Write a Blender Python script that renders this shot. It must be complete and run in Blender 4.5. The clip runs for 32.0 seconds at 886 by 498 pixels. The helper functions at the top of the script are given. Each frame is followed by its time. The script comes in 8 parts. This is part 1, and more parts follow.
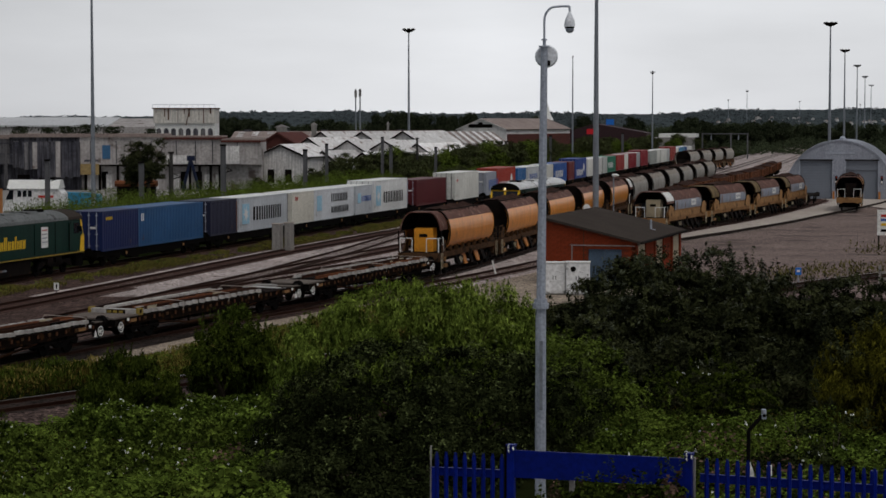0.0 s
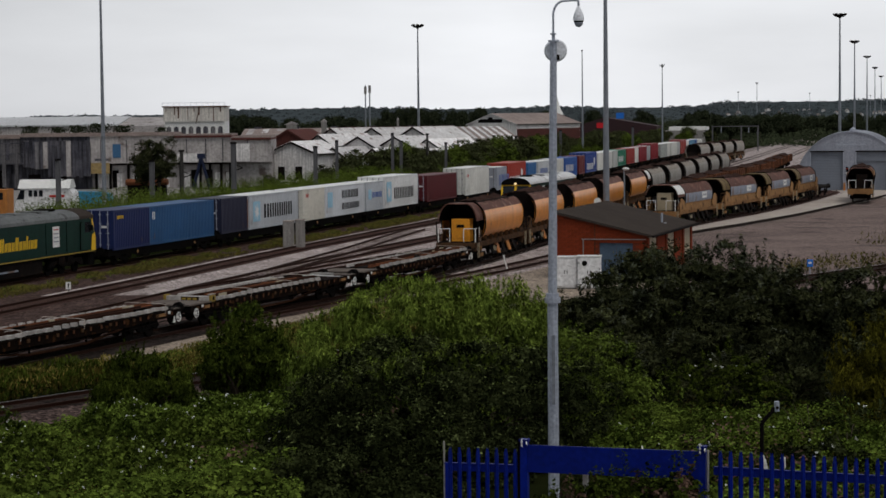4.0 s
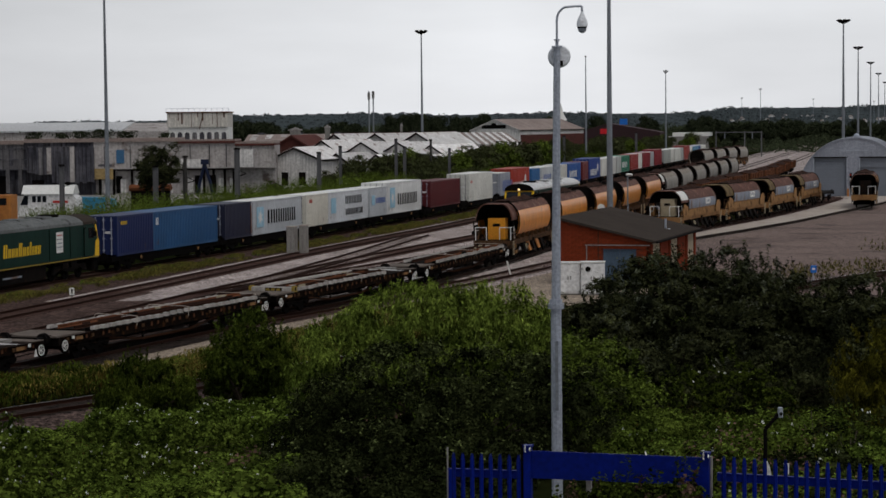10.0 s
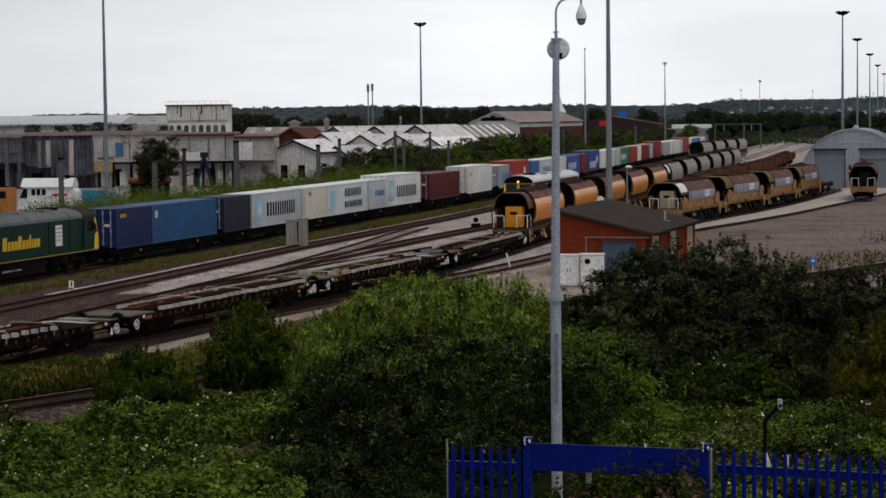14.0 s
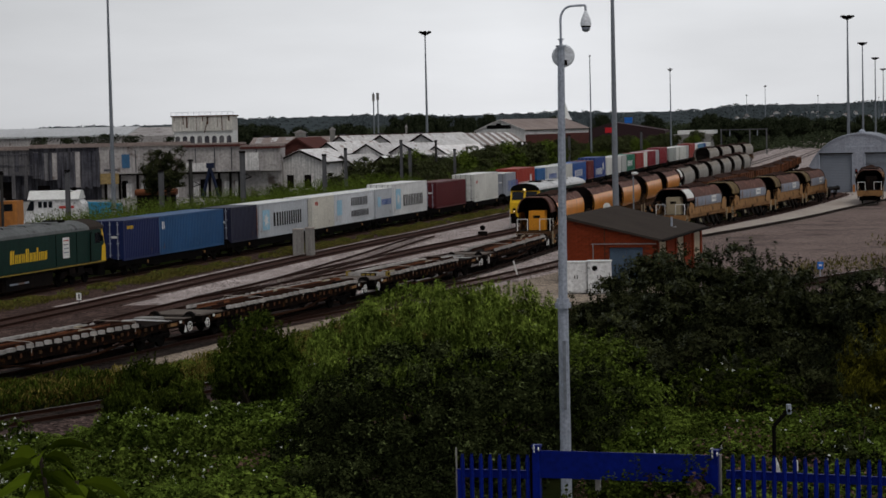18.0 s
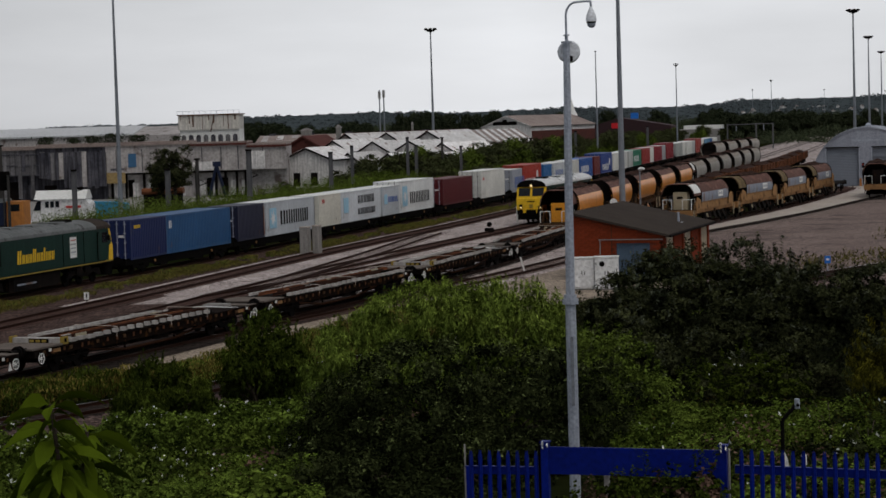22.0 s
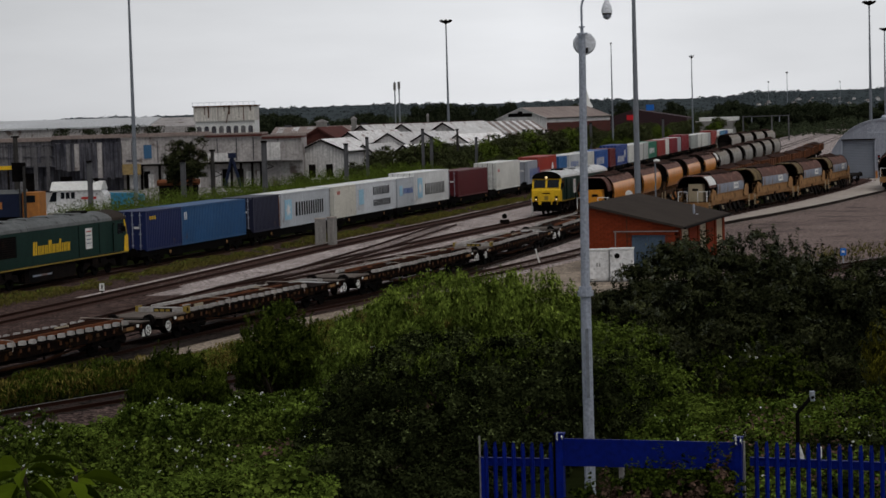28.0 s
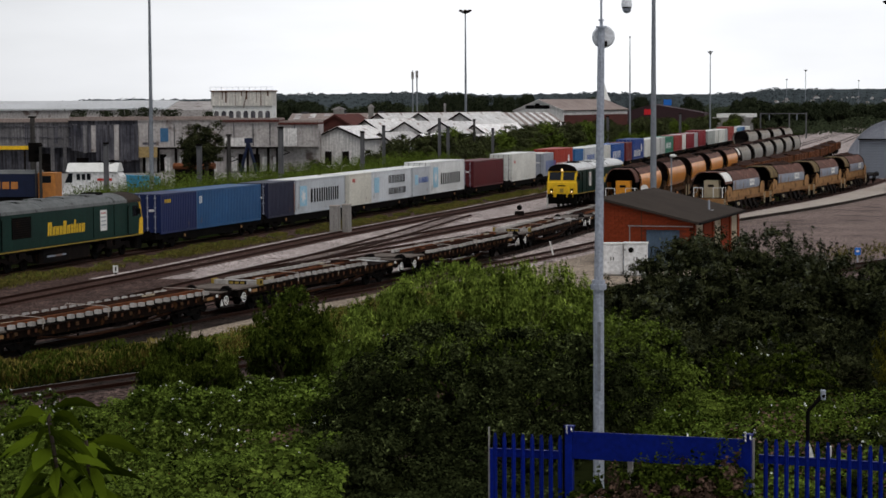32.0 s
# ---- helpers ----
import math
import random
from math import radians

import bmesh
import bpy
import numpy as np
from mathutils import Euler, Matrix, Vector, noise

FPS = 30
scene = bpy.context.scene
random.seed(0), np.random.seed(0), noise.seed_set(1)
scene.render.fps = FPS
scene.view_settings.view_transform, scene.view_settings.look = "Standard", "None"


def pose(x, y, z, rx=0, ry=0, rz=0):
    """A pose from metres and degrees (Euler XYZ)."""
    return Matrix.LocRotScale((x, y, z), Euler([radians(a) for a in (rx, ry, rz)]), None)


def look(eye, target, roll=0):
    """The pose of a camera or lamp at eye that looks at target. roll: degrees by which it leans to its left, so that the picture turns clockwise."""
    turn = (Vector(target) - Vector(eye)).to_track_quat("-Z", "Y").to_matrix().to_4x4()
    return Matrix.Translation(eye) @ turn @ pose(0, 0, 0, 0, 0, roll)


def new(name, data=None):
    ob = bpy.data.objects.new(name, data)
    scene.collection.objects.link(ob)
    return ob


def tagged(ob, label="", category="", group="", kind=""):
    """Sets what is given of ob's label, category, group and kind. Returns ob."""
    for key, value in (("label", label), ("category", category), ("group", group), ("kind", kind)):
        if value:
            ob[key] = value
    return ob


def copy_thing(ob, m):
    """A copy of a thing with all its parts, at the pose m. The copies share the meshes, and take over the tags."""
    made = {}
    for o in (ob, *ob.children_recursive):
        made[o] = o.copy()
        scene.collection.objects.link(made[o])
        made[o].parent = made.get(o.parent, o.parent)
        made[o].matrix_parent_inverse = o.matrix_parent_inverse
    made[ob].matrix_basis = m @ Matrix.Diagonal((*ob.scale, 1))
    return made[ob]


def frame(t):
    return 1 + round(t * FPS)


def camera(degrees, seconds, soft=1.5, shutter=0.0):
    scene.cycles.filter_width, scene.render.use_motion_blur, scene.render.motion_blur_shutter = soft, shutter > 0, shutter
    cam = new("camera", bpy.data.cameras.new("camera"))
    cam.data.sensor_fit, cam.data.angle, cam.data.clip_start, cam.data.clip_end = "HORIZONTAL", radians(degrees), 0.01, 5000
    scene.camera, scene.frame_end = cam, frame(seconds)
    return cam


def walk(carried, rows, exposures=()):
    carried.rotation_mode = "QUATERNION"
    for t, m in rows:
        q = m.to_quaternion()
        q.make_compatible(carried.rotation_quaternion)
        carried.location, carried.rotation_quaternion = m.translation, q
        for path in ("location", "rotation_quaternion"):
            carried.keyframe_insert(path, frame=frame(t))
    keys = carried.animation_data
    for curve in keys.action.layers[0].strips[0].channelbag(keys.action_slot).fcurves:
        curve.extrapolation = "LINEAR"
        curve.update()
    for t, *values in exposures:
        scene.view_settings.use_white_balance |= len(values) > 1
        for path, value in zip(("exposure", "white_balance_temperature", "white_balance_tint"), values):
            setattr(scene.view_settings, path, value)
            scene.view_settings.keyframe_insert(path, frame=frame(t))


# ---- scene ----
cam = camera(23.32, 32.0, soft=1.6)
EYE = (0.0, 0.0, 9.4)
# seconds, turn to the right, tilt, lean to the right (degrees)
TURNS = [
    (0.0, 0.000, -3.418, 0.001),
    (0.5, 0.088, -3.559, 0.067),
    (1.0, 0.132, -3.649, 0.256),
    (1.5, 0.167, -3.694, -0.004),
    (2.0, 0.147, -3.698, -0.052),
    (2.5, 0.067, -3.699, -0.044),
    (3.0, -0.037, -3.682, 0.156),
    (3.5, -0.147, -3.584, 0.429),
    (5.5, -0.569, -3.497, 0.886),
    (6.0, -0.623, -3.486, 0.923),
    (6.5, -0.655, -3.492, 0.993),
    (7.0, -0.679, -3.500, 1.079),
    (7.5, -0.744, -3.533, 1.126),
    (8.0, -0.796, -3.605, 1.132),
    (8.5, -0.749, -3.658, 0.973),
    (9.0, -0.517, -3.653, 0.893),
    (9.5, -0.367, -3.537, 0.800),
    (10.0, -0.390, -3.381, 0.579),
    (10.5, -0.395, -3.398, 0.676),
    (11.0, -0.458, -3.398, 0.418),
    (11.5, -0.549, -3.399, 0.570),
    (12.0, -0.704, -3.454, 0.947),
    (12.5, -0.809, -3.758, 0.812),
    (13.0, -0.598, -3.810, 0.415),
    (13.5, -0.418, -3.748, 0.506),
    (14.0, -0.376, -3.583, 0.670),
    (14.5, -0.325, -3.486, 0.770),
    (16.5, -0.520, -3.357, 1.161),
    (17.0, -0.566, -3.286, 1.135),
    (17.5, -0.557, -3.259, 1.139),
    (18.0, -0.559, -3.357, 1.264),
    (18.5, -0.563, -3.385, 1.357),
    (19.0, -0.584, -3.442, 1.627),
    (19.5, -0.585, -3.473, 1.612),
    (20.0, -0.609, -3.480, 1.436),
    (20.5, -0.650, -3.498, 1.464),
    (21.0, -0.679, -3.494, 1.610),
    (21.5, -0.715, -3.454, 1.785),
    (22.0, -0.748, -3.435, 1.695),
    (22.5, -0.741, -3.470, 1.726),
    (23.0, -0.760, -3.506, 1.850),
    (23.5, -0.873, -3.536, 2.189),
    (24.0, -0.925, -3.525, 1.908),
    (24.5, -1.008, -3.528, 1.948),
    (25.0, -1.027, -3.520, 1.757),
    (25.5, -1.051, -3.518, 1.761),
    (27.5, -1.114, -3.548, 1.545),
    (28.0, -1.158, -3.646, 1.633),
    (28.5, -1.324, -3.725, 1.213),
    (29.0, -1.281, -3.732, 0.837),
    (29.5, -1.240, -3.708, 0.750),
    (30.0, -1.251, -3.778, 0.641),
    (30.5, -1.275, -3.867, 0.614),
    (31.0, -1.356, -3.884, 0.322),
    (31.5, -1.480, -3.858, 0.540),
    (32.0, -1.537, -3.910, 0.302),
]
walk(cam, [(t, pose(*EYE, 90 + p, 0, -y) @ pose(0, 0, 0, 0, 0, -r)) for t, y, p, r in TURNS],
     [(0, -0.1), (2, 0.0), (3, 0.08), (6, -0.04), (9, -0.1), (10, -0.04), (12, -0.17), (13, -0.06), (14, 0.18), (17, -0.08), (22, -0.1), (28, -0.1), (29, 0.05), (30, 0.17), (31, 0.33), (32, 0.38)])

# ---- sky and light: a heavy overcast, brighter towards the horizon ----
SUN_EL, SUN_AZ = radians(58), radians(150)
world = bpy.data.worlds.new("overcast")
scene.world = world
world.use_nodes = True
wn, wl = world.node_tree.nodes, world.node_tree.links
wn.clear()
sky = wn.new("ShaderNodeTexSky")
sky.sky_type, sky.sun_disc, sky.sun_elevation, sky.sun_rotation = "NISHITA", False, SUN_EL, SUN_AZ
sky.air_density, sky.dust_density = 1.0, 4.0
tc = wn.new("ShaderNodeTexCoord")
sep = wn.new("ShaderNodeSeparateXYZ")
wl.new(tc.outputs["Generated"], sep.inputs[0])
deck = wn.new("ShaderNodeValToRGB")
deck.color_ramp.elements[0].position, deck.color_ramp.elements[0].color = 0.0, (0.825, 0.838, 0.868, 1)
deck.color_ramp.elements[1].position, deck.color_ramp.elements[1].color = 1.0, (0.60, 0.62, 0.65, 1)
e = deck.color_ramp.elements.new(0.12)
e.color = (0.84, 0.86, 0.892, 1)
e = deck.color_ramp.elements.new(0.26)
e.color = (0.30, 0.31, 0.33, 1)
e = deck.color_ramp.elements.new(0.6)
e.color = (0.38, 0.393, 0.415, 1)
wl.new(sep.outputs[2], deck.inputs[0])
cl = wn.new("ShaderNodeTexNoise")
mp = wn.new("ShaderNodeMapping")
mp.inputs["Scale"].default_value = (3, 3, 14)
wl.new(tc.outputs["Generated"], mp.inputs[0])
wl.new(mp.outputs[0], cl.inputs["Vector"])
cl.inputs["Scale"].default_value, cl.inputs["Detail"].default_value = 2.2, 5
rg = wn.new("ShaderNodeMapRange")
rg.inputs["From Min"].default_value, rg.inputs["From Max"].default_value = 0.3, 0.7
rg.inputs["To Min"].default_value, rg.inputs["To Max"].default_value = 0.93, 1.07
wl.new(cl.outputs["Fac"], rg.inputs["Value"])
mu = wn.new("ShaderNodeMix")
mu.data_type, mu.blend_type = "RGBA", "MULTIPLY"
mu.inputs["Factor"].default_value = 1.0
wl.new(deck.outputs["Color"], mu.inputs["A"])
shift = wn.new("ShaderNodeMath")
shift.operation = "ADD"
shift.inputs[1].default_value = 0.5
wl.new(sep.outputs[0], shift.inputs[0])
side = wn.new("ShaderNodeValToRGB")
side.color_ramp.elements[0].position, side.color_ramp.elements[0].color = 0.26, (0.67, 0.69, 0.715, 1)
side.color_ramp.elements[1].position, side.color_ramp.elements[1].color = 0.74, (0.86, 0.86, 0.86, 1)
e = side.color_ramp.elements.new(0.52)
e.color = (1.0, 1.0, 1.0, 1)
wl.new(shift.outputs[0], side.inputs[0])
both = wn.new("ShaderNodeMath")
both.operation = "MULTIPLY"
wl.new(rg.outputs["Result"], both.inputs[0])
wl.new(side.outputs["Color"], both.inputs[1])
wl.new(both.outputs[0], mu.inputs["B"])
b1, b2, ad, wo = wn.new("ShaderNodeBackground"), wn.new("ShaderNodeBackground"), wn.new("ShaderNodeAddShader"), wn.new("ShaderNodeOutputWorld")
b1.inputs["Strength"].default_value, b2.inputs["Strength"].default_value = 0.006, 1.0
wl.new(sky.outputs[0], b1.inputs["Color"])
wl.new(mu.outputs["Result"], b2.inputs["Color"])
wl.new(b1.outputs[0], ad.inputs[0])
wl.new(b2.outputs[0], ad.inputs[1])
wl.new(ad.outputs[0], wo.inputs["Surface"])
sun = new("sun", bpy.data.lights.new("sun", "SUN"))
sun.data.energy, sun.data.angle, sun.data.color = 0.85, radians(30), (1.0, 0.95, 0.88)
sun.matrix_world = look((60 * math.sin(SUN_AZ), 60 * math.cos(SUN_AZ), 60 * math.tan(SUN_EL)), (0, 0, 0))


# ---- materials ----
def mat(name, col, col2=None, rough=0.8, metal=0.0, scale=1.5, fine=25.0, bump=0.15, mix=0.6, streak=0.0, rand=0.0,
        rust=None, rust_at=0.62, emit=0.0, trans=0.0, spec=0.18, wave=None, bdist=0.02, island=0.0, grit=0.0):
    """A worn surface: two tones in large patches, fine grain, vertical streaks, optional rust patches, ribs and per-piece variation."""
    m = bpy.data.materials.new(name)
    m.use_nodes = True
    N, L = m.node_tree.nodes, m.node_tree.links
    b = N["Principled BSDF"]
    b.inputs["Roughness"].default_value, b.inputs["Metallic"].default_value = rough, metal
    b.inputs["Specular IOR Level"].default_value = spec
    tcn = N.new("ShaderNodeTexCoord")
    co = tcn.outputs["Object"]

    def noi(sc, det, vec=None, st=None):
        n = N.new("ShaderNodeTexNoise")
        n.inputs["Scale"].default_value, n.inputs["Detail"].default_value = sc, det
        if st:
            mpn = N.new("ShaderNodeMapping")
            mpn.inputs["Scale"].default_value = st
            L.new(co, mpn.inputs[0])
            L.new(mpn.outputs[0], n.inputs["Vector"])
        else:
            L.new(co, n.inputs["Vector"])
        return n.outputs["Fac"]

    def ran(v, a, c, lo=0.0, hi=1.0):
        r = N.new("ShaderNodeMapRange")
        r.inputs["From Min"].default_value, r.inputs["From Max"].default_value = a, c
        r.inputs["To Min"].default_value, r.inputs["To Max"].default_value = lo, hi
        L.new(v, r.inputs["Value"])
        return r.outputs["Result"]

    def mixc(f, a, c, blend="MIX"):
        x = N.new("ShaderNodeMix")
        x.data_type, x.blend_type = "RGBA", blend
        for v, k in ((f, "Factor"), (a, "A"), (c, "B")):
            if isinstance(v, (int, float)):
                x.inputs[k].default_value = v
            elif isinstance(v, tuple):
                x.inputs[k].default_value = (*v, 1)
            else:
                L.new(v, x.inputs[k])
        return x.outputs["Result"]

    c2 = col2 or tuple(v * 0.6 for v in col)
    c = mixc(ran(noi(scale, 4), 0.35, 0.65, 0, mix), tuple(col), tuple(c2))
    c = mixc(1.0, c, ran(noi(fine, 3), 0.25, 0.75, 0.72, 1.25), "MULTIPLY")
    if grit:
        vo = N.new("ShaderNodeTexVoronoi")
        vo.inputs["Scale"].default_value = 9.0
        L.new(co, vo.inputs["Vector"])
        bw = N.new("ShaderNodeRGBToBW")
        L.new(vo.outputs["Color"], bw.inputs[0])
        c = mixc(1.0, c, ran(bw.outputs[0], 0.15, 0.85, 1 - grit, 1 + grit), "MULTIPLY")
    if streak:
        c = mixc(1.0, c, ran(noi(1.0, 3, st=(4, 4, 0.25)), 0.35, 0.7, 1.0 + 0.25 * streak, 1.0 - streak), "MULTIPLY")
    if rust:
        c = mixc(ran(noi(scale * 1.7, 6), rust_at - 0.04, rust_at + 0.04, 0, 0.85), c, tuple(rust))
    if rand:
        oi = N.new("ShaderNodeObjectInfo")
        c = mixc(1.0, c, ran(oi.outputs["Random"], 0, 1, 1 - rand, 1 + rand), "MULTIPLY")
    if island:
        gi = N.new("ShaderNodeNewGeometry")
        c = mixc(1.0, c, ran(gi.outputs["Random Per Island"], 0, 1, 1 - island, 1 + island), "MULTIPLY")
    L.new(c, b.inputs["Base Color"])
    if bump:
        bn = N.new("ShaderNodeBump")
        bn.inputs["Strength"].default_value, bn.inputs["Distance"].default_value = bump, bdist
        L.new(noi(fine, 4), bn.inputs["Height"])
        L.new(bn.outputs[0], b.inputs["Normal"])
    if trans:
        b.inputs["Subsurface Weight"].default_value = 0.0
        b.inputs["Transmission Weight"].default_value = trans
    if emit:
        b.inputs["Emission Color"].default_value = (*col, 1)
        b.inputs["Emission Strength"].default_value = emit
    return m


def leaf_mat(name, a, bcol, rough=0.8, spec=0.0, spread=0.72):
    return mat(name, a, bcol, rough=rough, scale=1.1, fine=7, bump=0, mix=1.0, island=spread, spec=spec)


RAIL = mat("rail_steel", (0.03, 0.013, 0.009), (0.045, 0.022, 0.016), rough=0.6, scale=0.3, spec=0.06)
RAILTOP = mat("worn_rail_head", (0.42, 0.41, 0.42), (0.3, 0.28, 0.28), rough=0.35, metal=0.7, scale=0.5)
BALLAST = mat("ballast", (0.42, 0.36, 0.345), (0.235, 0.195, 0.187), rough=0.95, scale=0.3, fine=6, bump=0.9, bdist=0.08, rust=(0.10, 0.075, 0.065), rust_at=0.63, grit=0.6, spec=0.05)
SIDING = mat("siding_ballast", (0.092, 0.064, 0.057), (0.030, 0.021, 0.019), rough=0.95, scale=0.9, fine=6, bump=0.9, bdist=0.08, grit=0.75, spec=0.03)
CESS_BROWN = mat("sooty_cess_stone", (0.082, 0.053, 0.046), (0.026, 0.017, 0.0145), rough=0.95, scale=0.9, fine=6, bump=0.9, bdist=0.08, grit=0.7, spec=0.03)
BALLAST_DARK = mat("dark_ballast", (0.09, 0.052, 0.044), (0.044, 0.027, 0.023), rough=0.95, scale=0.5, fine=6, bump=0.9, bdist=0.08, grit=0.6, spec=0.03)
BLACK_STONE = mat("near_black_ballast", (0.022, 0.017, 0.015), (0.045, 0.034, 0.03), rough=0.95, scale=0.5, fine=6, bump=0.9, bdist=0.08, grit=0.6, spec=0.03)
PATHC = mat("pale_cess", (0.33, 0.27, 0.215), (0.17, 0.135, 0.105), rough=0.95, scale=0.5, fine=7, bump=0.6, bdist=0.05, grit=0.5, spec=0.05)
SLEEPER = mat("sleeper", (0.088, 0.054, 0.046), (0.052, 0.032, 0.028), rough=0.9, rand=0.2, spec=0.03)
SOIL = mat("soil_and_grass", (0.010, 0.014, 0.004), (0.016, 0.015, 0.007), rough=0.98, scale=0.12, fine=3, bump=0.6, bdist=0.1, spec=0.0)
GRASSY = mat("weedy_ground", (0.078, 0.06, 0.032), (0.07, 0.052, 0.042), rough=0.98, scale=0.5, fine=5, bump=0.6, bdist=0.08, grit=0.4, spec=0.0)
ASPHALT = mat("yard_asphalt", (0.205, 0.155, 0.141), (0.12, 0.09, 0.082), rough=0.95, scale=0.12, fine=9, bump=0.5, bdist=0.05, rust=(0.08, 0.063, 0.056), rust_at=0.6, grit=0.55, spec=0.03)
CONC = mat("concrete", (0.45, 0.395, 0.35), (0.31, 0.265, 0.235), rough=0.9, scale=0.35, fine=8, bump=0.3, rust=(0.2, 0.165, 0.14), rust_at=0.66)
CONC_DARK = mat("old_concrete", (0.30, 0.285, 0.27), (0.19, 0.18, 0.17), rough=0.92, scale=0.5, fine=8, bump=0.3, streak=0.25)
GALV = mat("galvanised_steel", (0.41, 0.44, 0.51), (0.31, 0.335, 0.40), rough=0.5, metal=0.35, scale=1.2, fine=18, bump=0.05)
MAST = mat("mast_steel", (0.23, 0.25, 0.28), (0.17, 0.185, 0.21), rough=0.55, metal=0.3, scale=0.6, fine=12, bump=0.03)
DARKMETAL = mat("dark_metal", (0.006, 0.0055, 0.0055), (0.016, 0.011, 0.009), rough=0.8, scale=1.2, fine=10, rust=(0.04, 0.02, 0.012), rust_at=0.66, spec=0.03)
BLACK = mat("black_underframe", (0.004, 0.004, 0.004), (0.009, 0.007, 0.006), rough=0.85, scale=1.4, spec=0.02)
RUSTED = mat("rusty_steel", (0.105, 0.045, 0.024), (0.05, 0.025, 0.016), rough=0.85, scale=1.6, fine=12, bump=0.3, spec=0.05)
RAILBROWN = mat("dark_rusty_rail", (0.05, 0.022, 0.014), (0.026, 0.013, 0.010), rough=0.85, scale=0.8, fine=10, spec=0.03)
RUSTLIGHT = mat("rusty_rail", (0.20, 0.075, 0.035), (0.10, 0.04, 0.022), rough=0.8, scale=0.8, fine=10, spec=0.05)
ORANGE = mat("orange_paint", (0.78, 0.28, 0.026), (0.60, 0.20, 0.02), rough=0.36, scale=0.7, fine=14, bump=0.05, streak=0.15, rust=(0.22, 0.085, 0.03), rust_at=0.66, spec=0.5)
ORANGE_BOX = mat("orange_box", (0.72, 0.30, 0.025), (0.6, 0.24, 0.02), rough=0.5, scale=0.8, fine=14, bump=0.03)
BROWNTOP = mat("ballast_dusted_brown", (0.13, 0.055, 0.04), (0.06, 0.03, 0.024), rough=0.7, scale=1.3, fine=10, bump=0.3, rust=(0.24, 0.15, 0.115), rust_at=0.62)
DUSTTOP = mat("pale_dusted_sheet", (0.30, 0.27, 0.235), (0.17, 0.14, 0.115), rough=0.8, scale=1.2, fine=10, bump=0.2, rust=(0.12, 0.06, 0.045), rust_at=0.6)
LOAD = mat("ballast_load", (0.05, 0.028, 0.023), (0.028, 0.017, 0.014), rough=0.97, scale=1.5, fine=7, bump=0.9, bdist=0.06, spec=0.03)
DECK = mat("dusty_dark_deck", (0.010, 0.007, 0.006), (0.028, 0.018, 0.015), rough=0.9, scale=0.8, fine=10, spec=0.02)
SOLEBAR = mat("rust_black_solebar", (0.006, 0.004, 0.0035), (0.014, 0.008, 0.005), rough=0.85, scale=1.6, fine=9, rust=(0.06, 0.026, 0.010), rust_at=0.62, spec=0.02)
SLEEPER_PALE = mat("pale_sleeper_concrete", (0.42, 0.395, 0.375), (0.27, 0.25, 0.235), rough=0.9, scale=1.2, fine=8, rand=0.2)
PANELBLUE = mat("faded_blue_panel", (0.05, 0.13, 0.25), (0.04, 0.11, 0.2), rough=0.7)
TAN = mat("tan_paint", (0.33, 0.18, 0.075), (0.18, 0.095, 0.045), rough=0.75, scale=1.0, fine=10, rust=(0.08, 0.04, 0.022), rust_at=0.6, spec=0.08)
GREYBLUE = mat("grey_blue_paint", (0.27, 0.30, 0.36), (0.2, 0.22, 0.27), rough=0.55, scale=0.7, fine=12, bump=0.04, streak=0.25, rust=(0.17, 0.10, 0.07), rust_at=0.58)
GREYTUB = mat("grey_tub_paint", (0.36, 0.345, 0.315), (0.22, 0.185, 0.16), rough=0.75, scale=0.7, fine=12, bump=0.04, streak=0.25, rust=(0.16, 0.08, 0.05), rust_at=0.66)
CREAM = mat("cream_paint", (0.42, 0.36, 0.25), (0.3, 0.25, 0.17), rough=0.6, scale=1.2)
WHITE = mat("white_paint", (0.78, 0.78, 0.76), (0.62, 0.62, 0.60), rough=0.6, scale=1.5, fine=14, bump=0.04)
WHITE_DIRTY = mat("scuffed_white_paint", (0.78, 0.78, 0.79), (0.62, 0.62, 0.62), rough=0.6, scale=1.5, fine=5, rust=(0.10, 0.10, 0.10), rust_at=0.66)
HAZARD = mat("worn_hazard_orange", (0.5, 0.2, 0.05), (0.28, 0.11, 0.04), rough=0.7)
GREEN = mat("dark_green_paint", (0.007, 0.032, 0.024), (0.005, 0.020, 0.016), rough=0.45, scale=0.6, fine=10, bump=0.02, streak=0.2, spec=0.06)
YELLOW = mat("warning_yellow", (0.80, 0.50, 0.02), (0.66, 0.40, 0.02), rough=0.45, scale=1.2, fine=10, bump=0.02)
LOCOROOF = mat("loco_roof_grey", (0.135, 0.142, 0.142), (0.075, 0.078, 0.078), rough=0.6, scale=0.8, fine=8, bump=0.05, rust=(0.03, 0.03, 0.03), rust_at=0.64)
DULLYELLOW = mat("dull_yellow_stripe", (0.30, 0.21, 0.04), (0.2, 0.14, 0.03), rough=0.7)
LOCOROOF_PALE = mat("pale_loco_roof", (0.66, 0.67, 0.68), (0.46, 0.46, 0.46), rough=0.6, scale=0.9, fine=8, bump=0.05)
NAVY = mat("navy_paint", (0.010, 0.016, 0.045), (0.008, 0.012, 0.03), rough=0.45)
GLASSD = mat("dark_glass", (0.01, 0.012, 0.015), (0.012, 0.014, 0.018), rough=0.08, bump=0, spec=0.3)
BRICK = mat("red_brick", (0.20, 0.038, 0.016), (0.145, 0.028, 0.012), rough=0.9, scale=0.8, fine=9, bump=0.2, rand=0.1, spec=0.05)
MORTAR = mat("mortar", (0.15, 0.036, 0.019), (0.12, 0.03, 0.016), rough=0.95, scale=2)
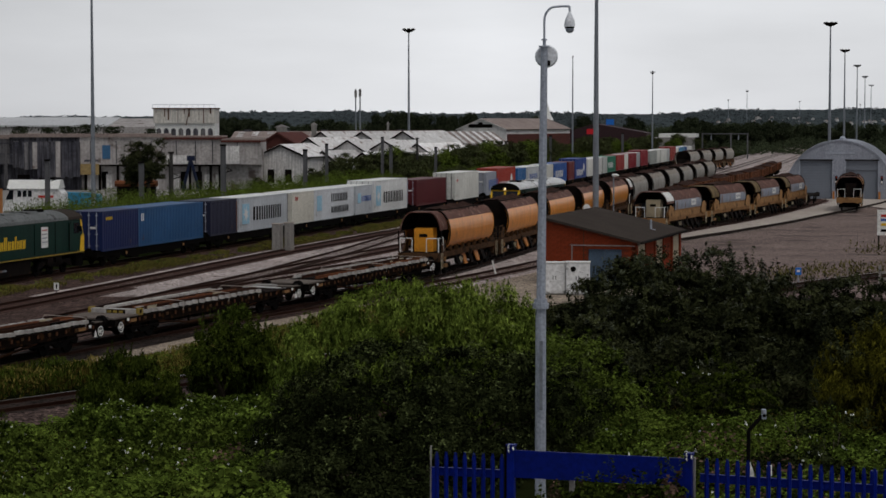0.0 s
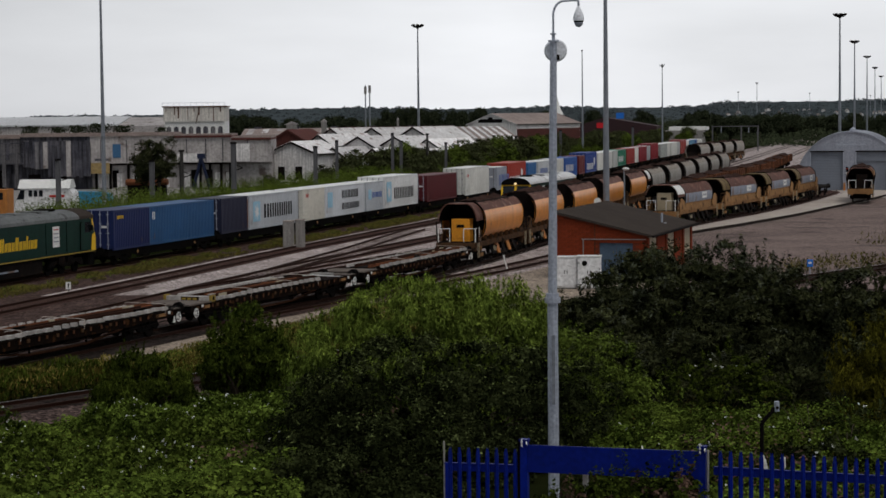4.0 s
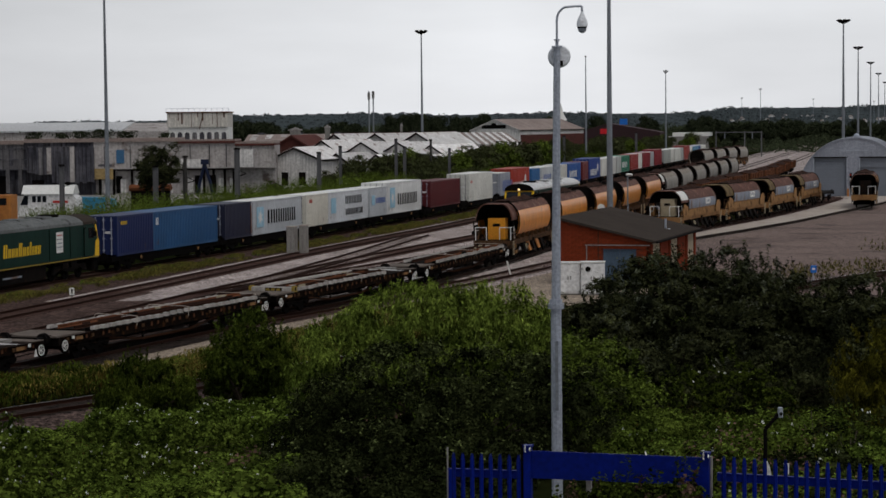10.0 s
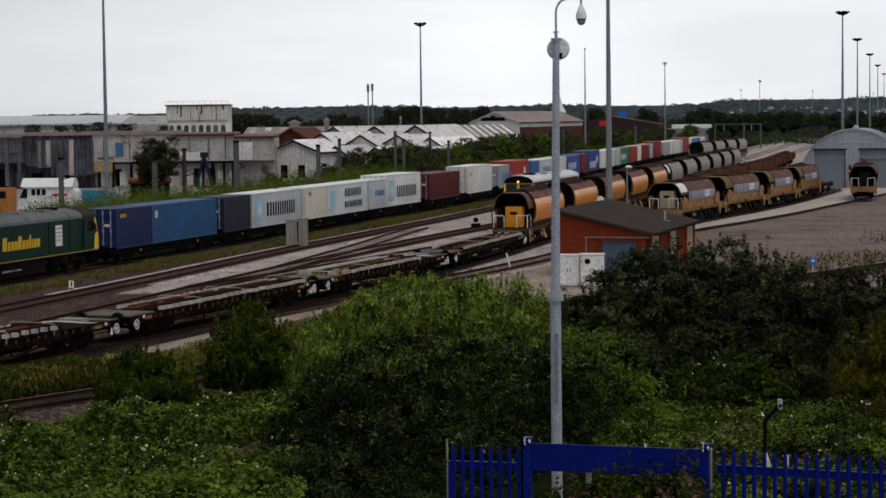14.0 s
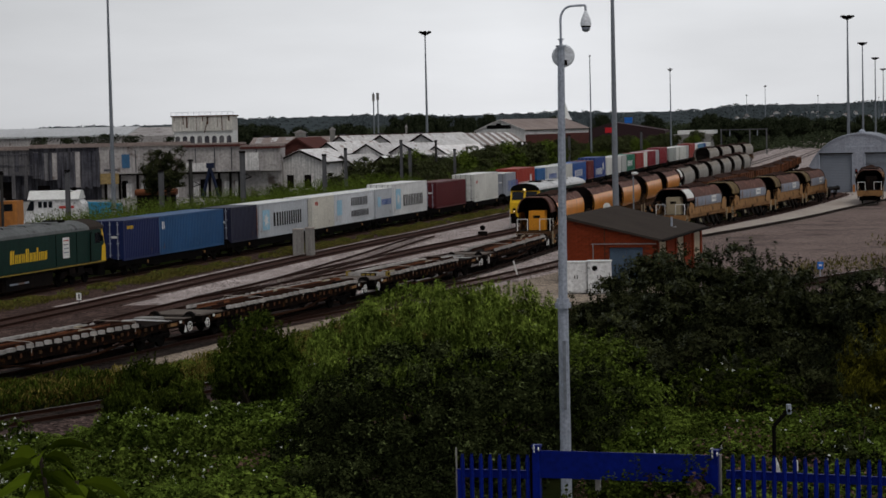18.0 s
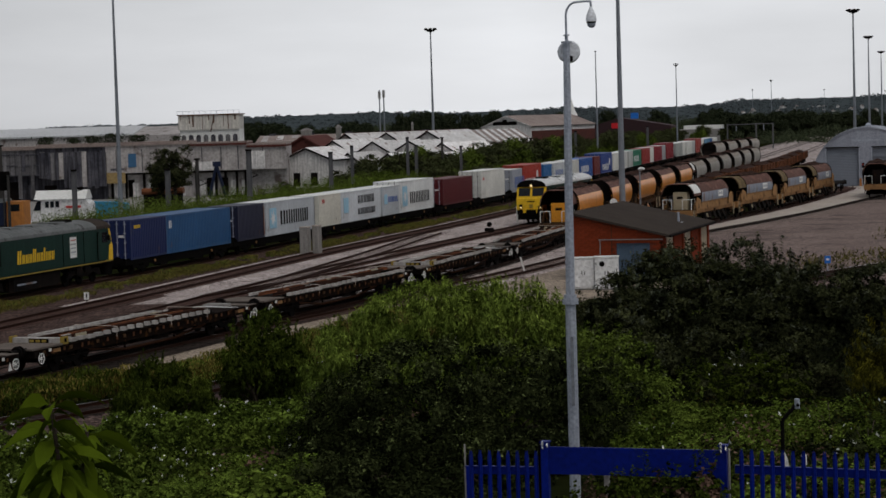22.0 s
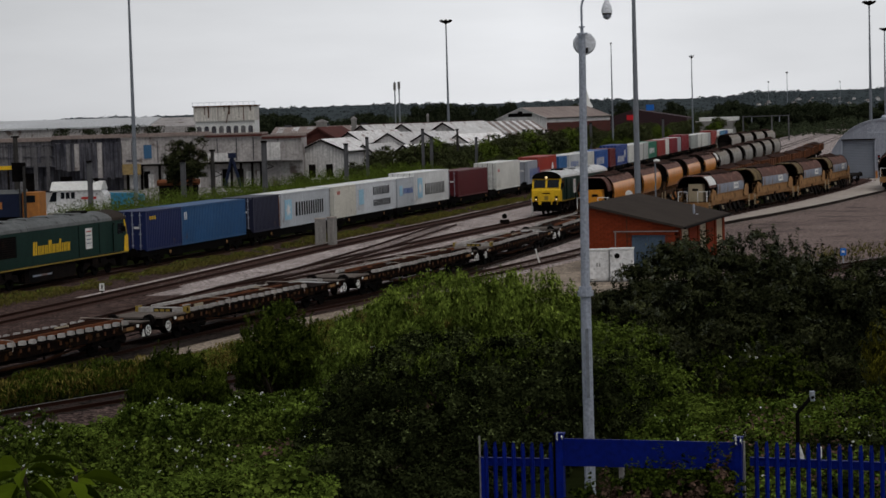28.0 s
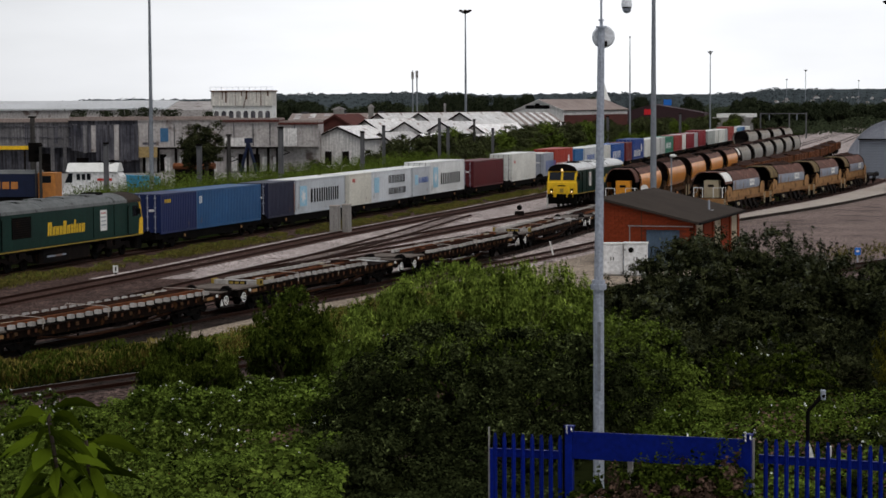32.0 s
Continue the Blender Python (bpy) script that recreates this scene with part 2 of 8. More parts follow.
FELT = mat("roofing_felt", (0.052, 0.042, 0.036), (0.036, 0.029, 0.025), rough=0.95, scale=0.5, fine=12, bump=0.3, spec=0.03)
BLUEDOOR = mat("grey_blue_door", (0.075, 0.115, 0.17), (0.055, 0.085, 0.13), rough=0.6, scale=1, streak=0.15)
FENCEBLUE = mat("blue_palisade_paint", (0.001, 0.011, 0.19), (0.001, 0.008, 0.125), rough=0.45, scale=1.5, fine=12, bump=0.02, spec=0.12, rand=0.15)
SIGNBLUE = mat("blue_sign_paint", (0.02, 0.16, 0.6), (0.02, 0.13, 0.5), rough=0.5)
CORRUGATED = mat("pale_corrugated_sheet", (0.34, 0.36, 0.42), (0.25, 0.265, 0.31), rough=0.55, metal=0.2, scale=0.25, fine=6, bump=0.05, streak=0.12)
SHUTTER = mat("grey_shutter", (0.20, 0.22, 0.26), (0.16, 0.18, 0.215), rough=0.6, metal=0.1, scale=0.5)
INDUS = mat("stained_grey_cladding", (0.185, 0.178, 0.185), (0.07, 0.067, 0.074), rough=0.85, scale=0.2, fine=3, streak=0.5, bump=0.1)
INDUS_DARK = mat("dark_weathered_shaded_cladding", (0.045, 0.045, 0.058), (0.165, 0.158, 0.175), rough=0.85, scale=0.3, fine=3, streak=0.75, bump=0.1)
INDUS_WHITE = mat("chalky_wall", (0.45, 0.42, 0.41), (0.27, 0.25, 0.245), rough=0.9, scale=0.25, fine=3, streak=0.2, rust=(0.10, 0.068, 0.056), rust_at=0.62, bump=0.1)
GABLE_WHITE = mat("whitewashed_wall", (0.76, 0.74, 0.73), (0.52, 0.5, 0.49), rough=0.9, scale=0.3, fine=3, streak=0.3, bump=0.1)
ROOFPALE = mat("pale_roof_sheet", (0.78, 0.77, 0.77), (0.58, 0.55, 0.54), rough=0.8, scale=0.35, fine=2.5, streak=0.2, rust=(0.22, 0.15, 0.13), rust_at=0.62, bump=0.05, rand=0.28)
ROOFRUST = mat("rust_red_roof", (0.10, 0.030, 0.024), (0.06, 0.026, 0.022), rough=0.9, scale=0.4, fine=3, bump=0.1)
ROOFBROWN = mat("brown_roof_sheet", (0.29, 0.235, 0.215), (0.19, 0.145, 0.13), rough=0.85, scale=0.2, fine=3, bump=0.1)
ROOFGREY = mat("pale_grey_roof", (0.56, 0.57, 0.59), (0.46, 0.465, 0.475), rough=0.7, scale=0.1, fine=3, bump=0.03)
TANKC = mat("stained_tank_concrete", (0.68, 0.65, 0.60), (0.52, 0.485, 0.44), rough=0.9, scale=0.3, fine=4, streak=0.3, rust=(0.30, 0.17, 0.07), rust_at=0.68, bump=0.1)
OCHRE = mat("ochre_stained_panel", (0.34, 0.24, 0.10), (0.22, 0.17, 0.10), rough=0.85, scale=0.6, fine=4)
DARKRED = mat("dark_red_cladding", (0.042, 0.020, 0.023), (0.03, 0.016, 0.018), rough=0.7)
SIGNRED = mat("bright_red_sign", (0.62, 0.02, 0.03), (0.55, 0.02, 0.03), rough=0.5)
TEAL = mat("teal_tarpaulin", (0.04, 0.25, 0.42), (0.03, 0.18, 0.32), rough=0.6, scale=1.0)
BARK = mat("bark", (0.06, 0.045, 0.032), (0.035, 0.027, 0.02), rough=0.95, fine=8, bump=0.5)
POSTGREY = mat("weathered_post_steel", (0.13, 0.13, 0.14), (0.085, 0.085, 0.09), rough=0.8, scale=0.6, streak=0.2)
PLATFORM = mat("dusty_platform_plate", (0.15, 0.125, 0.108), (0.085, 0.07, 0.062), rough=0.85, scale=1.0, fine=12, spec=0.05)
POSTWOOD = mat("dark_post", (0.035, 0.033, 0.032), (0.06, 0.055, 0.05), rough=0.85)
OLIVESHEET = mat("olive_dusty_sheet", (0.17, 0.12, 0.05), (0.10, 0.07, 0.035), rough=0.75, scale=0.8, fine=10, rust=(0.07, 0.04, 0.025), rust_at=0.58)
BRACKET = mat("rusty_bracket_steel", (0.095, 0.05, 0.025), (0.042, 0.024, 0.014), rough=0.85, scale=1.5, fine=10, rust=(0.012, 0.010, 0.009), rust_at=0.58, spec=0.05)
DISH = mat("pale_grey_plastic", (0.80, 0.82, 0.87), (0.70, 0.72, 0.77), rough=0.6, scale=2.0)
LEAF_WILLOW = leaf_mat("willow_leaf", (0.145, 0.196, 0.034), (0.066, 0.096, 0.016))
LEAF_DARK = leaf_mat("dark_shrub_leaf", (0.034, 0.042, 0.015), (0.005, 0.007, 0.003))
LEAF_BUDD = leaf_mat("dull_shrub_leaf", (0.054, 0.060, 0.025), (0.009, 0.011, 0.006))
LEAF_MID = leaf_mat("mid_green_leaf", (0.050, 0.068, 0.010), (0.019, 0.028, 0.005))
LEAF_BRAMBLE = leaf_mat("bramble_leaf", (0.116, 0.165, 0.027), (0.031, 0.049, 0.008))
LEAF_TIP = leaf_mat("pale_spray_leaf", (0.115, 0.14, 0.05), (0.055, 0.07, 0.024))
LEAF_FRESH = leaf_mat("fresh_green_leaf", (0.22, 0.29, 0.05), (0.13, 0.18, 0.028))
LEAF_OLIVE = leaf_mat("olive_leaf", (0.105, 0.097, 0.012), (0.045, 0.044, 0.006))
LEAF_SPIRE = leaf_mat("grey_spire_leaf", (0.085, 0.094, 0.062), (0.035, 0.04, 0.027))
LEAF_STRAW = leaf_mat("straw_weed", (0.17, 0.135, 0.035), (0.07, 0.06, 0.016))
LEAF_DRY = leaf_mat("dry_weed", (0.058, 0.044, 0.010), (0.025, 0.021, 0.005))
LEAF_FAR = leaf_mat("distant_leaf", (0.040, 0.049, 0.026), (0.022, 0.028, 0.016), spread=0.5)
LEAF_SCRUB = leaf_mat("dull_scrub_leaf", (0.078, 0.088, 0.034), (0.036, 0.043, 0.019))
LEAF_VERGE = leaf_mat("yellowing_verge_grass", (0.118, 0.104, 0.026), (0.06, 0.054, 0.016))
# Distance haze is put into the hill leaves as a pale blue-grey tint.
LEAF_HILL_HAZE = leaf_mat("hazy_hill_leaf", (0.064, 0.077, 0.083), (0.05, 0.061, 0.066), spread=0.3)
LEAF_NEAR = leaf_mat("bright_leaf", (0.095, 0.13, 0.009), (0.046, 0.07, 0.005))
LEAF_WEED = leaf_mat("weed_leaf", (0.098, 0.135, 0.022), (0.044, 0.064, 0.011))
PETAL = mat("white_petal", (0.8, 0.8, 0.76), (0.7, 0.7, 0.68), rough=0.7, bump=0)
BUFFLEAF = leaf_mat("pinkish_dead_flower", (0.12, 0.075, 0.055), (0.07, 0.045, 0.032))
LAMPGLOW = mat("headlamp", (1.0, 0.72, 0.36), rough=0.3, emit=0.9)


# ---- building helpers ----
class Shape:
    """Collects vertices and faces for one mesh."""

    def __init__(self):
        self.v, self.f = [], []

    def add(self, vs, fs):
        o = len(self.v)
        self.v += [tuple(p) for p in vs]
        self.f += [tuple(i + o for i in q) for q in fs]
        return self

    def box(self, x0, x1, y0, y1, z0, z1, c=0.0):
        """A box; c > 0 cuts its upright edges."""
        if c:
            ring = [(x0 + c, y0), (x1 - c, y0), (x1, y0 + c), (x1, y1 - c), (x1 - c, y1), (x0 + c, y1), (x0, y1 - c), (x0, y0 + c)]
        else:
            ring = [(x0, y0), (x1, y0), (x1, y1), (x0, y1)]
        n = len(ring)
        vs = [(*p, z0) for p in ring] + [(*p, z1) for p in ring]
        fs = [tuple(range(n))[::-1], tuple(range(n, 2 * n))] + [(i, (i + 1) % n, n + (i + 1) % n, n + i) for i in range(n)]
        return self.add(vs, fs)

    def prism(self, prof, x0, x1):
        """A closed (y, z) outline drawn out along x."""
        n = len(prof)
        vs = [(x0, *p) for p in prof] + [(x1, *p) for p in prof]
        fs = [tuple(range(n)), tuple(range(n, 2 * n))[::-1]] + [(i, n + i, n + (i + 1) % n, (i + 1) % n) for i in range(n)]
        return self.add(vs, fs)

    def prism_y(self, prof, y0, y1):
        """A closed (x, z) outline drawn out along y."""
        n = len(prof)
        vs = [(p[0], y0, p[1]) for p in prof] + [(p[0], y1, p[1]) for p in prof]
        fs = [tuple(range(n)), tuple(range(n, 2 * n))[::-1]] + [(i, n + i, n + (i + 1) % n, (i + 1) % n) for i in range(n)]
        return self.add(vs, fs)

    def tube(self, p0, p1, r0, r1=None, n=8):
        p0, p1 = Vector(p0), Vector(p1)
        r1 = r0 if r1 is None else r1
        q = (p1 - p0).to_track_quat("Z", "Y")
        vs = [p + q @ Vector((math.cos(2 * math.pi * i / n) * r, math.sin(2 * math.pi * i / n) * r, 0)) for p, r in ((p0, r0), (p1, r1)) for i in range(n)]
        fs = [tuple(range(n))[::-1], tuple(range(n, 2 * n))] + [(i, (i + 1) % n, n + (i + 1) % n, n + i) for i in range(n)]
        return self.add(vs, fs)

    def line(self, pts, r, n=6):
        for a, b in zip(pts, pts[1:]):
            self.tube(a, b, r, n=n)
        return self

    def ball(self, c, r, n=10, squash=1.0):
        vs, fs = [], []
        h = n // 2
        for i in range(h + 1):
            th = math.pi * i / h
            for j in range(n):
                ph = 2 * math.pi * j / n
                vs.append((c[0] + r * math.sin(th) * math.cos(ph), c[1] + r * math.sin(th) * math.sin(ph), c[2] + r * squash * math.cos(th)))
        for i in range(h):
            for j in range(n):
                fs.append((i * n + j, i * n + (j + 1) % n, (i + 1) * n + (j + 1) % n, (i + 1) * n + j))
        return self.add(vs, fs)

    def mesh(self, name, material):
        me = bpy.data.meshes.new(name)
        me.from_pydata(self.v, [], self.f)
        me.materials.append(material)
        me.update()
        return me


def part(name, shape, material, parent, label="", m=None):
    ob = new(name, shape if isinstance(shape, bpy.types.Mesh) else shape.mesh(name, material))
    ob.parent = parent
    if m is not None:
        ob.matrix_basis = m
    return tagged(ob, label)


def thing(name, label, category, group="", kind="", m=None):
    ob = new(name)
    ob.empty_display_size = 0.2
    if m is not None:
        ob.matrix_basis = m
    return tagged(ob, label, category, group, kind)


def solid(name, shape, material, label, category, group="", kind="", m=None):
    ob = new(name, shape.mesh(name, material))
    if m is not None:
        ob.matrix_basis = m
    return tagged(ob, label, category, group, kind)


class Line:
    """A track's centre line through a few nodes, by arc length."""

    def __init__(self, nodes):
        p = np.array(nodes, float)
        p = np.vstack([2 * p[0] - p[1], p, 2 * p[-1] - p[-2]])
        out = []
        for i in range(1, len(p) - 2):
            for u in np.linspace(0, 1, 24, endpoint=False):
                a, b, c, d = p[i - 1], p[i], p[i + 1], p[i + 2]
                out.append(0.5 * (2 * b + (c - a) * u + (2 * a - 5 * b + 4 * c - d) * u * u + (3 * b - a - 3 * c + d) * u ** 3))
        out.append(p[-2])
        self.p = np.array(out)
        self.s = np.concatenate([[0], np.cumsum(np.hypot(*np.diff(self.p, axis=0).T))])

    def at(self, s):
        return np.array([np.interp(s, self.s, self.p[:, 0]), np.interp(s, self.s, self.p[:, 1])])

    def of_y(self, y):
        return float(np.interp(y, self.p[:, 1], self.s))

    def stand(self, s, base=12.0, flip=False, z=0.0):
        """The pose of a vehicle whose middle stands at s, on two bogies."""
        a, b = self.at(s - base / 2), self.at(s + base / 2)
        c, d = (a + b) / 2, b - a
        return pose(c[0], c[1], z, 0, 0, math.degrees(math.atan2(d[1], d[0])) + (180 if flip else 0))

    def sample(self, s0, s1, step):
        ss = np.arange(s0, s1 + step * 0.5, step)
        return [(self.at(s), (self.at(s + 0.5) - self.at(s - 0.5))) for s in ss]


def strip(samples, off, prof, shape):
    """Sweeps an open (across, up) outline along the samples of a line; off: distance to the right."""
    k = len(prof)
    vs, fs = [], []
    for p, d in samples:
        d = d / np.hypot(*d)
        r = np.array([d[1], -d[0]])
        for a, z in prof:
            q = p + r * (off + a)
            vs.append((q[0], q[1], z))
    for i in range(len(samples) - 1):
        for j in range(k - 1):
            fs.append((i * k + j, i * k + j + 1, (i + 1) * k + j + 1, (i + 1) * k + j))
    return shape.add(vs, fs)


def leaves(name, pts, size, material, seed=1, up=0.3, long=1.8, facing=None, lean=0.35):
    """Small folded leaves, one at each point; size may vary."""
    rng = np.random.default_rng(seed)
    n = len(pts)
    d = rng.normal(size=(n, 3))
    d[:, 2] += up
    d /= np.linalg.norm(d, axis=1)[:, None]
    e = rng.normal(size=(n, 3))
    e -= (e * d).sum(1)[:, None] * d
    e /= np.linalg.norm(e, axis=1)[:, None]
    if facing is not None:
        # blades turn their faces outwards and upwards
        f = facing * 1.1 + rng.normal(size=(n, 3)) * 0.55
        f[:, 2] += lean
        f /= np.linalg.norm(f, axis=1)[:, None]
        d = rng.normal(size=(n, 3))
        d[:, 2] += up * 1.3
        d -= (d * f).sum(1)[:, None] * f
        d /= np.linalg.norm(d, axis=1)[:, None]
        e = np.cross(f, d)
    s = (size * rng.uniform(0.6, 1.35, n))[:, None]
    a, b = d * s * long * 0.5, e * s * 0.5
    lift = np.cross(d, e) * s * 0.18
    v = np.stack([pts - a, pts + b + lift, pts + a, pts - b + lift], 1).reshape(-1, 3)
    me = bpy.data.meshes.new(name)
    i = np.arange(n) * 4
    f = np.concatenate([np.stack([i, i + 1, i + 2], 1), np.stack([i, i + 2, i + 3], 1)], 1).reshape(-1, 3)
    me.vertices.add(len(v))
    me.vertices.foreach_set("co", v.astype(np.float32).ravel())
    me.loops.add(f.size)
    me.loops.foreach_set("vertex_index", f.astype(np.int32).ravel())
    me.polygons.add(len(f))
    me.polygons.foreach_set("loop_start", (np.arange(len(f)) * 3).astype(np.int32))
    me.polygons.foreach_set("loop_total", np.full(len(f), 3, np.int32))
    me.materials.append(material)
    me.update()
    return me


def crown(lobes, n, seed, shell=0.35, floor=-9.0, bough=0.5, shoots=0, reach=0.5, rise=1.0, top=0.45):
    """Leaf places and outward directions: boughs stand on uneven lobes (x, y, z, rx, ry, rz), sprays of leaves on the boughs, single shoots beyond."""
    rng = np.random.default_rng(seed)
    w = np.array([l[3] * l[5] + l[4] * l[5] + l[3] * l[4] for l in lobes])
    P, Q = [], []

    def unit(v):
        return v / np.linalg.norm(v, axis=1)[:, None]

    for l, k, share in zip(lobes, (w / w.sum() * n).astype(int), w / w.sum()):
        size = np.array(l[3:])
        nb = max(5, int(7.5 * (size[0] * size[2] + size[1] * size[2] + size[0] * size[1]) / 3 / bough ** 2 * 0.62))
        d = unit(rng.normal(size=(nb, 3)) + np.array([0, 0, 0.15]))
        wob = 1 + 0.16 * np.sin(d[:, 0] * 5 + seed) * np.cos(d[:, 1] * 4 + l[0]) + 0.12 * np.sin(d[:, 2] * 7 + l[1] + d[:, 0] * 3)
        c = d * ((1 - 0.5 * rng.random(nb) ** 2) * wob)[:, None] * (size - 0.3 * min(bough, size.min())) + np.array(l[:3])
        rb = bough * rng.uniform(0.5, 1.25, nb)
        per = max(6, k // nb // 9)
        i = np.repeat(np.arange(nb), per)
        q = unit(rng.normal(size=(len(i), 3)) + 0.7 * d[i] + np.array([0, 0, top]))
        s = c[i] + q * (rb[i] * (1 - shell * rng.random(len(i)) ** 1.5))[:, None] * np.array([1, 1, 0.75])
        p = np.repeat(s, 9, 0) + rng.normal(size=(len(i) * 9, 3)) * 0.13 * bough * np.array([1, 1, 0.8 * rise])
        P.append(p)
        Q.append(np.repeat(q, 9, 0))
        m = int(shoots * share)
        if m:
            d = unit(rng.normal(size=(m, 3)) + np.array([0, 0, 0.7]))
            a = np.array(l[:3]) + d * size * 1.02
            dirn = unit(d * 0.5 + np.array([0, 0, rise]) + rng.normal(size=(m, 3)) * 0.3)
            ln = reach * rng.uniform(0.4, 1.2, m)
            u = np.linspace(0, 1, 22) ** 0.9
            p = (a[:, None, :] + dirn[:, None, :] * (ln[:, None] * u[None, :])[:, :, None]).reshape(-1, 3)
            P.append(p + rng.normal(size=p.shape) * 0.028)
            Q.append(np.repeat(d, 22, 0))
    P, Q = np.concatenate(P), np.concatenate(Q)
    k = P[:, 2] > floor
    return P[k], Q[k]


def limbs(shape, base, tips, r):
    """A tapered trunk that splits towards the tips."""
    b = Vector(base)
    for t in tips:
        t = Vector(t)
        mid = b.lerp(t, 0.45) + Vector((0, 0, 0.12 * (t - b).length))
        shape.tube(b, mid, r, r * 0.6, 6)
        shape.tube(mid, t, r * 0.6, r * 0.15, 5)
    return shape


def ground_z(x, y):
    """The yard is flat; a bank rises towards the fence."""
    toe = 63 + 9 * min(1.0, max(0.0, (x + 8) / 6))
    u = min(1.0, max(0.0, (toe - y) / 24)) * min(1.0, max(0.0, (x + 27) / 8))
    return -0.36 + 1.75 * u * u * (3 - 2 * u)


# ---- ground and sky's edge ----
def build_ground():
    xs = sorted(set([-5000, -3000, -1500, -800, -400, -200, -120, -80] + list(range(-60, 101, 2)) + [120, 160, 240, 400, 800, 1500, 3000, 5000]))
    ys = sorted(set([-400, -100, -30, 0, 10, 20] + list(range(26, 86, 2)) + [95, 110, 140, 180, 240, 320, 420, 600, 900, 1400, 2200, 3200, 4900]))
    sh = Shape()
    vs = [(x, y, ground_z(x, y)) for y in ys for x in xs]
    n = len(xs)
    fs = [(j * n + i, j * n + i + 1, (j + 1) * n + i + 1, (j + 1) * n + i) for j in range(len(ys) - 1) for i in range(n - 1)]
    sh.add(vs, fs)
    solid("ground", sh, SOIL, "dark green weedy ground of the whole district", "ground", kind="structure")


T0 = Line([(-45, 60), (-34, 98), (-23.2, 137.6), (-16.7, 162), (-8.8, 192.8), (2.6, 238), (17.7, 310), (32.8, 386), (44, 440), (60.6, 520), (95, 690), (150, 960)])
T1 = Line([(-35.8, 55), (-30.7, 75), (-23.85, 103.3), (-18.5, 125), (-12.8, 150), (-9.6, 163), (-5.8, 178), (-0.2, 200), (11.3, 250), (53, 440), (105, 690), (163, 960)])
T2 = Line([(-31, 52), (-26, 72), (-18.3, 103), (-10.8, 134.4), (-3.2, 162), (5.5, 191), (13.4, 222), (28, 288), (60, 440), (112, 690), (170, 960)])
T3 = Line([(-47.5, 12.5), (-37.2, 35), (-28.17, 55.85), (-20.33, 75.79), (-16.59, 85.71), (-13.01, 95.64), (-9.52, 105.57), (-6.09, 115.46), (-2.77, 125.35), (0.12, 135.31), (2.7, 145.35), (5.05, 155.39),
           (9.84, 176.01), (17, 208), (28.4, 261), (35.3, 293), (67, 440), (119, 690), (177, 960)])
T4 = Line([(-13.01, 95.64), (-8.7, 105.5), (-3.2, 118), (2.2, 131), (8.5, 149), (18.6, 180.7), (30.4, 211), (42, 246), (46, 262), (50, 285)])
T5 = Line([(40.2, 213), (42.2, 223), (50.1, 262), (55, 286)])
T6 = Line([(-25.8, 55), (-14.9, 70.4), (-9.7, 77.6), (7.2, 103), (24, 128), (45, 152), (70, 172)])
TX = Line([(-14.2, 120), (-8.6, 134), (-3.2, 148), (2.4, 162), (8, 178)])
TY = Line([(-14.0, 121.5), (-11.6, 131), (-9.2, 144), (-6.9, 157), (-4.9, 170), (-2.6, 184)])
LINES = ((T0, 40, 900), (T1, 0, 900), (T2, 0, 900), (T3, 20, 940), (T4, 0, 190), (T6, 0, 130), (TX, 0, 58), (TY, 0, 60))


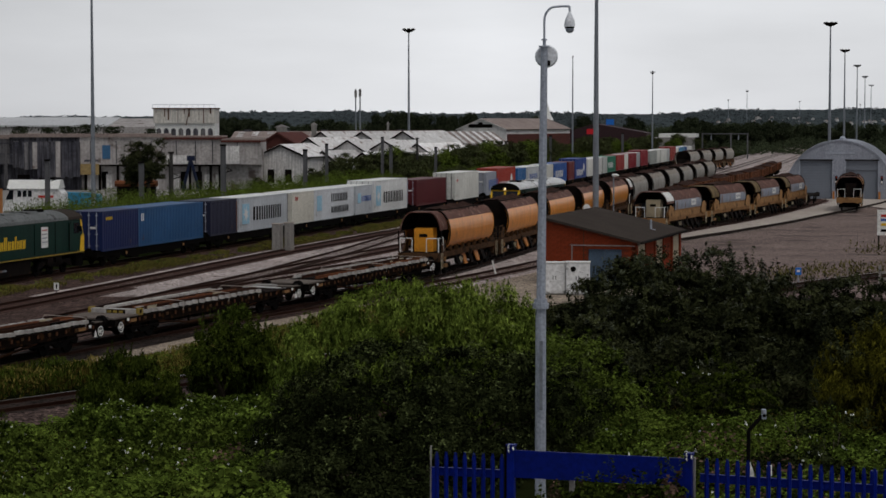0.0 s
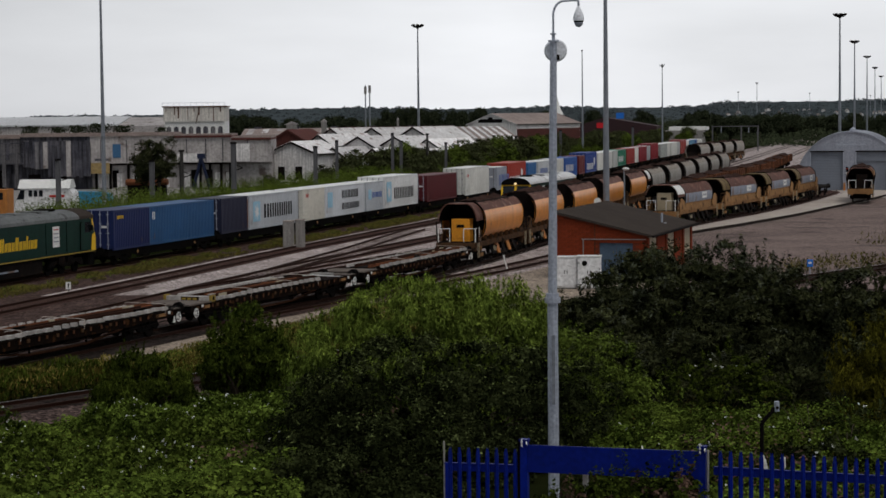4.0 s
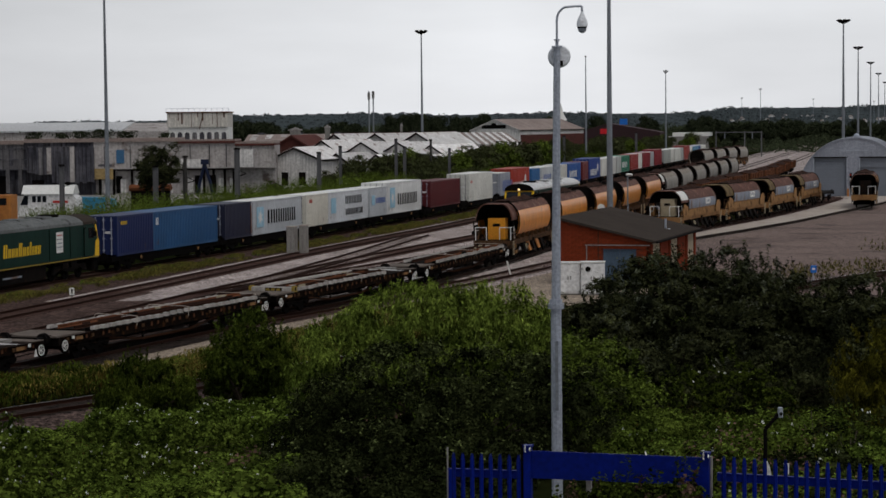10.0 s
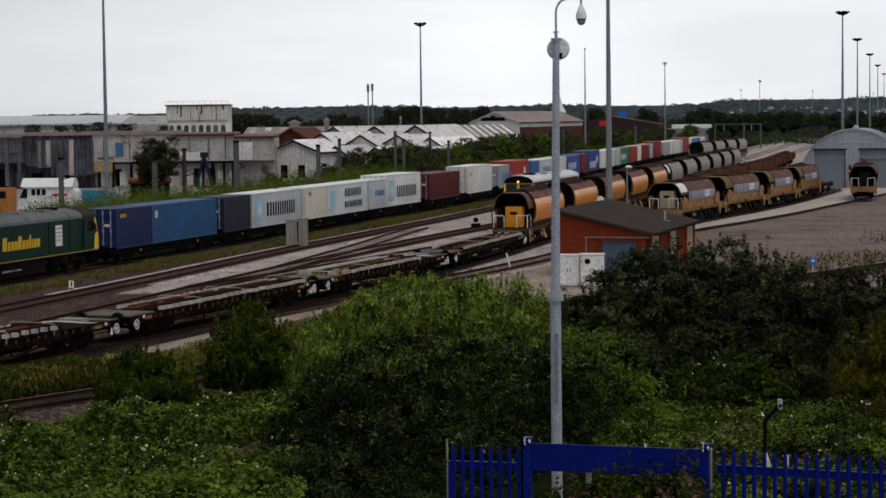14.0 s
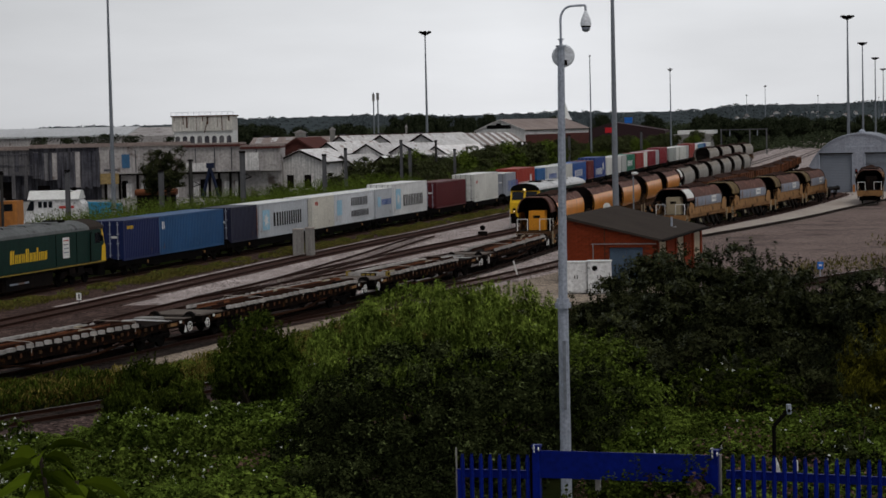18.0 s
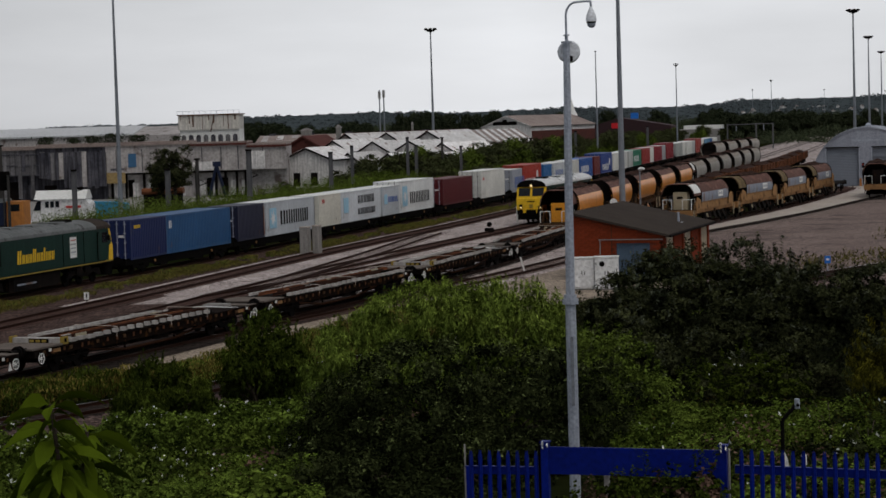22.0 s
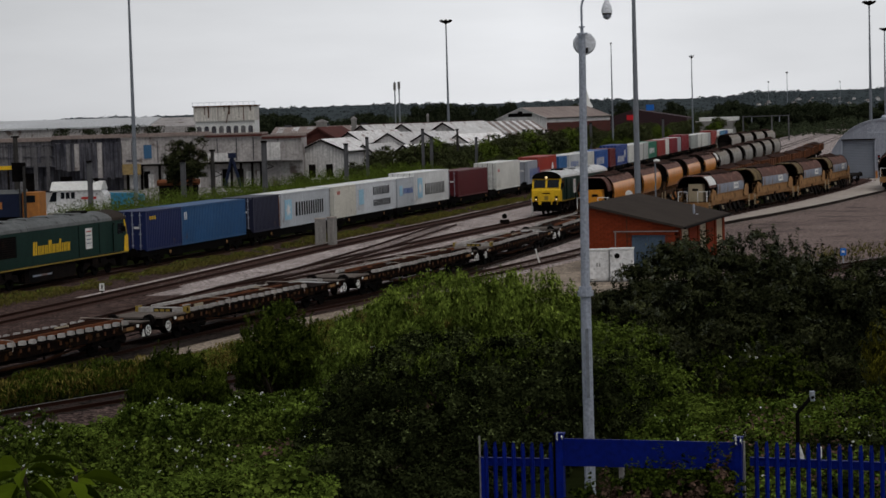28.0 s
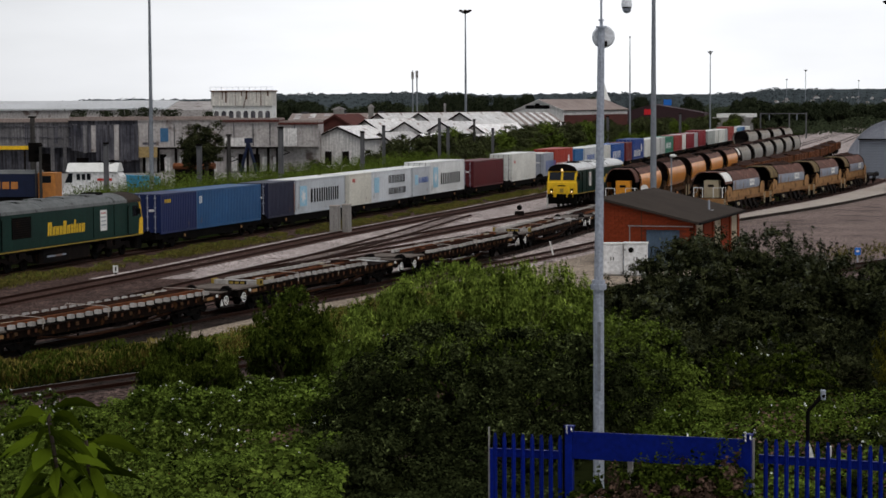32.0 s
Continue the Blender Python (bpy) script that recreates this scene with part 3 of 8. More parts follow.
def build_tracks():
    bed = Shape()
    n = 0
    # the wide ballast field between the outer tracks
    vs, fs = [], []
    for s in np.arange(0, 880, 8.0):
        a = T1.at(s)
        b = T3.at(T3.of_y(a[1]))
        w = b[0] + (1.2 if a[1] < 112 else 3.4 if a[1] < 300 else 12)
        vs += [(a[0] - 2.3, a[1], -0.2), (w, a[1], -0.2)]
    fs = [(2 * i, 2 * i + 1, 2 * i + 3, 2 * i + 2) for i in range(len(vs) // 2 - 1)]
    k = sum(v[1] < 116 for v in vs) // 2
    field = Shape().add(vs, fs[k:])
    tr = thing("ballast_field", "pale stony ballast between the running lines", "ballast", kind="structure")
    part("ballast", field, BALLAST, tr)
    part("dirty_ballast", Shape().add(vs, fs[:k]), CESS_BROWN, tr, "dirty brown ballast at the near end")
    cess = [v for s in np.arange(0, 260, 8.0) for v in ((*(T1.at(s) - (4.8, 0)), -0.198), (*(T1.at(s) - (2.3, 0)), -0.197))]
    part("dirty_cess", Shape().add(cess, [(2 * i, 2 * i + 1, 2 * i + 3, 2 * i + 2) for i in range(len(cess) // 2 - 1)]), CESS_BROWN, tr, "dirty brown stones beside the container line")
    for ln, s0, s1 in LINES:
        t = thing("railway_track", "rusty steel rails on dark sleepers and ballast", "railway track", "tracks of the yard", kind="structure")
        fine = ln.sample(s0, min(s1, 300), 2.0) + ln.sample(min(s1, 300) + 8, s1, 8.0) if s1 > 300 else ln.sample(s0, s1, 2.0)
        z = 0.004 * LINES.index((ln, s0, s1))
        prof = [(-1.9, -0.3), (-1.45, -0.16 + z), (1.45, -0.16 + z), (2.6 if ln is T6 else 1.9, -0.34 if ln is T6 else -0.3)]
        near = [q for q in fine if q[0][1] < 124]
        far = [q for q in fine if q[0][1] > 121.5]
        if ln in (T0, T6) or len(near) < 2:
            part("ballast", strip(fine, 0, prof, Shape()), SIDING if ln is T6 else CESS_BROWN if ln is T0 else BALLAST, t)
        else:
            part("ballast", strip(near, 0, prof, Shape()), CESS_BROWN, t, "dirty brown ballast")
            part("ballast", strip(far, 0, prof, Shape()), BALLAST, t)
        # Shade and oil under the wagons, put into a near-black bed.
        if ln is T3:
            part("oily_bed", strip(ln.sample(20, 126, 2.0), 0, [(-1.7, -0.146 + z), (2.1, -0.15 + z)], Shape()), BLACK_STONE, t, "ballast under the wagons, painted black for shade and oil")
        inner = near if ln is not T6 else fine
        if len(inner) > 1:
            part("oily_strip", strip(inner, 0, [(-0.95, -0.156 + z), (1.05, -0.156 + z)], Shape()), BLACK_STONE if ln is T6 else BALLAST_DARK, t, "dark ballast between the rails")
        for side in (-0.75, 0.75):
            if ln is T6 and side < 0:
                part("rail_head", strip(fine, side, [(-0.036, 0.004), (0.036, 0.004)], Shape()), RAILTOP, t, "worn shiny rail head")
            part("rail", strip(fine, side, [(-0.07, -0.14), (-0.015, -0.12), (-0.036, -0.03), (-0.036, 0.0), (0.036, 0.0), (0.036, -0.03), (0.015, -0.12), (0.07, -0.14)], Shape()), RAIL, t)
        sl = Shape()
        for p, d in ln.sample(s0, min(s1, 260), 0.68):
            d = d / np.hypot(*d)
            r = np.array([d[1], -d[0]])
            c = [p + r * a + d * b for a, b in ((-1.25, -0.12), (1.25, -0.12), (1.25, 0.12), (-1.25, 0.12))]
            sl.add([(*q, -0.2) for q in c] + [(*q, -0.125) for q in c], [(4, 5, 6, 7), (0, 1, 5, 4), (1, 2, 6, 5), (2, 3, 7, 6), (3, 0, 4, 7)])
        # T3 sleepers share the darkening painted under the wagons.
        tagged(part("sleepers", sl, BLACK_STONE if ln in (T3, T6) else SLEEPER, t), kind="stuff")


def sheet(name, corners, z, material, label, category):
    sh = Shape().add([(*c, z) for c in corners] + [(*c, z - 0.15) for c in corners],
                     [tuple(range(len(corners)))] + [(i, i + len(corners), (i + 1) % len(corners) + len(corners), (i + 1) % len(corners)) for i in range(len(corners))])
    return solid(name, sh, material, label, category, kind="structure")


def build_surfaces():
    # the grassy strip beside the container line
    sm = T0.sample(40, 300, 5.0)
    solid("weedy_strip", strip(sm, 4.4, [(-2.6, -0.21), (2.0, -0.205)], Shape()), GRASSY, "weedy grass strip beside the container line", "grass strip", kind="structure")
    vs = []
    for y in np.arange(82.0, 112.1, 2.0):
        s = T3.of_y(y)
        p, q = T3.at(s), T3.at(s + 0.5)
        d = (q - p) / np.hypot(*(q - p))
        r = np.array([d[1], -d[0]])
        k = 1.8 + 2.4 * min(1.0, max(0.0, (y - 83) / 8)) + 0.2 * math.sin(y * 1.7)
        vs += [(*(p + r * 1.5), -0.17), (*(p + r * k), -0.18)]
    solid("cess_path", Shape().add(vs, [(2 * i, 2 * i + 1, 2 * i + 3, 2 * i + 2) for i in range(len(vs) // 2 - 1)]), PATHC, "pale stony walkway beside the track", "path", kind="structure")
    sheet("yard_pavement", [(14, 152), (9, 131), (13, 118), (36, 114), (90, 120), (110, 262), (44, 262), (33, 206), (20, 175)], -0.21, ASPHALT, "worn grey-brown asphalt of the depot yard", "pavement")
    vs = []
    for s in np.arange(T4.of_y(165), T4.of_y(261), 4.0):
        p, q = T4.at(s), T4.at(s + 0.5)
        d = (q - p) / np.hypot(*(q - p))
        r = np.array([d[1], -d[0]])
        k = float(np.interp(p[1], (165, 171.4, 183.7, 197, 213, 224, 262), (2.6, 3.33, 4.86, 5.5, 5.7, 6.3, 8.5)))
        vs += [(*(p + r * 1.9), -0.06), (*(p + r * k), -0.06), (*(p + r * (k + 0.02)), -0.24)]
    fs = [f for i in range(len(vs) // 3 - 1) for f in ((3 * i, 3 * i + 1, 3 * i + 4, 3 * i + 3), (3 * i + 1, 3 * i + 2, 3 * i + 5, 3 * i + 4))]
    solid("concrete_apron", Shape().add(vs, fs), CONC, "pale concrete apron curving to the shed", "apron", kind="structure")
    ed = [vs[i] for i in range(1, len(vs), 3)]
    edge = Shape()
    for a, b in zip(ed, ed[1:]):
        edge.tube((a[0], a[1], -0.06), (b[0], b[1], -0.06), 0.13, n=5)
    solid("apron_edge", edge, BLACK_STONE, "dark stained edge of the concrete apron", "kerb", kind="structure")
    sheet("shed_forecourt", [(48.2, 232), (60, 232), (62, 262), (46, 262)], -0.12, CONC, "pale concrete slab before the shed", "apron")
    sheet("cabinet_base", [(-2, 107), (9, 108), (12, 122), (3, 126), (-3, 117)], -0.2, PATHC, "pale concrete and gravel round the hut", "pavement")
    sheet("stony_ground", [(-9, 107), (-3, 104), (6, 106), (13, 118), (13, 152), (10, 152), (1, 130), (-4, 119)], -0.225, PATHC, "pale stony ground between the tracks and the hut", "ground")
    sheet("works_yard", [(-140, 262), (-62, 205), (-40, 215), (-30, 290), (-60, 330), (-140, 330)], -0.3, CONC_DARK, "stained concrete works yard", "pavement")


# ---- rolling stock; x runs along the vehicle, the rail head is z = 0 ----
def arc(n, a0, a1, ry, rz, cz):
    return [(ry * math.cos(radians(a0 + (a1 - a0) * i / n)), cz + rz * math.sin(radians(a0 + (a1 - a0) * i / n))) for i in range(n + 1)]


def wheelset_mesh(r=0.42):
    sh = Shape()
    for y in (-0.78, 0.78):
        s = 1 if y > 0 else -1
        sh.tube((0, y - 0.06 * s, 0), (0, y + 0.06 * s, 0), r, n=16)
        sh.tube((0, y + 0.06 * s, 0), (0, y + 0.16 * s, 0), 0.13, n=8)
    return sh.tube((0, -0.8, 0), (0, 0.8, 0), 0.08, n=6)


def bogie(parent, x, wheels, frame_mat=None):
    """Side frames, springs and wheels; the wheels stand under the thing itself."""
    sh = Shape()
    for y in (-1.02, 1.02):
        sh.prism_y([(-1.35, 0.5), (-1.2, 0.72), (-0.5, 0.7), (-0.3, 0.5), (0.3, 0.5), (0.5, 0.7), (1.2, 0.72), (1.35, 0.5), (1.15, 0.34), (0.7, 0.5), (0.35, 0.3), (-0.35, 0.3), (-0.7, 0.5), (-1.15, 0.34)], y - 0.06, y + 0.06)
        for k in (-0.12, 0.12):
            sh.tube((k, y, 0.42), (k, y, 0.68), 0.08)
    sh.box(-0.3, 0.3, -1.0, 1.0, 0.5, 0.8)
    part("bogie", sh, frame_mat or BLACK, parent, m=pose(x, 0, 0))
    for dx in (-0.9, 0.9):
        part("wheelset", wheels, BLACK, parent, m=pose(x + dx, 0, 0.42))


WHEELS = wheelset_mesh().mesh("wheelset", DARKMETAL)


def buffers(sh, x, s):
    for y in (-0.87, 0.87):
        sh.tube((x, y, 1.05), (x + 0.45 * s, y, 1.05), 0.11, n=8)
        sh.tube((x + 0.45 * s, y, 1.05), (x + 0.52 * s, y, 1.05), 0.24, n=12)
    return sh


POCKET = Shape().box(-0.06, 0.06, -0.015, 0.015, 0.84, 1.02).mesh("stanchion_pocket", RUSTED)
POCKET_TAN = Shape().box(-0.10, 0.10, -0.02, 0.02, 0.86, 1.0).mesh("stanchion_pocket", BRACKET)


def build_flat_wagon(name="flat_wagon"):
    """A long low bogie flat, 20.7 m over its buffers."""
    w = thing(name, "long rusty bogie flat wagon with white handwheels", "flat wagon", "flat wagons of the engineering train")
    h = 9.72
    part("deck", Shape().box(-h, h, -1.22, 1.22, 1.0, 1.06), DECK, w, "dark dusty deck")
    for y in (-1, 1):
        part("solebar", Shape().prism_y([(-h, 1.0), (h, 1.0), (h, 0.74), (6.4, 0.74), (5.2, 0.66), (-5.2, 0.66), (-6.4, 0.74), (-h, 0.74)], y * 1.16 - 0.06, y * 1.16 + 0.06), SOLEBAR, w, "rusty black solebar")
        part("top_flange", Shape().box(-h, h, y * 1.24 - 0.03, y * 1.24 + 0.03, 1.0, 1.05), SOLEBAR, w, "rusty black top flange")
        rg = random.Random(41 + y)
        for i in range(27):
            x = -h + 0.6 + i * (2 * h - 1.2) / 26 + rg.uniform(-0.12, 0.12)
            part("stanchion_pocket", POCKET if i % 3 else POCKET_TAN, TAN, w, m=pose(x, y * 1.235, rg.uniform(-0.03, 0.02)))
    for s in (-1, 1):
        part("headstock", buffers(Shape().box(s * h - 0.12, s * h + 0.12, -1.25, 1.25, 0.75, 1.06), s * (h + 0.1), s), DARKMETAL, w)
        bogie(w, s * 6.8, WHEELS)
        hw = Shape()
        x, r = s * 9.5, 0.2
        for k in range(16):
            a, b = (2 * math.pi * (k + q) / 16 for q in (0, 1))
            hw.tube((x + r * math.cos(a), -1.34, 0.72 + r * math.sin(a)), (x + r * math.cos(b), -1.34, 0.72 + r * math.sin(b)), 0.018, n=5)
        for a in (0.4, 1.45, 2.5):
            hw.tube((x + r * math.cos(a), -1.34, 0.72 + r * math.sin(a)), (x - r * math.cos(a), -1.34, 0.72 - r * math.sin(a)), 0.013, n=5)
        part("handwheel", hw.tube((x, -1.2, 0.72), (x, -1.34, 0.72), 0.035), WHITE, w, "white brake handwheel")
        part("data_plate", Shape().box(s * 8.75 - 0.09, s * 8.75 + 0.09, -1.29, -1.27, 0.92, 1.04), WHITE, w, "small white data plate")
        part("number_panel", Shape().box(s * 8.2 - 0.3, s * 8.2 + 0.3, -1.236, -1.222, 0.84, 0.98), TAN, w, "worn yellow marking")
    part("label_plate", Shape().prism_y([(9.05, 0.5), (9.3, 0.5), (9.18, 0.8)], -1.3, -1.28), WHITE, w, "white triangular label plate")
    part("end_platform", Shape().box(-h - 0.3, -7.75, -1.26, 1.26, 1.064, 1.13), PLATFORM, w, "dusty brown end platform plate")
    part("end_plate", Shape().box(9.1, h + 0.2, -1.2, 1.2, 1.064, 1.09), PLATFORM, w, "dusty brown end plate")
    for y in (-0.9, 0.9):
        part("truss_rod", Shape().line([(-5.2, y, 0.6), (-2.2, y, 0.3), (2.2, y, 0.3), (5.2, y, 0.6)], 0.055), RUSTED, w, "rusty truss rod")
        for x in (-2.2, 2.2):
            part("truss_post", Shape().tube((x, y, 0.3), (x, y, 0.95), 0.045), BLACK, w)
    # Added black filler: closes the view through the underframe so it stays dark.
    part("centre_sill", Shape().prism_y([(-9.4, 0.98), (9.4, 0.98), (5.6, 0.5), (4.2, 0.36), (-4.2, 0.36), (-5.6, 0.5)], -0.25, 0.25), BLACK, w, "deep black filler added to darken the underframe")
    part("brake_cylinder", Shape().tube((-1.2, -0.7, 0.62), (0.2, -0.7, 0.62), 0.22), BLACK, w)
    part("air_tank", Shape().box(0.6, 1.8, -0.9, -0.4, 0.4, 0.8, 0.1), DARKMETAL, w)
    part("brake_pipe", Shape().line([(-9.4, -1.05, 0.62), (-4.0, -1.1, 0.5), (4.6, -1.1, 0.5), (9.4, -1.05, 0.62)], 0.025, 5), DARKMETAL, w)
    return w


def rail_outline(y, z):
    return [(y - 0.07, z), (y + 0.07, z), (y + 0.07, z + 0.02), (y + 0.012, z + 0.04), (y + 0.036, z + 0.12), (y + 0.036, z + 0.15), (y - 0.036, z + 0.15), (y - 0.036, z + 0.12), (y - 0.012, z + 0.04), (y - 0.07, z + 0.02)]


def build_track_load(kind, x0, x1):
    """Concrete sleepers in two rows with loose rails between, as carried on the flats."""
    words = {"spaced": "spaced pale concrete sleepers and rusty rails strapped to a flat", "packed": "packed concrete sleepers with yellow-marked end beam and rusty rails", "tight": "tight row of pale concrete sleepers beside dark rusty rails"}
    p = thing("track_load", words[kind], "track load", "track loads on the flat wagons")
    rg = random.Random(len(kind) * 7 + int(x1))
    end = Shape().prism_y([(-0.15, 1.112), (0.15, 1.112), (0.12, 1.27), (-0.12, 1.27)], -1.25, -1.06).mesh("sleeper", SLEEPER_PALE)
    rear = Shape().prism_y([(-0.15, 1.112), (0.15, 1.112), (0.12, 1.27), (-0.12, 1.27)], 0.78, 0.95).mesh("sleeper", SLEEPER_PALE)
    wide = Shape().prism_y([(-0.25, 1.112), (0.25, 1.112), (0.215, 1.25), (-0.215, 1.25)], -1.25, -1.04).mesh("sleeper", SLEEPER_PALE)
    widr = Shape().prism_y([(-0.25, 1.112), (0.25, 1.112), (0.215, 1.25), (-0.215, 1.25)], 0.8, 0.95).mesh("sleeper", SLEEPER_PALE)
    x = x0 + 0.35
    while x < x1:
        close = (kind == "packed" and x < -4.4) or (kind == "tight" and not -0.9 < x < 1.6)
        dz = rg.uniform(-0.015, 0.02)
        part("sleeper", wide if close else end, SLEEPER_PALE, p, m=pose(x, rg.uniform(-0.02, 0.02), dz, 0, 0, rg.uniform(-1, 1)))
        part("sleeper", widr if close else rear, SLEEPER_PALE, p, m=pose(x + rg.uniform(-0.05, 0.05), 0, dz))
        x += 0.69
    # Shade in the gaps between the sleepers, painted as a black strip.
    part("dark_backing", Shape().box(x0, x1 + 0.2, -1.05, -0.88, 1.07, 1.2), BLACK, p, "black strip painting the shaded gaps behind the sleeper ends")
    part("bearer", Shape().box(x0, x1 + 0.2, -1.2, -1.0, 1.066, 1.11), BLACK, p)
    part("bearer", Shape().box(x0, x1 + 0.2, 0.68, 0.9, 1.066, 1.11), BLACK, p)
    part("dark_mat", Shape().box(x0, x1 + 0.3, -0.84, 0.6, 1.066, 1.13), DARKMETAL, p, "dark packing between the rows")
    mats = {"spaced": (RUSTLIGHT, RAILBROWN, RAILBROWN), "packed": (RAILBROWN, RUSTLIGHT, RAILBROWN), "tight": (RAILBROWN, RAILBROWN, RUSTLIGHT)}[kind]
    for y, mt, a, b in ((-0.55, mats[0], x0 - 0.3, x1 + 0.6), (-0.1, mats[1], x0 + 1.2, x1 - 0.8), (0.35, mats[2], x0, x1 + 1.0)):
        part("rail", Shape().prism(rail_outline(y, 1.132), a, b), mt, p, "rust-brown rail")
    for x in (x0 + 3.8, x0 + 8.6, x1 - 0.6):
        part("strap", Shape().line([(x - 0.1, -1.27, 0.95), (x, -1.25, 1.34), (x + 0.06, -0.9, 1.37), (x + 0.3, 0.9, 1.38), (x + 0.4, 1.26, 0.95)], 0.016, 5), CONC, p, "pale lashing strap")
    for i in range(9):
        x, y = rg.uniform(x0 + 0.5, x1 - 0.5), rg.uniform(-0.75, 0.55)
        u, v = rg.uniform(0.08, 0.5), rg.uniform(0.03, 0.1)
        part("loose_fitting", Shape().box(x - u, x + u, y - v, y + v, 1.13, 1.25 + 0.08 * rg.random()), (CREAM, RUSTLIGHT, SLEEPER_PALE, BLACK)[i % 4], p)
    if kind == "packed":
        part("end_beam", Shape().box(-7.62, -7.3, -1.2, 1.2, 1.066, 1.31, 0.02), SLEEPER_PALE, p, "pale transverse end beam")
        for y in (-1.215, 1.1):
            part("yellow_end", Shape().box(-7.68, -7.24, y, y + 0.12, 1.066, 1.36), DULLYELLOW, p, "dull yellow end block")
            part("end_mark", Shape().box(-7.55, -7.4, y - 0.012, y - 0.002, 1.14, 1.3), BLACK, p)
        part("beam_panel", Shape().box(-7.64, -7.622, -0.55, 0.35, 1.1, 1.28), BLACK, p, "dark panel with yellow marks")
        for k in range(3):
            part("panel_mark", Shape().box(-7.656, -7.642, -0.45 + 0.28 * k, -0.25 + 0.28 * k, 1.14, 1.24), DULLYELLOW, p)
        part("white_beam", Shape().box(-6.4, 4.2, 0.98, 1.16, 1.066, 1.3, 0.02), SLEEPER_PALE, p, "long pale edge beam")
        part("strap", Shape().line([(7.4, 1.2, 1.1), (7.6, 0.3, 1.16), (8.4, -1.25, 1.02)], 0.03, 5), LETTERW, p, "white slack lashing strap")
        part("end_timber", Shape().box(8.2, 8.9, -0.4, 0.7, 1.066, 1.2), CONC_DARK, p)
    return p


TUB = [(1.02, 1.52), (1.20, 1.66), (1.31, 1.82), (1.37, 2.00), (1.41, 2.20), (1.43, 2.40), (1.425, 2.60), (1.40, 2.78), (1.355, 2.94), (1.28, 3.10), (1.18, 3.25), (1.05, 3.39), (0.90, 3.50), (0.72, 3.58)]


def build_hopper(name, side, label, group, hood=None, hood_mat=None, sign=False, box_mat=None, chute=HAZARD, frame_mat=TAN, half=(-5.6, 5.9), low_mat=None, gen=True, tall=1.0, top_mat=BROWNTOP):
    """A bogie ballast hopper, 15.4 m over headstocks, open-ended tub with bellied sides."""
    w = thing(name, label, "hopper wagon", group)
    HOP = [(y, 1.52 + (z - 1.52) * tall + (tall - 1)) for y, z in TUB]
    zt = HOP[-1][1]
    L0, L1 = half
    k = 3 if low_mat else 0
    for s in (-1, 1):
        for nm, i0, i1, mt in (("skirt_sheet", 0, k, low_mat), ("side_sheet", k, 7 if low_mat else 9, side), ("top_sheet", 7 if low_mat else 9, 13, top_mat)):
            if i1 > i0:
                seg = HOP[i0:i1 + 1]
                part(nm, Shape().prism([(s * y, z) for y, z in seg] + [(s * (y - 0.05), z) for y, z in seg[::-1]], L0, L1), mt, w)
        rim = Shape().box(L0, L1, s * 0.72 - 0.05, s * 0.72 + 0.05, zt - 0.04, zt + 0.04)
        part("top_rim", rim, DARKMETAL, w)
        for e, x in ((-1, L0), (1, L1)):
            ed = Shape()
            pts = [(x, s * (y + 0.02), z) for y, z in HOP]
            ed.line(pts, 0.05, 5)
            part("edge_rib", ed, DARKMETAL, w)
    full = HOP + [(-y, z) for y, z in HOP[::-1]]
    for x, q in ((L0, 1), (L1, -1)):
        part("end_plate", Shape().add([(x + q * 1.7, y * 0.96, z) for y, z in full], [tuple(range(len(full)))]), DARKMETAL, w, "dark recessed end plate")
        part("inner_slope", Shape().add([(x + q * 0.1, -1.0, 1.55), (x + q * 0.1, 1.0, 1.55), (x + q * 1.7, 1.2, 2.6), (x + q * 1.7, -1.2, 2.6)], [(0, 1, 2, 3)]), DARKMETAL, w, "dark sloping end sheet")
    rng = random.Random(7)
    ld, nx, ny = Shape(), 14, 6
    vs = [(L0 + 1.75 + (L1 - L0 - 3.5) * i / nx, -0.95 + 1.9 * j / ny, zt - 0.08 + 0.34 * math.sin(math.pi * j / ny) * (0.55 + 0.45 * math.sin(i * 1.7)) + rng.uniform(-0.07, 0.07)) for i in range(nx + 1) for j in range(ny + 1)]
    fs = [(i * (ny + 1) + j, i * (ny + 1) + j + 1, (i + 1) * (ny + 1) + j + 1, (i + 1) * (ny + 1) + j) for i in range(nx) for j in range(ny)]
    part("ballast_load", ld.add(vs, fs), LOAD, w, "heaped brown ballast")
    part("belly", Shape().prism([(-1.0, 1.5), (1.0, 1.5), (0.55, 0.75), (-0.55, 0.75)], L0 + 1.9, L1 - 1.9), DARKMETAL, w)
    for s in (-1, 1):
        part("solebar", Shape().box(-7.5, 7.5, s * 1.12 - 0.08, s * 1.12 + 0.08, 1.08, 1.42), frame_mat, w, "worn solebar")
        for i in range(5):
            x = -3.0 + i * 1.6
            part("chute", Shape().add([(x, s * 1.06, 1.1), (x + 0.9, s * 1.06, 1.1), (x + 0.55, s * 1.36, 0.42), (x - 0.05, s * 1.36, 0.42), (x, s * 0.98, 1.1), (x + 0.9, s * 0.98, 1.1), (x + 0.55, s * 1.28, 0.4), (x - 0.05, s * 1.28, 0.4)], [(0, 1, 2, 3), (7, 6, 5, 4), (0, 3, 7, 4), (1, 5, 6, 2), (3, 2, 6, 7)]), chute if i % 2 else DARKMETAL, w)
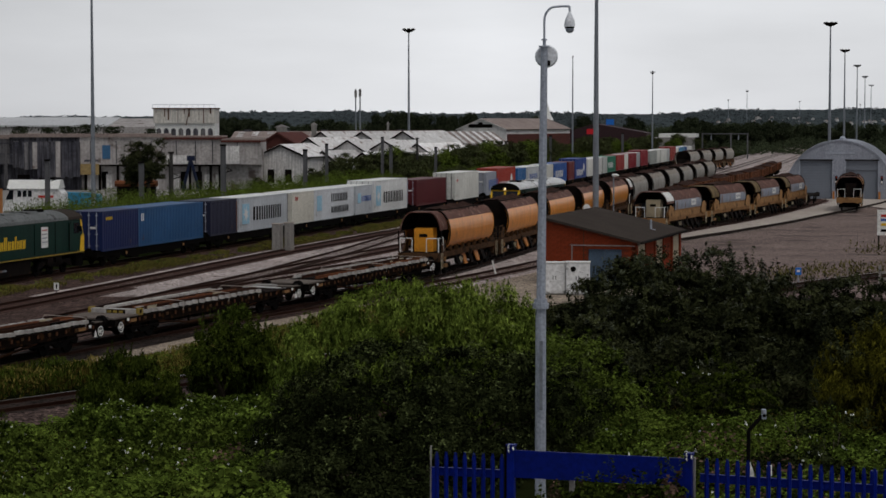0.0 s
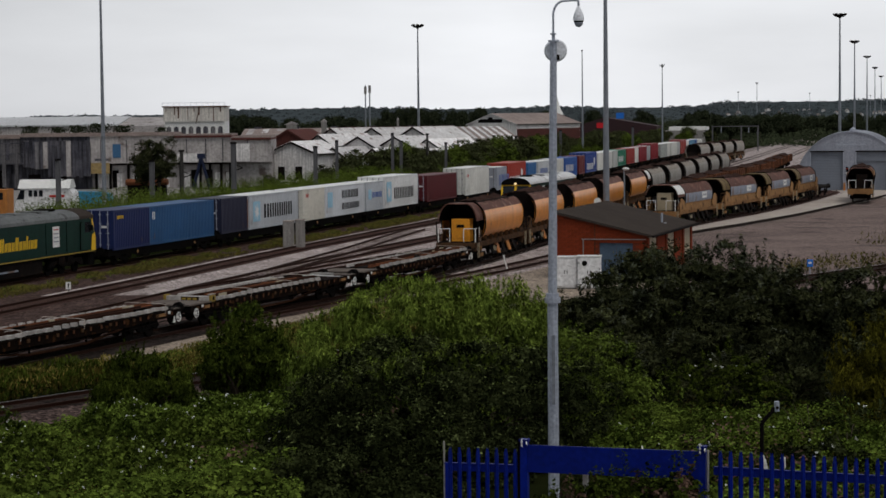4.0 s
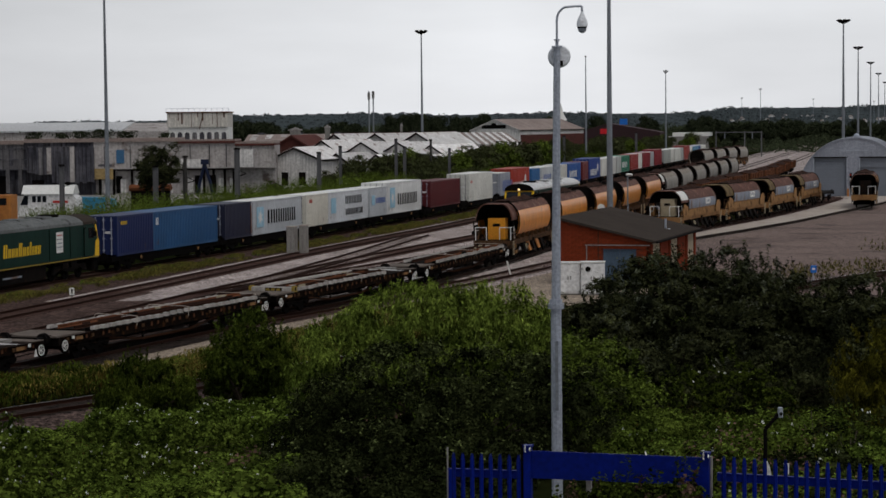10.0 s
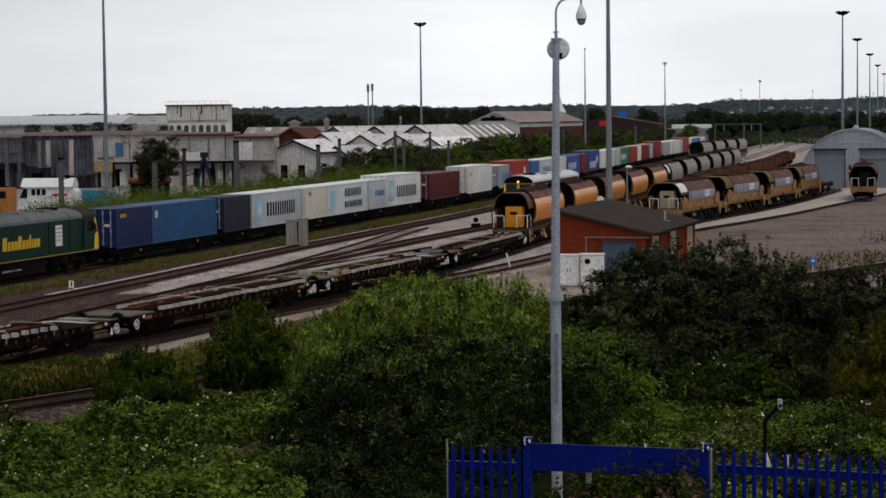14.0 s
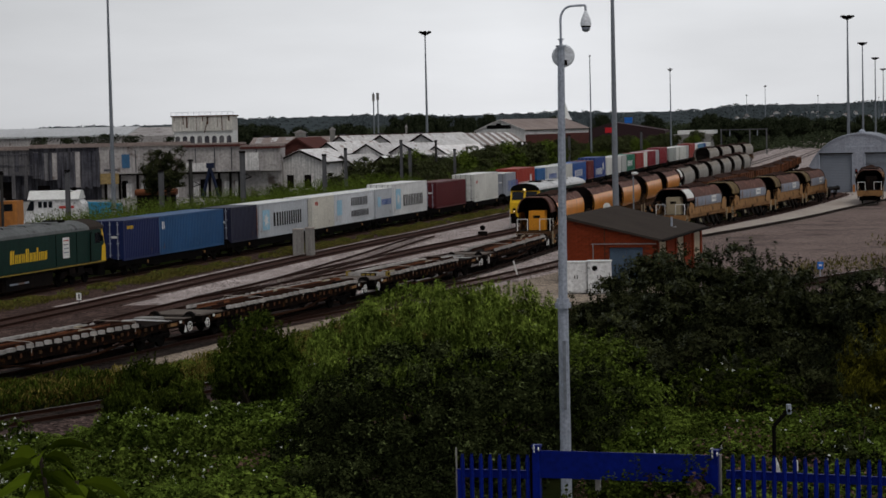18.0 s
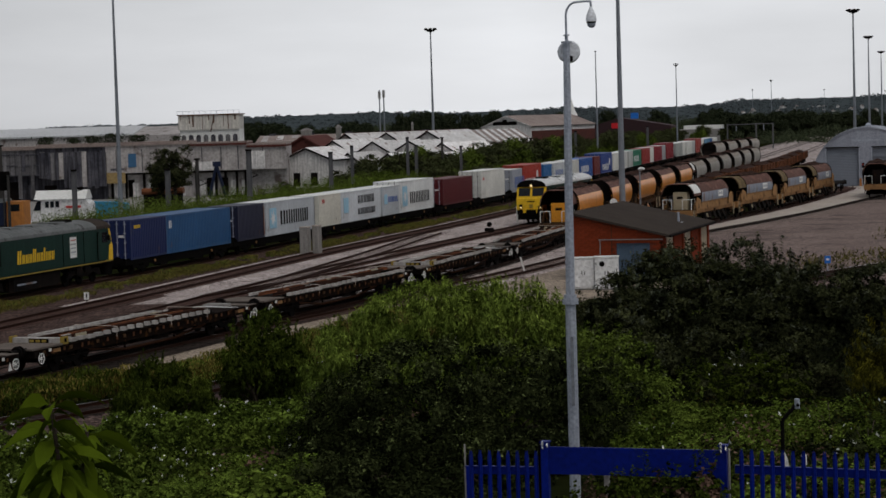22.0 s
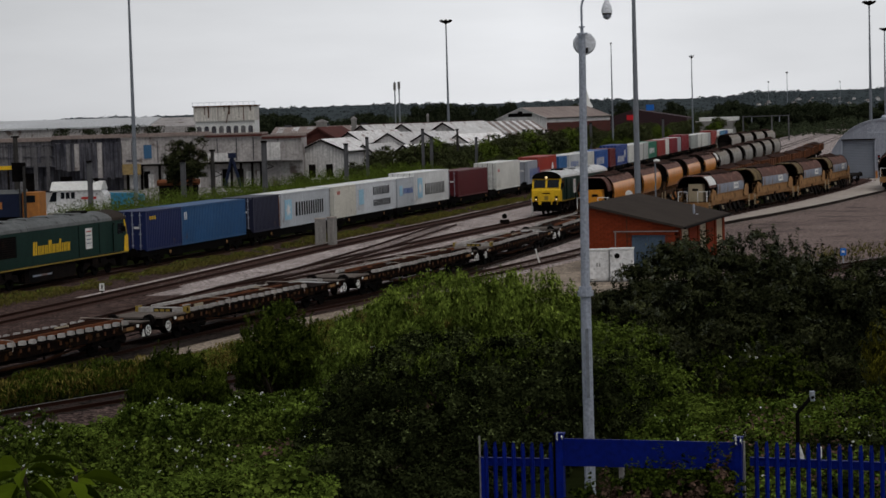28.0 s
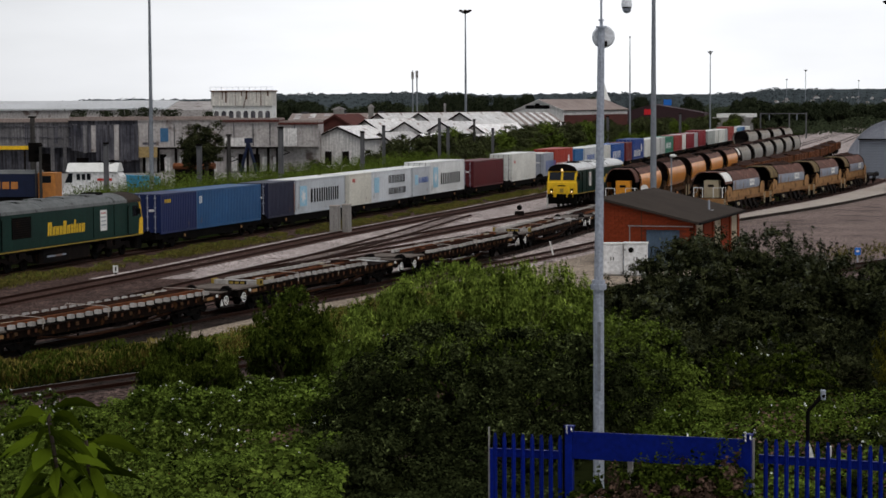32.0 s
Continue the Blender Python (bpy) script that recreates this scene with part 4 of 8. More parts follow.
        if low_mat:
            for e, x in ((-1, -5.0), (1, 4.9)):
                part("end_wing", Shape().prism_y([(x, 1.46), (x + e * 1.5, 1.3), (x + e * 1.75, 2.05), (x + e * 1.1, 2.45), (x, 2.2)], s * 1.38 - 0.03, s * 1.38 + 0.03), frame_mat, w, "flared tan end plate")
            part("side_skirt", Shape().box(L0, L1, s * 1.3 - 0.03, s * 1.3 + 0.03, 1.36, 1.9), frame_mat, w, "flat tan side skirt")
        for i in range(0 if low_mat else 7):
            x = -4.6 + i * 1.55
            part("side_bracket", Shape().prism_y([(x - 0.09, 1.4), (x + 0.09, 1.4), (x + 0.06, 1.75), (x - 0.06, 1.75)], s * 1.16 - 0.12, s * 1.16 + 0.12), frame_mat, w)
    rg = random.Random(17)
    for i in range(14):
        x, s, z = rg.uniform(-6.9, 6.9), rg.choice((-1, -1, 1)), rg.uniform(0.45, 1.0)
        a, b = rg.uniform(0.04, 0.3), rg.uniform(0.08, 0.35)
        part("brake_gear", Shape().box(x - a, x + a, s * 1.24 - 0.06, s * 1.24 + 0.06, z, z + b), (BRACKET, TAN, RUSTED, CREAM, DARKMETAL)[i % 5], w)
    for s in (-1, 1):
        part("step_ladder", Shape().line([(s * 7.2, -1.32, 0.45), (s * 7.2, -1.32, 1.4)], 0.025, 5).line([(s * 6.85, -1.32, 0.45), (s * 6.85, -1.32, 1.4)], 0.025, 5).line([(s * 7.2, -1.32, 0.5), (s * 6.85, -1.32, 0.5)], 0.025, 5).line([(s * 7.2, -1.32, 0.85), (s * 6.85, -1.32, 0.85)], 0.025, 5), CREAM, w, "pale step ladder")
    for s in (-1, 1):
        part("headstock", buffers(Shape().box(s * 7.5 - 0.12, s * 7.5 + 0.12, -1.3, 1.3, 0.9, 1.42), s * 7.6, s), frame_mat, w)
        part("end_floor", Shape().box(min(s * 5.7, s * 7.4), max(s * 5.7, s * 7.4), -1.2, 1.2, 1.424, 1.47), DARKMETAL, w)
        for y in (-1.2, 1.2):
            rl = Shape().line([(s * 6.3, y, 1.47), (s * 6.3, y, 2.3), (s * 7.4, y, 2.3), (s * 7.4, y, 1.47)], 0.03, 6)
            part("handrail", rl.tube((s * 6.3, y, 1.9), (s * 7.4, y, 1.9), 0.022), WHITE if hood and gen and s < 0 and (y < 0 or tall == 1) else BRACKET, w)
        if hood and gen and s < 0:
            for y0, y1 in ((-1.2, -0.45), (0.45, 1.2)):
                part("front_rail", Shape().line([(-7.45, y0, 1.45), (-7.45, y0, 2.3), (-7.45, y1, 2.3), (-7.45, y1, 1.45)], 0.03, 6), WHITE, w, "white front handrail")
        for y in (-1.18, 1.18):
            part("end_gusset", Shape().prism_y([(s * 5.75, 1.47), (s * 6.9, 1.47), (s * 6.3, 2.0), (s * 5.75, 2.15)], y - 0.04, y + 0.04), frame_mat, w)
        bogie(w, s * 5.4, WHEELS, frame_mat if not hood else None)
    if sign:
        part("white_sign", Shape().box(1.0, 2.6, -1.462, -1.44, 2.2, 2.72), WHITE, w, "small white lettering panel")
        for i in range(3):
            part("sign_bar", Shape().box(1.2 + i * 0.42, 1.45 + i * 0.42, -1.468, -1.463, 2.36, 2.58), GREYBLUE, w)
    if hood:
        top = HOP[6:] + [(-y, z) for y, z in HOP[:5:-1]]
        wide = 0.9 if tall > 1 else 1.0
        top = [(y * wide, z) for y, z in top]
        inner = [(y * 0.95, z - 0.05) for y, z in top]
        part("hood", Shape().prism(top + inner[::-1], -7.2, L0 + 0.05), BROWNTOP if gen else hood_mat, w, "curved hood over the end platform")
        # A black inner skin stands in for the shade inside the hood.
        lining = [(y * 0.945, z - 0.055) for y, z in top]
        part("hood_lining", Shape().prism(lining + [(y * 0.99, z - 0.01) for y, z in lining[::-1]], -7.18, L0 + 1.6), BLACK, w, "black inner skin painting the shade inside the hood")
        if not gen:
            return w
        pt = [(y * wide, z) for y, z in HOP[7:13]]
        part("hood_patch", Shape().prism([(-y - 0.012, z + 0.004) for y, z in pt] + [(-y + 0.02, z - 0.02) for y, z in pt[::-1]], -7.21, L0 + 0.15), hood_mat, w, "pale painted side of the hood")
        part("generator_box", Shape().box(-7.05, -6.1, -0.75, 0.45, 1.48, 2.9, 0.05), box_mat, w, "upright generator box")
        part("box_door", Shape().box(-7.075, -7.05, -0.62, 0.3, 1.7, 2.75), box_mat, w)
        part("box_vent", Shape().box(-7.085, -7.075, -0.4, 0.1, 2.35, 2.55), DARKMETAL, w)
        for y in (-1, 1):
            part("hood_post", Shape().tube((-7.3, y * 1.3, 1.4), (-7.3, y * 1.36, 2.75), 0.045), DARKMETAL, w)
    return w


BOXMATS = {}


def boxmat(col):
    if col not in BOXMATS:
        BOXMATS[col] = mat("container_paint", col, tuple(c * 0.75 for c in col), rough=0.5, scale=0.5, fine=10, bump=0.04, streak=0.12, rust=(0.12, 0.06, 0.035), rust_at=0.70, spec=0.25)
    return BOXMATS[col]


LETTER = mat("black_lettering", (0.005, 0.005, 0.006), (0.009, 0.009, 0.01), rough=0.7, bump=0, spec=0.03)
LOGOBLUE = mat("pale_blue_mark", (0.34, 0.56, 0.70), (0.28, 0.5, 0.65), rough=0.6, bump=0)
LETTERW = mat("white_lettering", (0.75, 0.75, 0.75), (0.6, 0.6, 0.6), rough=0.6, bump=0)
LETTERY = mat("yellow_lettering", (0.75, 0.47, 0.02), (0.66, 0.42, 0.02), rough=0.6, bump=0)
LETTERB = mat("blue_lettering", (0.06, 0.13, 0.4), (0.05, 0.1, 0.32), rough=0.6, bump=0)
LETTERR = mat("red_lettering", (0.5, 0.04, 0.03), (0.4, 0.04, 0.03), rough=0.6, bump=0)


def build_container(feet, col, label, high=2.59, marks="", m=None):
    """A ribbed steel box; its near side is y < 0 and its doors are at x < 0."""
    L, W = (11.75 if feet == 40 else 5.86), 1.22
    c = thing("shipping_container", label, "shipping container", "containers of the freight train", m=m)
    mt = boxmat(col)
    prof = []
    k = int(L / 0.28)
    for i in range(k):
        x = -L / 2 + 0.14 + i * (L - 0.28) / k
        q = (L - 0.28) / k
        prof += [(x, 0.0), (x + q * 0.3, 0.0), (x + q * 0.45, 0.036), (x + q * 0.85, 0.036)]
    prof.append((L / 2 - 0.14, 0.0))
    for s in (-1, 1):
        vs = [(x, s * (W - 0.012 - d), z) for z in (0.12, high - 0.1) for x, d in prof]
        n = len(prof)
        part("side_wall", Shape().add(vs, [(i, i + 1, n + i + 1, n + i) for i in range(n - 1)]), mt, c)
    part("roof", Shape().box(-L / 2 + 0.03, L / 2 - 0.03, -W + 0.03, W - 0.03, high - 0.07, high - 0.012), mt if max(col) < 0.4 else WHITE, c)
    fr = Shape()
    for x in (-L / 2, L / 2 - 0.14):
        for y in (-W, W - 0.1):
            fr.box(x, x + 0.14, y, y + 0.1, 0.0, high)
    for y in (-W, W - 0.06):
        fr.box(-L / 2 + 0.14, L / 2 - 0.14, y, y + 0.06, 0.0, 0.13)
        fr.box(-L / 2 + 0.14, L / 2 - 0.14, y, y + 0.06, high - 0.1, high)
    part("frame", fr, mt, c)
    part("end_wall", Shape().box(L / 2 - 0.06, L / 2 - 0.03, -W + 0.1, W - 0.1, 0.02, high - 0.02), mt, c)
    for s in (-1, 1):
        d = part("door", Shape().box(-L / 2 + 0.02, -L / 2 + 0.06, min(0.012 * s, s * (W - 0.1)), max(0.012 * s, s * (W - 0.1)), 0.1, high - 0.1), mt, c)
        rods = Shape()
        for y in (0.28, 0.82):
            rods.tube((-L / 2 - 0.015, s * y, 0.06), (-L / 2 - 0.015, s * y, high - 0.06), 0.025, n=6)
            for z in (0.35, 1.1, 1.7, 2.3):
                rods.box(-L / 2 - 0.03, -L / 2 + 0.02, s * y - 0.09, s * y + 0.09, z, z + 0.05)
        part("lock_gear", rods, POSTGREY if max(col) > 0.3 else GALV, d, "steel locking rods")
        part("placard", Shape().box(-L / 2 + 0.008, -L / 2 + 0.02, s * 0.55 - 0.2, s * 0.55 + 0.2, 1.45, 1.6), LETTERW, d)

    def bars(x0, widths, z0, z1, mt2, gap=0.1):
        x = x0
        for wd in widths:
            # two plain upright strokes for each mark
            for a, b in ((0.02, 0.34), (0.6, 0.9)):
                part("letter_bar", Shape().box(x + wd * a, x + wd * b, -W - 0.004, -W + 0.006, z0, z1), mt2, c)
            x += wd + gap

    if marks == "star6":
        part("star_mark", Shape().prism_y([(-L / 2 + 1.95 + (0.62 if k % 2 else 0.26) * math.cos(k * math.pi / 7), high / 2 + (0.62 if k % 2 else 0.26) * math.sin(k * math.pi / 7)) for k in range(14)], -W - 0.012, -W - 0.004), LETTERW, c, "white star shape")
        part("logo_square", Shape().box(-L / 2 + 1.15, -L / 2 + 2.75, -W - 0.004, -W + 0.006, 0.55, high - 0.5), LOGOBLUE, c, "pale blue square mark")
        bars(-2.25, [1.2, 1.0, 0.95, 0.95, 0.9, 0.95], 0.75, 1.8, LETTER, 0.14)
    elif marks == "star6small":
        part("logo_square", Shape().box(-L / 2 + 0.9, -L / 2 + 2.3, -W - 0.004, -W + 0.006, 0.8, high - 0.5), LOGOBLUE, c, "pale blue square mark")
        bars(-0.9, [0.75, 0.65, 0.55, 0.65, 0.6, 0.6], 1.45, 2.15, LETTER, 0.2)
        bars(-0.9, [0.6, 0.6, 0.7, 0.55, 0.7, 0.6, 0.5], 0.5, 1.05, LETTER, 0.14)
    elif marks == "small20":
        part("logo_square", Shape().box(-2.3, -1.35, -W - 0.004, -W + 0.006, 1.0, 1.9), LOGOBLUE, c, "pale blue square mark")
        bars(-1.1, [0.5, 0.4, 0.35, 0.4, 0.4, 0.4], 1.15, 1.65, LETTERB, 0.1)
    elif marks == "yellow_tag":
        bars(-L / 2 + 0.6, [0.3, 0.3, 0.3], 2.0, 2.22, LETTERY, 0.05)
    elif marks == "white_tag":
        bars(-L / 2 + 0.5, [0.45], 1.7, 2.2, LETTERW)
    elif marks == "red_tag":
        bars(-L / 2 + 0.8, [0.35, 0.35], 1.9, 2.2, LETTERR, 0.06)
    elif marks == "white_word":
        bars(-L / 2 + 1.3, [1.0, 0.9, 0.85, 0.9, 0.6, 1.0], 0.4, 1.3, LETTERW, 0.28)
        part("roundel", Shape().tube((3.2, -W - 0.004, 1.5), (3.2, -W + 0.006, 1.5), 0.65, n=6), LETTERW, c, "white emblem")
    elif marks == "white_square":
        bars(-L / 2 + 1.2, [1.4, 1.5, 1.4, 1.5], 0.7, 1.6, LETTERW, 0.35)
    elif marks == "grey_word":
        bars(-L / 2 + 1.4, [1.2, 1.3, 1.2, 1.2], 0.5, 1.7, LETTERB, 0.3)
    elif marks == "red_line":
        bars(L / 2 - 0.45, [0.22], 0.2, 2.35, RUSTLIGHT)
    return c


def build_container_wagon(first=True):
    """A skeletal bogie container flat, 20.3 m long."""
    w = thing("container_wagon", "black skeletal bogie container wagon", "container wagon", "wagons of the container train")
    h = 9.55
    for y in (-1, 1):
        part("solebar", Shape().prism_y([(-h, 0.98), (h, 0.98), (h, 0.66), (6.0, 0.66), (4.6, 0.45), (-4.6, 0.45), (-6.0, 0.66), (-h, 0.66)], y * 1.05 - 0.07, y * 1.05 + 0.07), BLACK, w)
    for i in range(9):
        x = -h + 0.2 + i * (2 * h - 0.4) / 8
        part("cross_member", Shape().box(x - 0.12, x + 0.12, -0.98, 0.98, 0.7, 0.96), BLACK, w)
    for s in (-1, 1):
        part("headstock", buffers(Shape().box(s * h - 0.1, s * h + 0.1, -1.2, 1.2, 0.66, 0.98), s * (h + 0.1), s), BLACK, w)
        bogie(w, s * 7.0, WHEELS)
        part("brake_wheel", Shape().tube((s * 5.0, -1.2, 0.72), (s * 5.0, -1.26, 0.72), 0.1, n=12), TAN, w, "dull yellow brake wheel")
        part("hanging_box", Shape().box(s * 3.0 - 0.6, s * 3.0 + 0.6, -1.0, -0.5, 0.3, 0.66), DARKMETAL, w)
    return w


def build_loco(body_mat, roof_mat, label, front=True):
    """A big six-axle freight diesel, 21.3 m; both cabs alike."""
    o = thing("freight_locomotive", label, "locomotive", "diesel locomotives in the yard")
    roof = arc(8, 28, 152, 1.44, 0.72, 3.16)
    bodyp = [(1.32, 1.28), (1.32, 3.28)] + [(1.29, 3.46)] + [p for p in roof if p[1] > 3.5] + [(-1.29, 3.46), (-1.32, 3.28), (-1.32, 1.28)]
    part("engine_body", Shape().prism([(y, min(z, 3.30)) for y, z in bodyp if z < 3.4], -8.1, 8.1), body_mat, o)
    rf = [(1.33, 3.28), (1.30, 3.46)] + [p for p in roof if p[1] > 3.5] + [(-1.30, 3.46), (-1.33, 3.28)]
    part("roof", Shape().prism(rf, -8.12, 8.12), roof_mat, o, "weathered grey rounded roof")
    for i, x in enumerate((-6.3, -4.2, -1.2, 1.6, 4.6)):
        part("roof_hatch", Shape().prism([(0.75, 3.70), (0.55, 3.93), (-0.55, 3.93), (-0.75, 3.70)], x - 0.7, x + 0.7), LOCOROOF if i % 2 else roof_mat, o)
    part("exhaust", Shape().box(5.2, 6.6, -0.45, 0.45, 3.84, 4.0, 0.1), BLACK, o, "sooty black exhaust box")
    for x in (-3.1, 0.3, 3.1):
        part("roof_seam", Shape().prism([(y * 1.006, z + 0.012) for y, z in rf], x - 0.03, x + 0.03), LOCOROOF, o)
    for s in (-1, 1):
        part("grille", Shape().box(-6.9, -4.6, s * 1.325 - 0.012, s * 1.325 + 0.012, 1.9, 3.1), BLACK, o, "black side grille")
        for k in range(9):
            part("grille_slat", Shape().box(-6.85, -4.65, s * 1.338 - 0.012, s * 1.338 + 0.012, 1.95 + k * 0.125, 2.01 + k * 0.125), DARKMETAL, o)
        part("waist_stripe", Shape().box(-10.2, 10.2, s * 1.36 - 0.02, s * 1.36 + 0.02, 1.19, 1.26), DULLYELLOW, o, "dull yellow sole stripe")
        for xx, wd in zip((-2.6, -2.0, -1.55, -1.1, -0.65, -0.15, 0.35, 0.75, 1.05, 1.35, 1.8), (0.5, 0.36, 0.36, 0.36, 0.4, 0.4, 0.32, 0.2, 0.2, 0.36, 0.36)):
            zt = 2.62 if xx in (-2.6, -0.65, 0.75) else 2.36
            lean = 0.1 * (zt - 1.85)
            for q, w in ((0, 0.4), (0.58, 0.34)):
                part("letter_bar", Shape().prism_y([(xx + wd * q, 1.85), (xx + wd * (q + w), 1.85), (xx + wd * (q + w) + lean, zt), (xx + wd * q + lean, zt)], s * 1.328 - 0.006, s * 1.328 + 0.006), LETTERY, o, "yellow lettering bar")
        part("notice_panel", Shape().box(4.3, 5.2, s * 1.33 - 0.008, s * 1.33 + 0.008, 1.75, 3.0), WHITE, o, "white notice panel with red and grey lines")
        for k in range(4):
            part("notice_line", Shape().box(4.42, 5.08, s * 1.34 - 0.006, s * 1.34 + 0.006, 2.78 - k * 0.24, 2.84 - k * 0.24), LETTERR if k == 0 else GREYBLUE, o)
        for x in (3.35, 6.2):
            part("door_seam", Shape().box(x, x + 0.05, s * 1.325 - 0.012, s * 1.325 + 0.012, 1.35, 3.2), BLACK, o)
    for s in (-1, 1):
        # cab: a sloped front with windows and a yellow panel
        x0, x1, x2 = 8.12, 10.35, 9.95
        sec = [(x0, 1.28), (x1, 1.28), (x1 + 0.05, 2.15), (x1 - 0.05, 2.35), (x2, 3.25), (x0, 3.30)]
        if s < 0:
            sec = [(-x, z) for x, z in sec]
        part("cab", Shape().prism_y(sec, -1.3, 1.3), body_mat, o)
        part("cab_roof", Shape().prism([(1.34, 3.28), (1.31, 3.45)] + [p for p in roof if p[1] > 3.5] + [(-1.31, 3.45), (-1.34, 3.28)], min(s * 8.1, s * 10.15), max(s * 8.1, s * 10.15)), roof_mat if front else FELT, o)
        part("nose_panel", Shape().prism_y([(s * 10.36, 1.2), (s * 10.44, 1.25), (s * 10.44, 2.2), (s * 10.33, 2.36), (s * 10.28, 2.3)], -1.29, 1.29), YELLOW, o, "bright yellow nose")
        part("nose_upper", Shape().prism_y([(s * 10.30, 2.33), (s * 10.36, 2.36), (s * 10.03, 3.26), (s * 9.93, 3.26)], -1.29, 1.29), YELLOW, o)
        part("roof_brow", Shape().prism([(1.3, 3.24), (1.28, 3.44)] + [p for p in roof if p[1] > 3.5] + [(-1.28, 3.44), (-1.3, 3.24)], min(s * 10.0, s * 10.2), max(s * 10.0, s * 10.2)), BLACK, o)
        part("skirt", Shape().box(min(s * 9.6, s * 10.4), max(s * 9.6, s * 10.4), -1.25, 1.25, 0.35, 1.2, 0.1), BLACK, o)
        part("buffer_beam", buffers(Shape().box(min(s * 10.3, s * 10.44), max(s * 10.3, s * 10.44), -1.28, 1.28, 0.85, 1.2), s * 10.4, s), BLACK, o)
        for y in (-1, 1):
            g = Shape().add([(s * 10.365, y * 0.10, 2.44), (s * 10.365, y * 1.14, 2.44), (s * 10.105, y * 1.14, 3.14), (s * 10.105, y * 0.10, 3.14), (s * 10.33, y * 0.10, 2.44), (s * 10.33, y * 1.14, 2.44), (s * 10.07, y * 1.14, 3.14), (s * 10.07, y * 0.10, 3.14)],
                            [(0, 1, 2, 3), (7, 6, 5, 4), (0, 4, 5, 1), (1, 5, 6, 2), (2, 6, 7, 3), (3, 7, 4, 0)])
            part("windscreen", g, GLASSD, o, "dark windscreen")
            part("headlamp", Shape().tube((s * 10.44, y * 0.92, 1.42), (s * 10.50, y * 0.92, 1.42), 0.075, n=12), LAMPGLOW if front and s > 0 else GLASSD, o)
            part("lamp_housing", Shape().box(min(s * 10.44, s * 10.47), max(s * 10.44, s * 10.47), y * 0.92 - 0.14, y * 0.92 + 0.14, 1.3, 1.7), DARKMETAL, o)
            part("side_window", Shape().box(min(s * 8.9, s * 9.7), max(s * 8.9, s * 9.7), y * 1.305 - 0.012, y * 1.305 + 0.012, 2.4, 3.05), GLASSD, o)
            part("cab_flank", Shape().prism_y([(s * 9.8, 1.24), (s * 10.42, 1.24), (s * 10.42, 2.2), (s * 10.3, 2.34), (s * 9.95, 2.2)], y * 1.31 - 0.012, y * 1.31 + 0.012), YELLOW, o, "yellow wrap of the nose")
            part("cab_pillar", Shape().prism_y([(s * 9.96, 2.78), (s * 10.2, 2.78), (s * 10.02, 3.24), (s * 9.86, 3.24)], y * 1.31 - 0.012, y * 1.31 + 0.012), YELLOW, o, "yellow corner pillar")
            part("nose_step", Shape().box(min(s * 10.42, s * 10.5), max(s * 10.42, s * 10.5), y * 0.75 - 0.3, y * 0.75 + 0.3, 0.95, 1.22), YELLOW if front else BLACK, o)
            part("brake_hose", Shape().line([(s * 10.46, y * 0.42, 1.15), (s * 10.54, y * 0.42, 0.9), (s * 10.5, y * 0.4, 0.55)], 0.035, 6), BLACK, o)
            part("wiper", Shape().tube((s * 10.375, y * 0.62, 2.46), (s * 10.24, y * 0.5, 2.86), 0.014, n=5), BLACK, o)
            part("mirror", Shape().box(s * 9.72 - 0.05, s * 9.72 + 0.05, min(y * 1.32, y * 1.46), max(y * 1.32, y * 1.46), 2.5, 2.85), BLACK, o)
            part("cab_door", Shape().box(min(s * 8.2, s * 8.8), max(s * 8.2, s * 8.8), y * 1.305 - 0.012, y * 1.305 + 0.012, 1.35, 3.15), GREEN, o)
            part("grab_rail", Shape().line([(s * 8.12, y * 1.36, 1.35), (s * 8.12, y * 1.38, 3.0), (s * 8.3, y * 1.38, 3.1)], 0.03, 5), BLACK, o)
        part("coupler", Shape().box(min(s * 10.44, s * 10.66), max(s * 10.44, s * 10.66), -0.2, 0.2, 0.8, 1.1), BLACK, o, "black coupling hook")
        part("nose_badge", Shape().box(min(s * 10.44, s * 10.452), max(s * 10.44, s * 10.452), -0.34, 0.34, 1.9, 2.0), BLACK, o, "dark bar on the nose")
        part("nose_grille", Shape().box(min(s * 10.44, s * 10.452), max(s * 10.44, s * 10.452), -0.16, 0.16, 1.35, 1.7), DULLYELLOW, o)
        part("marker_lamp", Shape().tube((s * 10.1, 0, 3.34), (s * 10.24, 0, 3.34), 0.11, n=10), LAMPGLOW if s > 0 else GLASSD, o)
        for y in (-1, 1):
            for k in (-0.6, 0.6):
                part("vent_box", Shape().box(s * 6.2 + k - 0.4, s * 6.2 + k + 0.4, y * 1.2 - 0.1, y * 1.2 + 0.1, 0.75, 1.1), DARKMETAL, o)
        sh = Shape()
        for y in (-1.08, 1.08):
            sh.prism_y([(-2.4, 0.45), (-2.2, 0.9), (2.2, 0.9), (2.4, 0.45), (1.9, 0.5), (1.3, 0.72), (0.5, 0.5), (-0.5, 0.5), (-1.3, 0.72), (-1.9, 0.5)], y - 0.08, y + 0.08)
        part("bogie", sh, DARKMETAL, o, m=pose(s * 6.5, 0, 0))
        for dx in (-1.9, 0, 1.9):
            part("wheelset", WHEELS, BLACK, o, m=pose(s * 6.5 + dx, 0, 0.42))
    part("fuel_tank", Shape().box(-3.2, 3.2, -1.25, 1.25, 0.3, 1.1, 0.2), DARKMETAL, o)
    part("tank_band", Shape().box(-2.6, -0.2, -1.27, -1.245, 0.62, 0.72), GREYBLUE, o)
    part("footplate", Shape().box(-10.2, 10.2, -1.34, 1.34, 1.10, 1.2), BLACK, o)
    return o


MOVERS = []  # thing, place along the line at the start
